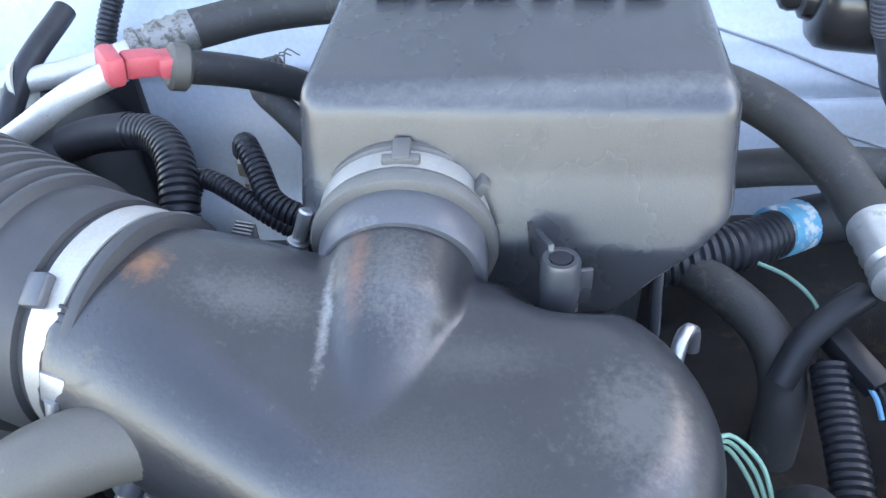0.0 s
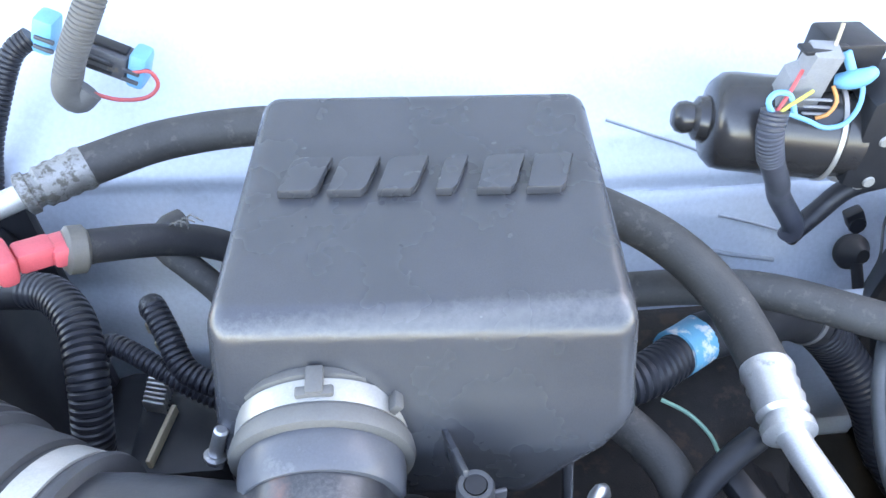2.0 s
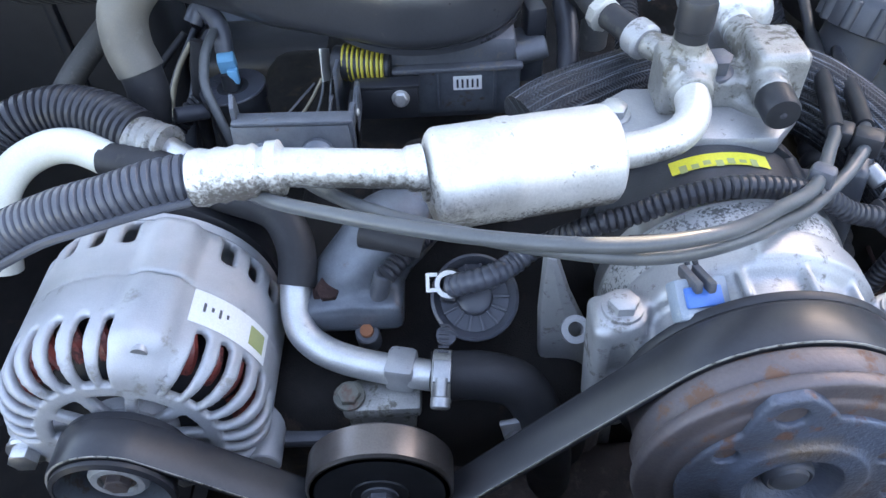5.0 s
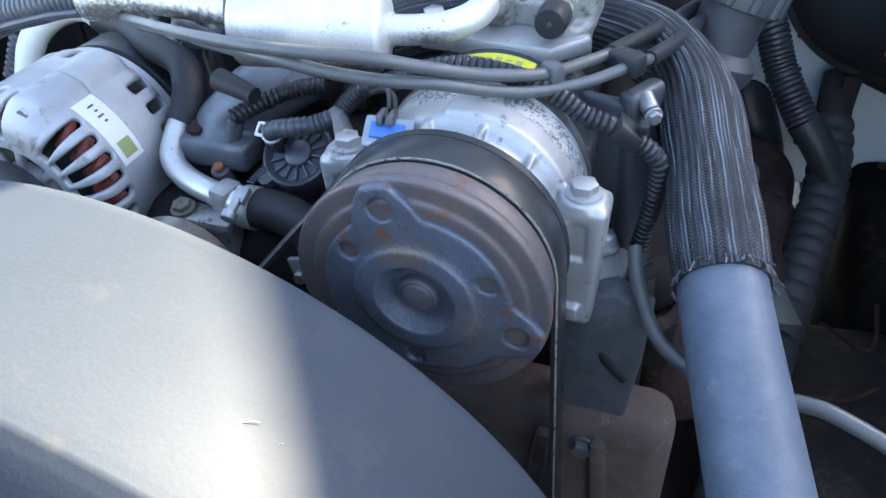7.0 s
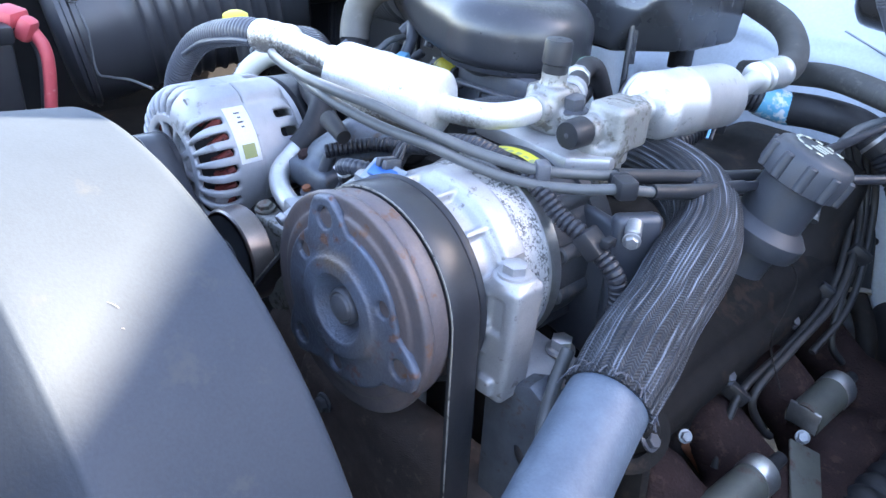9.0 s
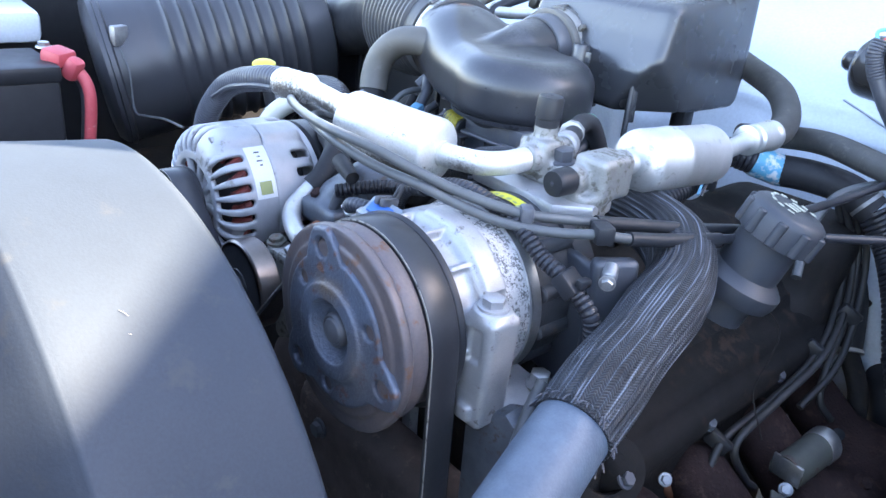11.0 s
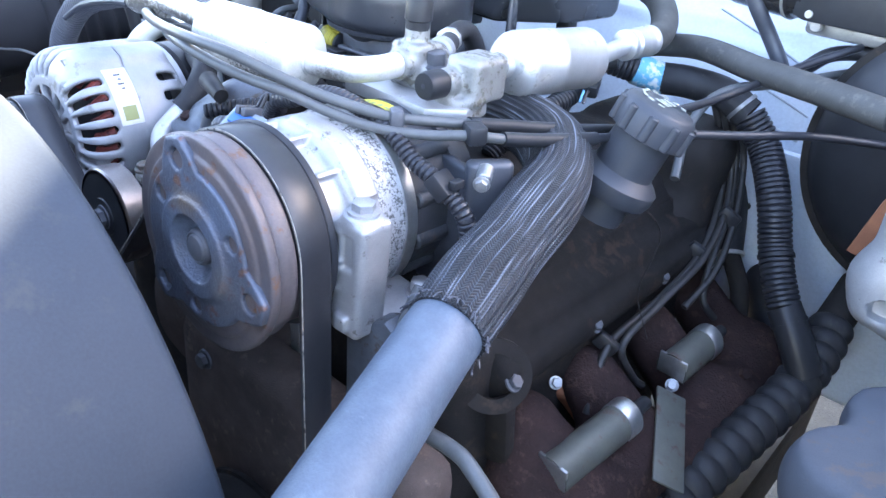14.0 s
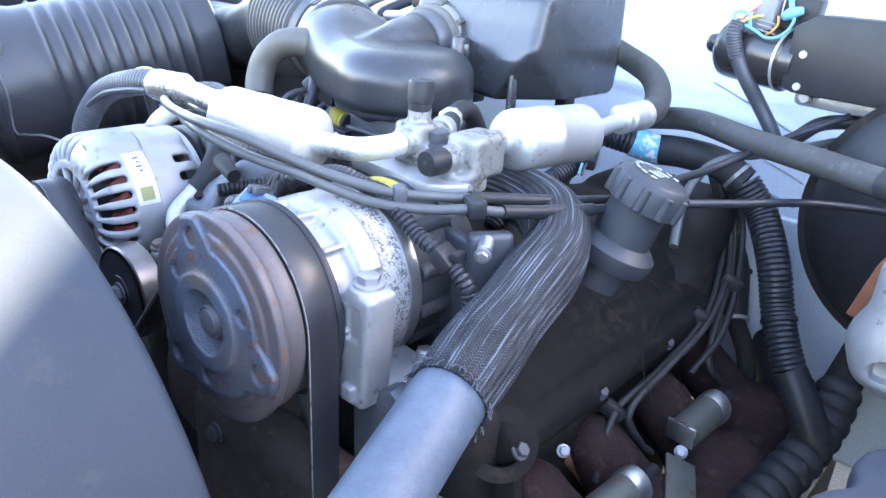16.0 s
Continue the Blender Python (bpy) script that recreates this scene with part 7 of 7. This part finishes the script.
single("ac_low_hose", tube([(0.305, -0.075, 0.895), (0.312, -0.095, 0.880), (0.330, -0.125, 0.868), (0.365, -0.148, 0.868), (0.399, -0.150, 0.871), (0.419, -0.155, 0.872), (0.46, -0.17, 0.862), (0.53, -0.20, 0.83), (0.60, -0.24, 0.76)], 0.0045, 12), CABLE, "thin grey cable passing under the radiator hose", "cable")
single("fuel_regulator", merge(tube([(0.318, -0.05, 0.860), (0.301, -0.066, 0.852), (0.293, -0.085, 0.838), (0.296, -0.096, 0.822), (0.312, -0.098, 0.805)], 0.0050, 14)), RUBBER, "black bent hose behind the radiator hose", "hose")

# wiper motor
wm = thing("wiper_motor", "black wiper motor with a flat black cover and a wired plug", "wiper motor", (0.32, 0.49, 1.02))
part("nub", lathe([(0, 0.006), (0.003, 0.010), (0.008, 0.0115), (0.013, 0.0105), (0.016, 0.015), (0.022, 0.0165), (0.024, 0.0165)], (0.2215, 0.4915, 1.0604), (1, -0.20, -0.05), 32), WIPER, wm)
part("can", lathe([(0.022, 0.018), (0.024, 0.027), (0.030, 0.0325), (0.038, 0.0335), (0.104, 0.0335), (0.106, 0.031), (0.12, 0.030)], (0.2215, 0.4915, 1.0604), (1, -0.20, -0.05), 48), WIPER, wm)
part("band", lathe([(0.100, 0.0332), (0.100, 0.0345), (0.103, 0.0345), (0.103, 0.0332)], (0.2215, 0.4915, 1.0604), (1, -0.20, -0.05), 48), BAND, wm)
cov = part("cover", prism([(0.000, 0.004), (0.012, 0.0), (0.118, 0.0), (0.124, 0.006), (0.124, 0.074), (0.116, 0.081), (0.020, 0.079), (0.0, 0.066)], 0.040, pose(0.331, 0.481, 1.027, 90, 0, -4), 0.002), BLACK, wm, "flat black gear cover")
for x, z in ((0.3437, 1.0668), (0.440, 1.100), (0.440, 1.036), (0.345, 1.034)):
    part("screw", lathe([(0, 0.0042), (0.0015, 0.0036), (0.0015, 0)], (x, 0.4405 - 0.07 * (x - 0.331), z), (0, -1, 0), 14), BAND, cov)
part("casting", merge(box((0.395, 0.478, 1.020), (0.115, 0.034, 0.018), 0.006, (0, 0, -4)), rod((0.352, 0.470, 1.022), (0.351, 0.452, 1.022), 0.006), rod((0.442, 0.466, 1.022), (0.441, 0.448, 1.022), 0.006)), CAST, wm, "dull cast gear housing")
plg = part("plug", prism([(-0.011, 0.020), (0.006, 0.021), (0.008, 0.006), (0.015, 0.002), (0.018, -0.018), (0.010, -0.021), (-0.008, -0.017), (-0.009, 0.004)], 0.018, along((0.292, 0.455, 1.102), (0.294, 0.473, 1.105), (0, 0, 1)), 0.0012), PLUGGREY, wm, "pale grey wired plug")
for k in range(3):
    part("rib", box((0.2955 + 0.001 * k, 0.4515, 1.0935 - 0.0052 * k), (0.020, 0.0022, 0.0014), 0.0004, (0, 10, 6)), PLUGGREY, plg)
part("cap_strip", box((0.289, 0.463, 1.1225), (0.018, 0.012, 0.003), 0.001, (0, 4, 6)), BLACK, plg)
sock = part("socket", box((0.321, 0.484, 1.104), (0.036, 0.034, 0.034), 0.003, (0, 4, 4)), BLACK, wm, "black motor socket")
part("socket_lip", box((0.308, 0.470, 1.119), (0.010, 0.010, 0.006), 0.0015, (0, 4, 4)), BLACK, sock)
part("blue_lock", merge(tube([(0.310, 0.462, 1.100), (0.315, 0.457, 1.103), (0.322, 0.455, 1.106), (0.329, 0.457, 1.108)], lambda s: 0.0045 + 0.0016 * math.sin(150 * s), 12, 0.002), rod((0.317, 0.459, 1.106), (0.311, 0.465, 1.119), 0.0030)), BLUE, sock, "blue plastic lock")
part("blue_strap", tube([(0.275, 0.447, 1.088), (0.289, 0.445, 1.083), (0.301, 0.443, 1.078), (0.313, 0.443, 1.080), (0.321, 0.447, 1.088), (0.323, 0.452, 1.098), (0.320, 0.455, 1.104)], 0.0016, 8, 0.003), BLUE, plg)
part("blue_ring", tube([(0.275, 0.447, 1.087), (0.266, 0.446, 1.089), (0.261, 0.447, 1.097), (0.266, 0.450, 1.101), (0.275, 0.451, 1.099), (0.279, 0.449, 1.092), (0.281, 0.447, 1.086)], 0.0019, 8, 0.002), BLUE, plg, "blue locking ring")
for pts, mt in ((((0.284, 0.460, 1.110), (0.278, 0.454, 1.103), (0.272, 0.449, 1.095), (0.267, 0.447, 1.087)), WIRE_R), (((0.291, 0.453, 1.099), (0.283, 0.449, 1.097), (0.275, 0.447, 1.093), (0.268, 0.446, 1.087)), WIRE_Y),
                (((0.305, 0.456, 1.100), (0.308, 0.451, 1.092), (0.304, 0.449, 1.084), (0.298, 0.451, 1.080)), WIRE_O), (((0.306, 0.470, 1.135), (0.302, 0.464, 1.124), (0.298, 0.460, 1.112)), TERMINAL)):
    part("wire", tube(pts, 0.0013, 7, 0.003), mt, plg)
wl = thing("wiper_lead", "grey sheathed wiper motor lead, ribbed at the top", "wire loom", (0.326, 0.470, 0.955))
part("ribbed_end", tube([(0.2675, 0.4475, 1.090), (0.2665, 0.4440, 1.078), (0.2695, 0.4440, 1.066), (0.275, 0.446, 1.053)], ribs(0.0088, 0.0009, 0.0030), 16, 0.00075), LOOM_GREY, wl, "ribbed sleeve")
part("sheath", tube([(0.2735, 0.4455, 1.056), (0.289, 0.452, 1.029), (0.304, 0.466, 1.003), (0.326, 0.470, 0.971), (0.326, 0.470, 0.959), (0.331, 0.472, 0.963)], 0.0082, 16, 0.002), LOOM_GREY, wl)
single("firewall_grommet", lathe([(-0.012, 0.006), (-0.006, 0.010), (0, 0.0155), (0.004, 0.0165), (0.008, 0.015)], (0.420, 0.507, 0.897), (-0.1, 0.9, -0.45), 28), RUBBER, "black rubber grommet in the firewall", "grommet")
single("grommet_wire", tube([(0.420, 0.499, 0.892), (0.422, 0.487, 0.875), (0.426, 0.474, 0.845), (0.428, 0.464, 0.810)], 0.0048, 10), RUBBER, "black wire from the firewall grommet", "wire")
single("lead_clip", merge(box((0.392, 0.492, 0.953), (0.014, 0.010, 0.018), 0.002, (0, -30, 0)), lathe([(0, 0.007), (0.002, 0.007)], (0.392, 0.486, 0.950), (0, -1, 0.2), 10)), BLACK, "small black clip holding the wiper lead", "clip")
single("thin_cable", tube([(0.40, 0.47, 0.985), (0.37, 0.405, 0.978), (0.345, 0.365, 0.972), (0.331, 0.345, 0.970), (0.317, 0.315, 0.960), (0.315, 0.28, 0.935), (0.33, 0.24, 0.90)], 0.0045, 10), CABLE, "thin grey cable curving over the looms", "cable")

# Darker grey beads draw the shadow lines of the firewall's seams and grooves.
for pts, r, mt in (([(0.204, 0.577, 1.002), (0.245, 0.565, 0.991), (0.267, 0.561, 0.984), (0.319, 0.547, 0.966), (0.345, 0.541, 0.958)], 0.0013, SEAM_SHADE), ([(0.300, 0.530, 0.930), (0.33, 0.528, 0.921), (0.355, 0.525, 0.913)], 0.0012, SEAM_SHADE),
                   ([(0.290, 0.520, 0.900), (0.32, 0.518, 0.893), (0.355, 0.516, 0.886)], 0.0022, SEAM_SHADE)):
    single("seam_bead", tube(pts, r, 10), mt, "thin grey bead drawing a seam's shadow line on the firewall", "seam", kind="structure")
single("grommet_wire", tube([(0.454, 0.530, 0.939), (0.446, 0.520, 0.917), (0.440, 0.500, 0.895), (0.425, 0.485, 0.868), (0.424, 0.478, 0.85)], 0.0012, 8), CABLE, "thin bent wire beside the firewall grommet", "wire")

# behind the air box at the passenger side
rc = thing("red_connector", "faded red plastic quick-connect lock on a black hose", "connector", (-0.165, 0.37, 1.06))
part("lock", merge(box((-0.163, 0.370, 1.080), (0.020, 0.016, 0.013), 0.003, (0, 10, 35)), box((-0.176, 0.362, 1.083), (0.011, 0.028, 0.017), 0.004, (0, 10, 35)), box((-0.150, 0.378, 1.076), (0.018, 0.020, 0.012), 0.003, (0, 10, 35))), RED, rc)
part("collar", lathe([(0, 0.011), (0.002, 0.0135), (0.010, 0.0135), (0.012, 0.011)], (-0.152, 0.377, 1.0745), (0.8, 0.45, -0.35), 28), BREATHER, rc, "grey collar")
part("hose", tube([(-0.150, 0.378, 1.074), (-0.130, 0.391, 1.065), (-0.108, 0.405, 1.053), (-0.088, 0.415, 1.040), (-0.06, 0.42, 1.02)], 0.0098, 18), RUBBER, rc)
part("tube", tube([(-0.172, 0.364, 1.080), (-0.20, 0.352, 1.070), (-0.235, 0.345, 1.05), (-0.29, 0.34, 1.02)], 0.0075, 16), ALU_DIRTY, rc, "silver tube")
single("cracked_hose", tube([(-0.105, 0.430, 1.045), (-0.112, 0.422, 1.046), (-0.112, 0.412, 1.040), (-0.100, 0.405, 1.030), (-0.085, 0.398, 1.015), (-0.07, 0.39, 0.99)], 0.0085, 16), HOSE, "worn grey-black hose end with frayed threads", "hose")
for k in range(4):
    single("frayed_thread", tube([(-0.108 + 0.004 * k, 0.41, 1.052), (-0.104 + 0.004 * k, 0.408, 1.062 + 0.002 * k), (-0.098 + 0.005 * k, 0.404, 1.066)], 0.0005, 5, 0.003), GREYRUBBER, "pale frayed thread on a worn hose", "thread", "frayed threads")
la = thing("curved_loom", "black corrugated loom curving beside the intake bellows", "wire loom", (-0.18, 0.37, 0.96), "wire looms")
part("loom", corrugated([(-0.205, 0.412, 1.012), (-0.185, 0.402, 1.015), (-0.166, 0.378, 1.013), (-0.157, 0.350, 1.000), (-0.158, 0.333, 0.975), (-0.165, 0.325, 0.94)], 0.0120, 0.0014, 0.0045, 20), LOOM, la)
part("tape", tube([(-0.26, 0.425, 0.995), (-0.235, 0.42, 1.005), (-0.205, 0.413, 1.012)], 0.0125, 18), RUBBER, la)
single("wire_loom", corrugated([(-0.126, 0.392, 1.008), (-0.122, 0.386, 1.016), (-0.112, 0.369, 1.010), (-0.101, 0.350, 1.000), (-0.083, 0.341, 0.994), (-0.05, 0.335, 0.985)], 0.0078, 0.0010, 0.0038), LOOM, "black corrugated loom entering under the air box", "wire loom", "wire looms")
single("wire_loom", corrugated([(-0.160, 0.340, 0.955), (-0.158, 0.362, 0.988), (-0.152, 0.372, 1.000), (-0.140, 0.368, 1.001), (-0.120, 0.356, 0.997), (-0.100, 0.345, 0.990), (-0.075, 0.335, 0.98)], 0.0066, 0.0009, 0.0036), LOOM, "thin black corrugated loom", "wire loom", "wire looms")
single("tan_terminal", merge(box((-0.127, 0.385, 1.000), (0.006, 0.005, 0.014), 0.001, (20, 10, 0)), box((-0.124, 0.379, 0.985), (0.003, 0.003, 0.02), 0.0008, (15, 0, 0))), TERMINAL, "small yellowish clip on a loom", "clip")
coil = thing("ignition_coil", "black ignition coil with finned steel plates", "ignition coil", (-0.11, 0.34, 0.90))
part("body", box((-0.110, 0.335, 0.935), (0.06, 0.06, 0.05), 0.006), BLACK, coil)
for k in range(6):
    part("plate", box((-0.128, 0.350 + 0.0035 * k, 0.964), (0.014, 0.0016, 0.012), 0.0003, (0, 0, -15)), STEEL, coil)
part("strap", box((-0.120, 0.330, 0.961), (0.003, 0.04, 0.012), 0.0008, (0, 0, -12)), TERMINAL, coil, "tan rusty strap")
cb2 = thing("bulkhead_connector", "dark grey plug with blue ends on a hanging corrugated loom", "connector", (-0.19, 0.60, 1.03))
pm = pose(-0.184, 0.600, 1.070, 0, 24, -8)
bp = part("plug", moved(merge(box((0, 0, 0), (0.034, 0.020, 0.020), 0.002), box((-0.004, -0.0115, 0), (0.018, 0.003, 0.010), 0.0008)), pm), BRACKET, cb2)
for z in (-0.0035, 0.0035):
    part("ridge", moved(box((-0.002, -0.0138, z), (0.022, 0.0022, 0.0018), 0.0004), pm), BLACK, bp)
part("latch", moved(box((0.002, 0, 0.0118), (0.026, 0.010, 0.003), 0.0008), pm), BLACK, bp)
for x, w in ((0.024, 0.014), (-0.045, 0.016)):
    e = part("end", moved(box((x, 0.002, 0.0005), (w, 0.022, 0.030), 0.004), pm), BLUE, cb2, "pale blue plug end")
    for z in (-0.007, 0.001):
        part("slot", moved(box((x - 0.003 * (1 if x > 0 else -1), -0.0095, z), (w * 0.9, 0.003, 0.003), 0.0006), pm), BRACKET, e)
part("lead", corrugated([(-0.236, 0.606, 1.086), (-0.252, 0.60, 1.076), (-0.266, 0.585, 1.050), (-0.278, 0.565, 1.02), (-0.285, 0.55, 0.99)], 0.0085, 0.0010, 0.004, 16), LOOM, cb2)
part("loom", corrugated([(-0.150, 0.60, 1.165), (-0.172, 0.575, 1.125), (-0.194, 0.570, 1.091), (-0.205, 0.570, 1.070)], 0.0105, 0.0010, 0.0034, 18), DUSTYLOOM, cb2, "dusty grey corrugated loom")
part("loom_end", tube([(-0.203, 0.570, 1.075), (-0.209, 0.570, 1.060), (-0.205, 0.573, 1.050), (-0.196, 0.577, 1.056)], 0.0104, 18, 0.002), DUSTYLOOM, cb2)
part("wire", tube([(-0.165, 0.588, 1.062), (-0.152, 0.588, 1.062), (-0.149, 0.588, 1.050), (-0.160, 0.586, 1.041), (-0.180, 0.582, 1.043), (-0.197, 0.579, 1.052)], 0.0016, 7, 0.003), WIRE_R, cb2)
single("firewall_hose", tube([(-0.27, 0.50, 1.06), (-0.285, 0.44, 1.035), (-0.30, 0.40, 0.98), (-0.295, 0.37, 0.90)], 0.008, 14), LOOM, "black hose hanging down the firewall", "hose")

# between the duct and the discharge line
single("wire_loom", corrugated([(0.205, 0.262, 0.950), (0.203, 0.240, 0.942), (0.200, 0.210, 0.935), (0.195, 0.175, 0.925), (0.19, 0.14, 0.90)], 0.0100, 0.0013, 0.0045, 16), LOOM, "black corrugated loom beside the muffler can", "wire loom", "wire looms")
single("heater_hose", tube([(0.135, 0.345, 0.955), (0.160, 0.315, 0.958), (0.180, 0.285, 0.950), (0.185, 0.26, 0.93), (0.18, 0.24, 0.89)], 0.0125, 18), HOSE, "thick black hose in the dark gap", "hose")
single("taped_wire", tube([(0.225, 0.288, 0.978), (0.207, 0.279, 0.972), (0.190, 0.268, 0.962), (0.178, 0.255, 0.945)], 0.0075, 14), BLACK, "glossy black taped wire bundle", "wire")
cn = thing("small_connector", "black plug with teal wires", "connector", (0.215, 0.25, 0.94))
part("plug", box((0.2165, 0.262, 0.955), (0.014, 0.036, 0.012), 0.002, (10, 0, 25)), BLACK, cn)
for k, mt in enumerate((BLUE, LOOM)):
    part("wire", tube([(0.217 + 0.005 * k, 0.248, 0.954), (0.220 + 0.004 * k, 0.240, 0.951), (0.222 + 0.004 * k, 0.233, 0.944)], 0.0014, 7, 0.003), mt, cn)
single("green_wire", tube([(0.182, 0.325, 0.968), (0.195, 0.315, 0.967), (0.205, 0.302, 0.963), (0.209, 0.290, 0.957)], 0.0013, 7, 0.004), WIRE_G, "thin pale green insulated wire", "wire")
hk = single("metal_hook", tube([(0.118, 0.240, 0.945), (0.120, 0.250, 0.966), (0.125, 0.261, 0.976), (0.131, 0.266, 0.974), (0.132, 0.264, 0.962)], 0.0040, 12), STEEL, "bent bright steel lifting hook", "hook")
tps = thing("position_sensor", "black sensor plug with looped green and blue wires", "sensor", (0.122, 0.17, 0.94))
part("plug", merge(box((0.116, 0.150, 0.975), (0.014, 0.018, 0.03), 0.002, (0, 0, 10)), box((0.124, 0.152, 0.970), (0.004, 0.006, 0.022), 0.001)), LOOM, tps)
for k in range(3):
    part("wire", tube([(0.113 + 0.002 * k, 0.158, 0.988), (0.112, 0.172, 1.000 - 0.003 * k), (0.122, 0.182, 1.002 - 0.004 * k), (0.134 - 0.002 * k, 0.172, 0.996 - 0.004 * k), (0.137 - 0.002 * k, 0.155, 0.985)], 0.0010, 7, 0.003), WIRE_G, tps)
part("sleeve", tube([(0.137, 0.158, 0.986), (0.139, 0.140, 0.975), (0.137, 0.118, 0.962), (0.135, 0.10, 0.94)], 0.0078, 14), LOOM, tps)

hv = thing("heater_box", "black plastic heater housing on the firewall", "heater box", (-0.42, 0.46, 0.58))
part("housing", box((-0.547, 0.460, 0.775), (0.60, 0.10, 0.45), 0.025, segs=3), BLACK, hv)
# Black block added beside the housing so the gap below the firewall stays dark.
part("dark_gap_block", box((-0.137, 0.470, 0.60), (0.22, 0.10, 0.40), 0.02, segs=3), BLACK, hv)
part("flange", box((-0.547, 0.505, 0.775), (0.62, 0.012, 0.47), 0.005), BLACK, hv)
for x in (-0.80, -0.58, -0.36):
    part("rib", box((x, 0.408, 0.775), (0.012, 0.012, 0.38), 0.004), BLACK, hv)

# battery at the far corner
bat = thing("battery", "black battery with a red cable clamp", "battery", (-0.615, -0.215, 0.70))
part("case", box((-0.615, -0.215, 0.805), (0.13, 0.20, 0.21), 0.008), BLACK, bat)
part("lid", box((-0.615, -0.215, 0.917), (0.135, 0.205, 0.024), 0.006), BLACK, bat)
cl = part("cable_clamp", merge(box((-0.590, -0.104, 0.933), (0.034, 0.040, 0.024), 0.008, (0, 12, 35)), box((-0.570, -0.092, 0.919), (0.022, 0.024, 0.034), 0.008, (0, 30, 35)),
                               tube([(-0.572, -0.086, 0.917), (-0.560, -0.078, 0.895), (-0.558, -0.078, 0.86), (-0.57, -0.086, 0.77)], 0.0085, 12)), RED, bat, "red rubber cable clamp")
part("cable", tube([(-0.600, -0.092, 0.922), (-0.592, -0.078, 0.895), (-0.58, -0.078, 0.86), (-0.59, -0.086, 0.77)], 0.006, 12), BRACKET, bat, "grey battery cable")
part("terminal", hexagon((-0.602, -0.118, 0.944), (0, 0, 1), 0.008, 0.008), STEEL, cl)
single("fender_flange", box((-0.80, -0.27, 0.950), (0.12, 0.38, 0.050), 0.012, (0, 4, 0)), PAINT, "pale blue painted fender flange in the sun behind the battery", "fender", kind="structure")

# unseen dark sheet and rails added for shade in the passenger side's lower bay
single("dark_apron", box((-0.60, 0.02, 0.60), (0.78, 1.10, 0.02), 0.004, (0, 6, 0)), GRIME, "dark sheet added for the shade low at the passenger side", "splash apron", kind="structure")
single("frame_rail", box((-0.28, 0.02, 0.50), (0.17, 1.1, 0.13), 0.012), IRON, "black steel frame rail under the engine", "frame")
single("crossmember", box((0.1, -0.28, 0.42), (0.9, 0.34, 0.08), 0.012), IRON, "black steel crossmember under the engine", "frame")
single("oil_pan", box((0.10, 0.14, 0.42), (0.34, 0.56, 0.16), 0.03, segs=3), IRON, "dark grimy oil pan and lower engine", "oil pan")
lc = thing("lower_cover", "dark lower engine front cover with bolts", "engine cover", (0.20, -0.085, 0.43))
part("cover", box((0.20, -0.085, 0.60), (0.30, 0.05, 0.34), 0.02, segs=3), DIRT, lc)
part("rib", box((0.25, -0.112, 0.62), (0.012, 0.012, 0.26), 0.004, (0, 6, 0)), DIRT, lc)
part("rib", box((0.31, -0.112, 0.62), (0.012, 0.012, 0.26), 0.004, (0, -4, 0)), DIRT, lc)
for x, z in ((0.10, 0.74), (0.29, 0.74), (0.33, 0.62), (0.29, 0.50)):
    part("bolt", hexagon((x, -0.111, z), (0, -1, 0), 0.007, 0.007), BRACKET, lc)
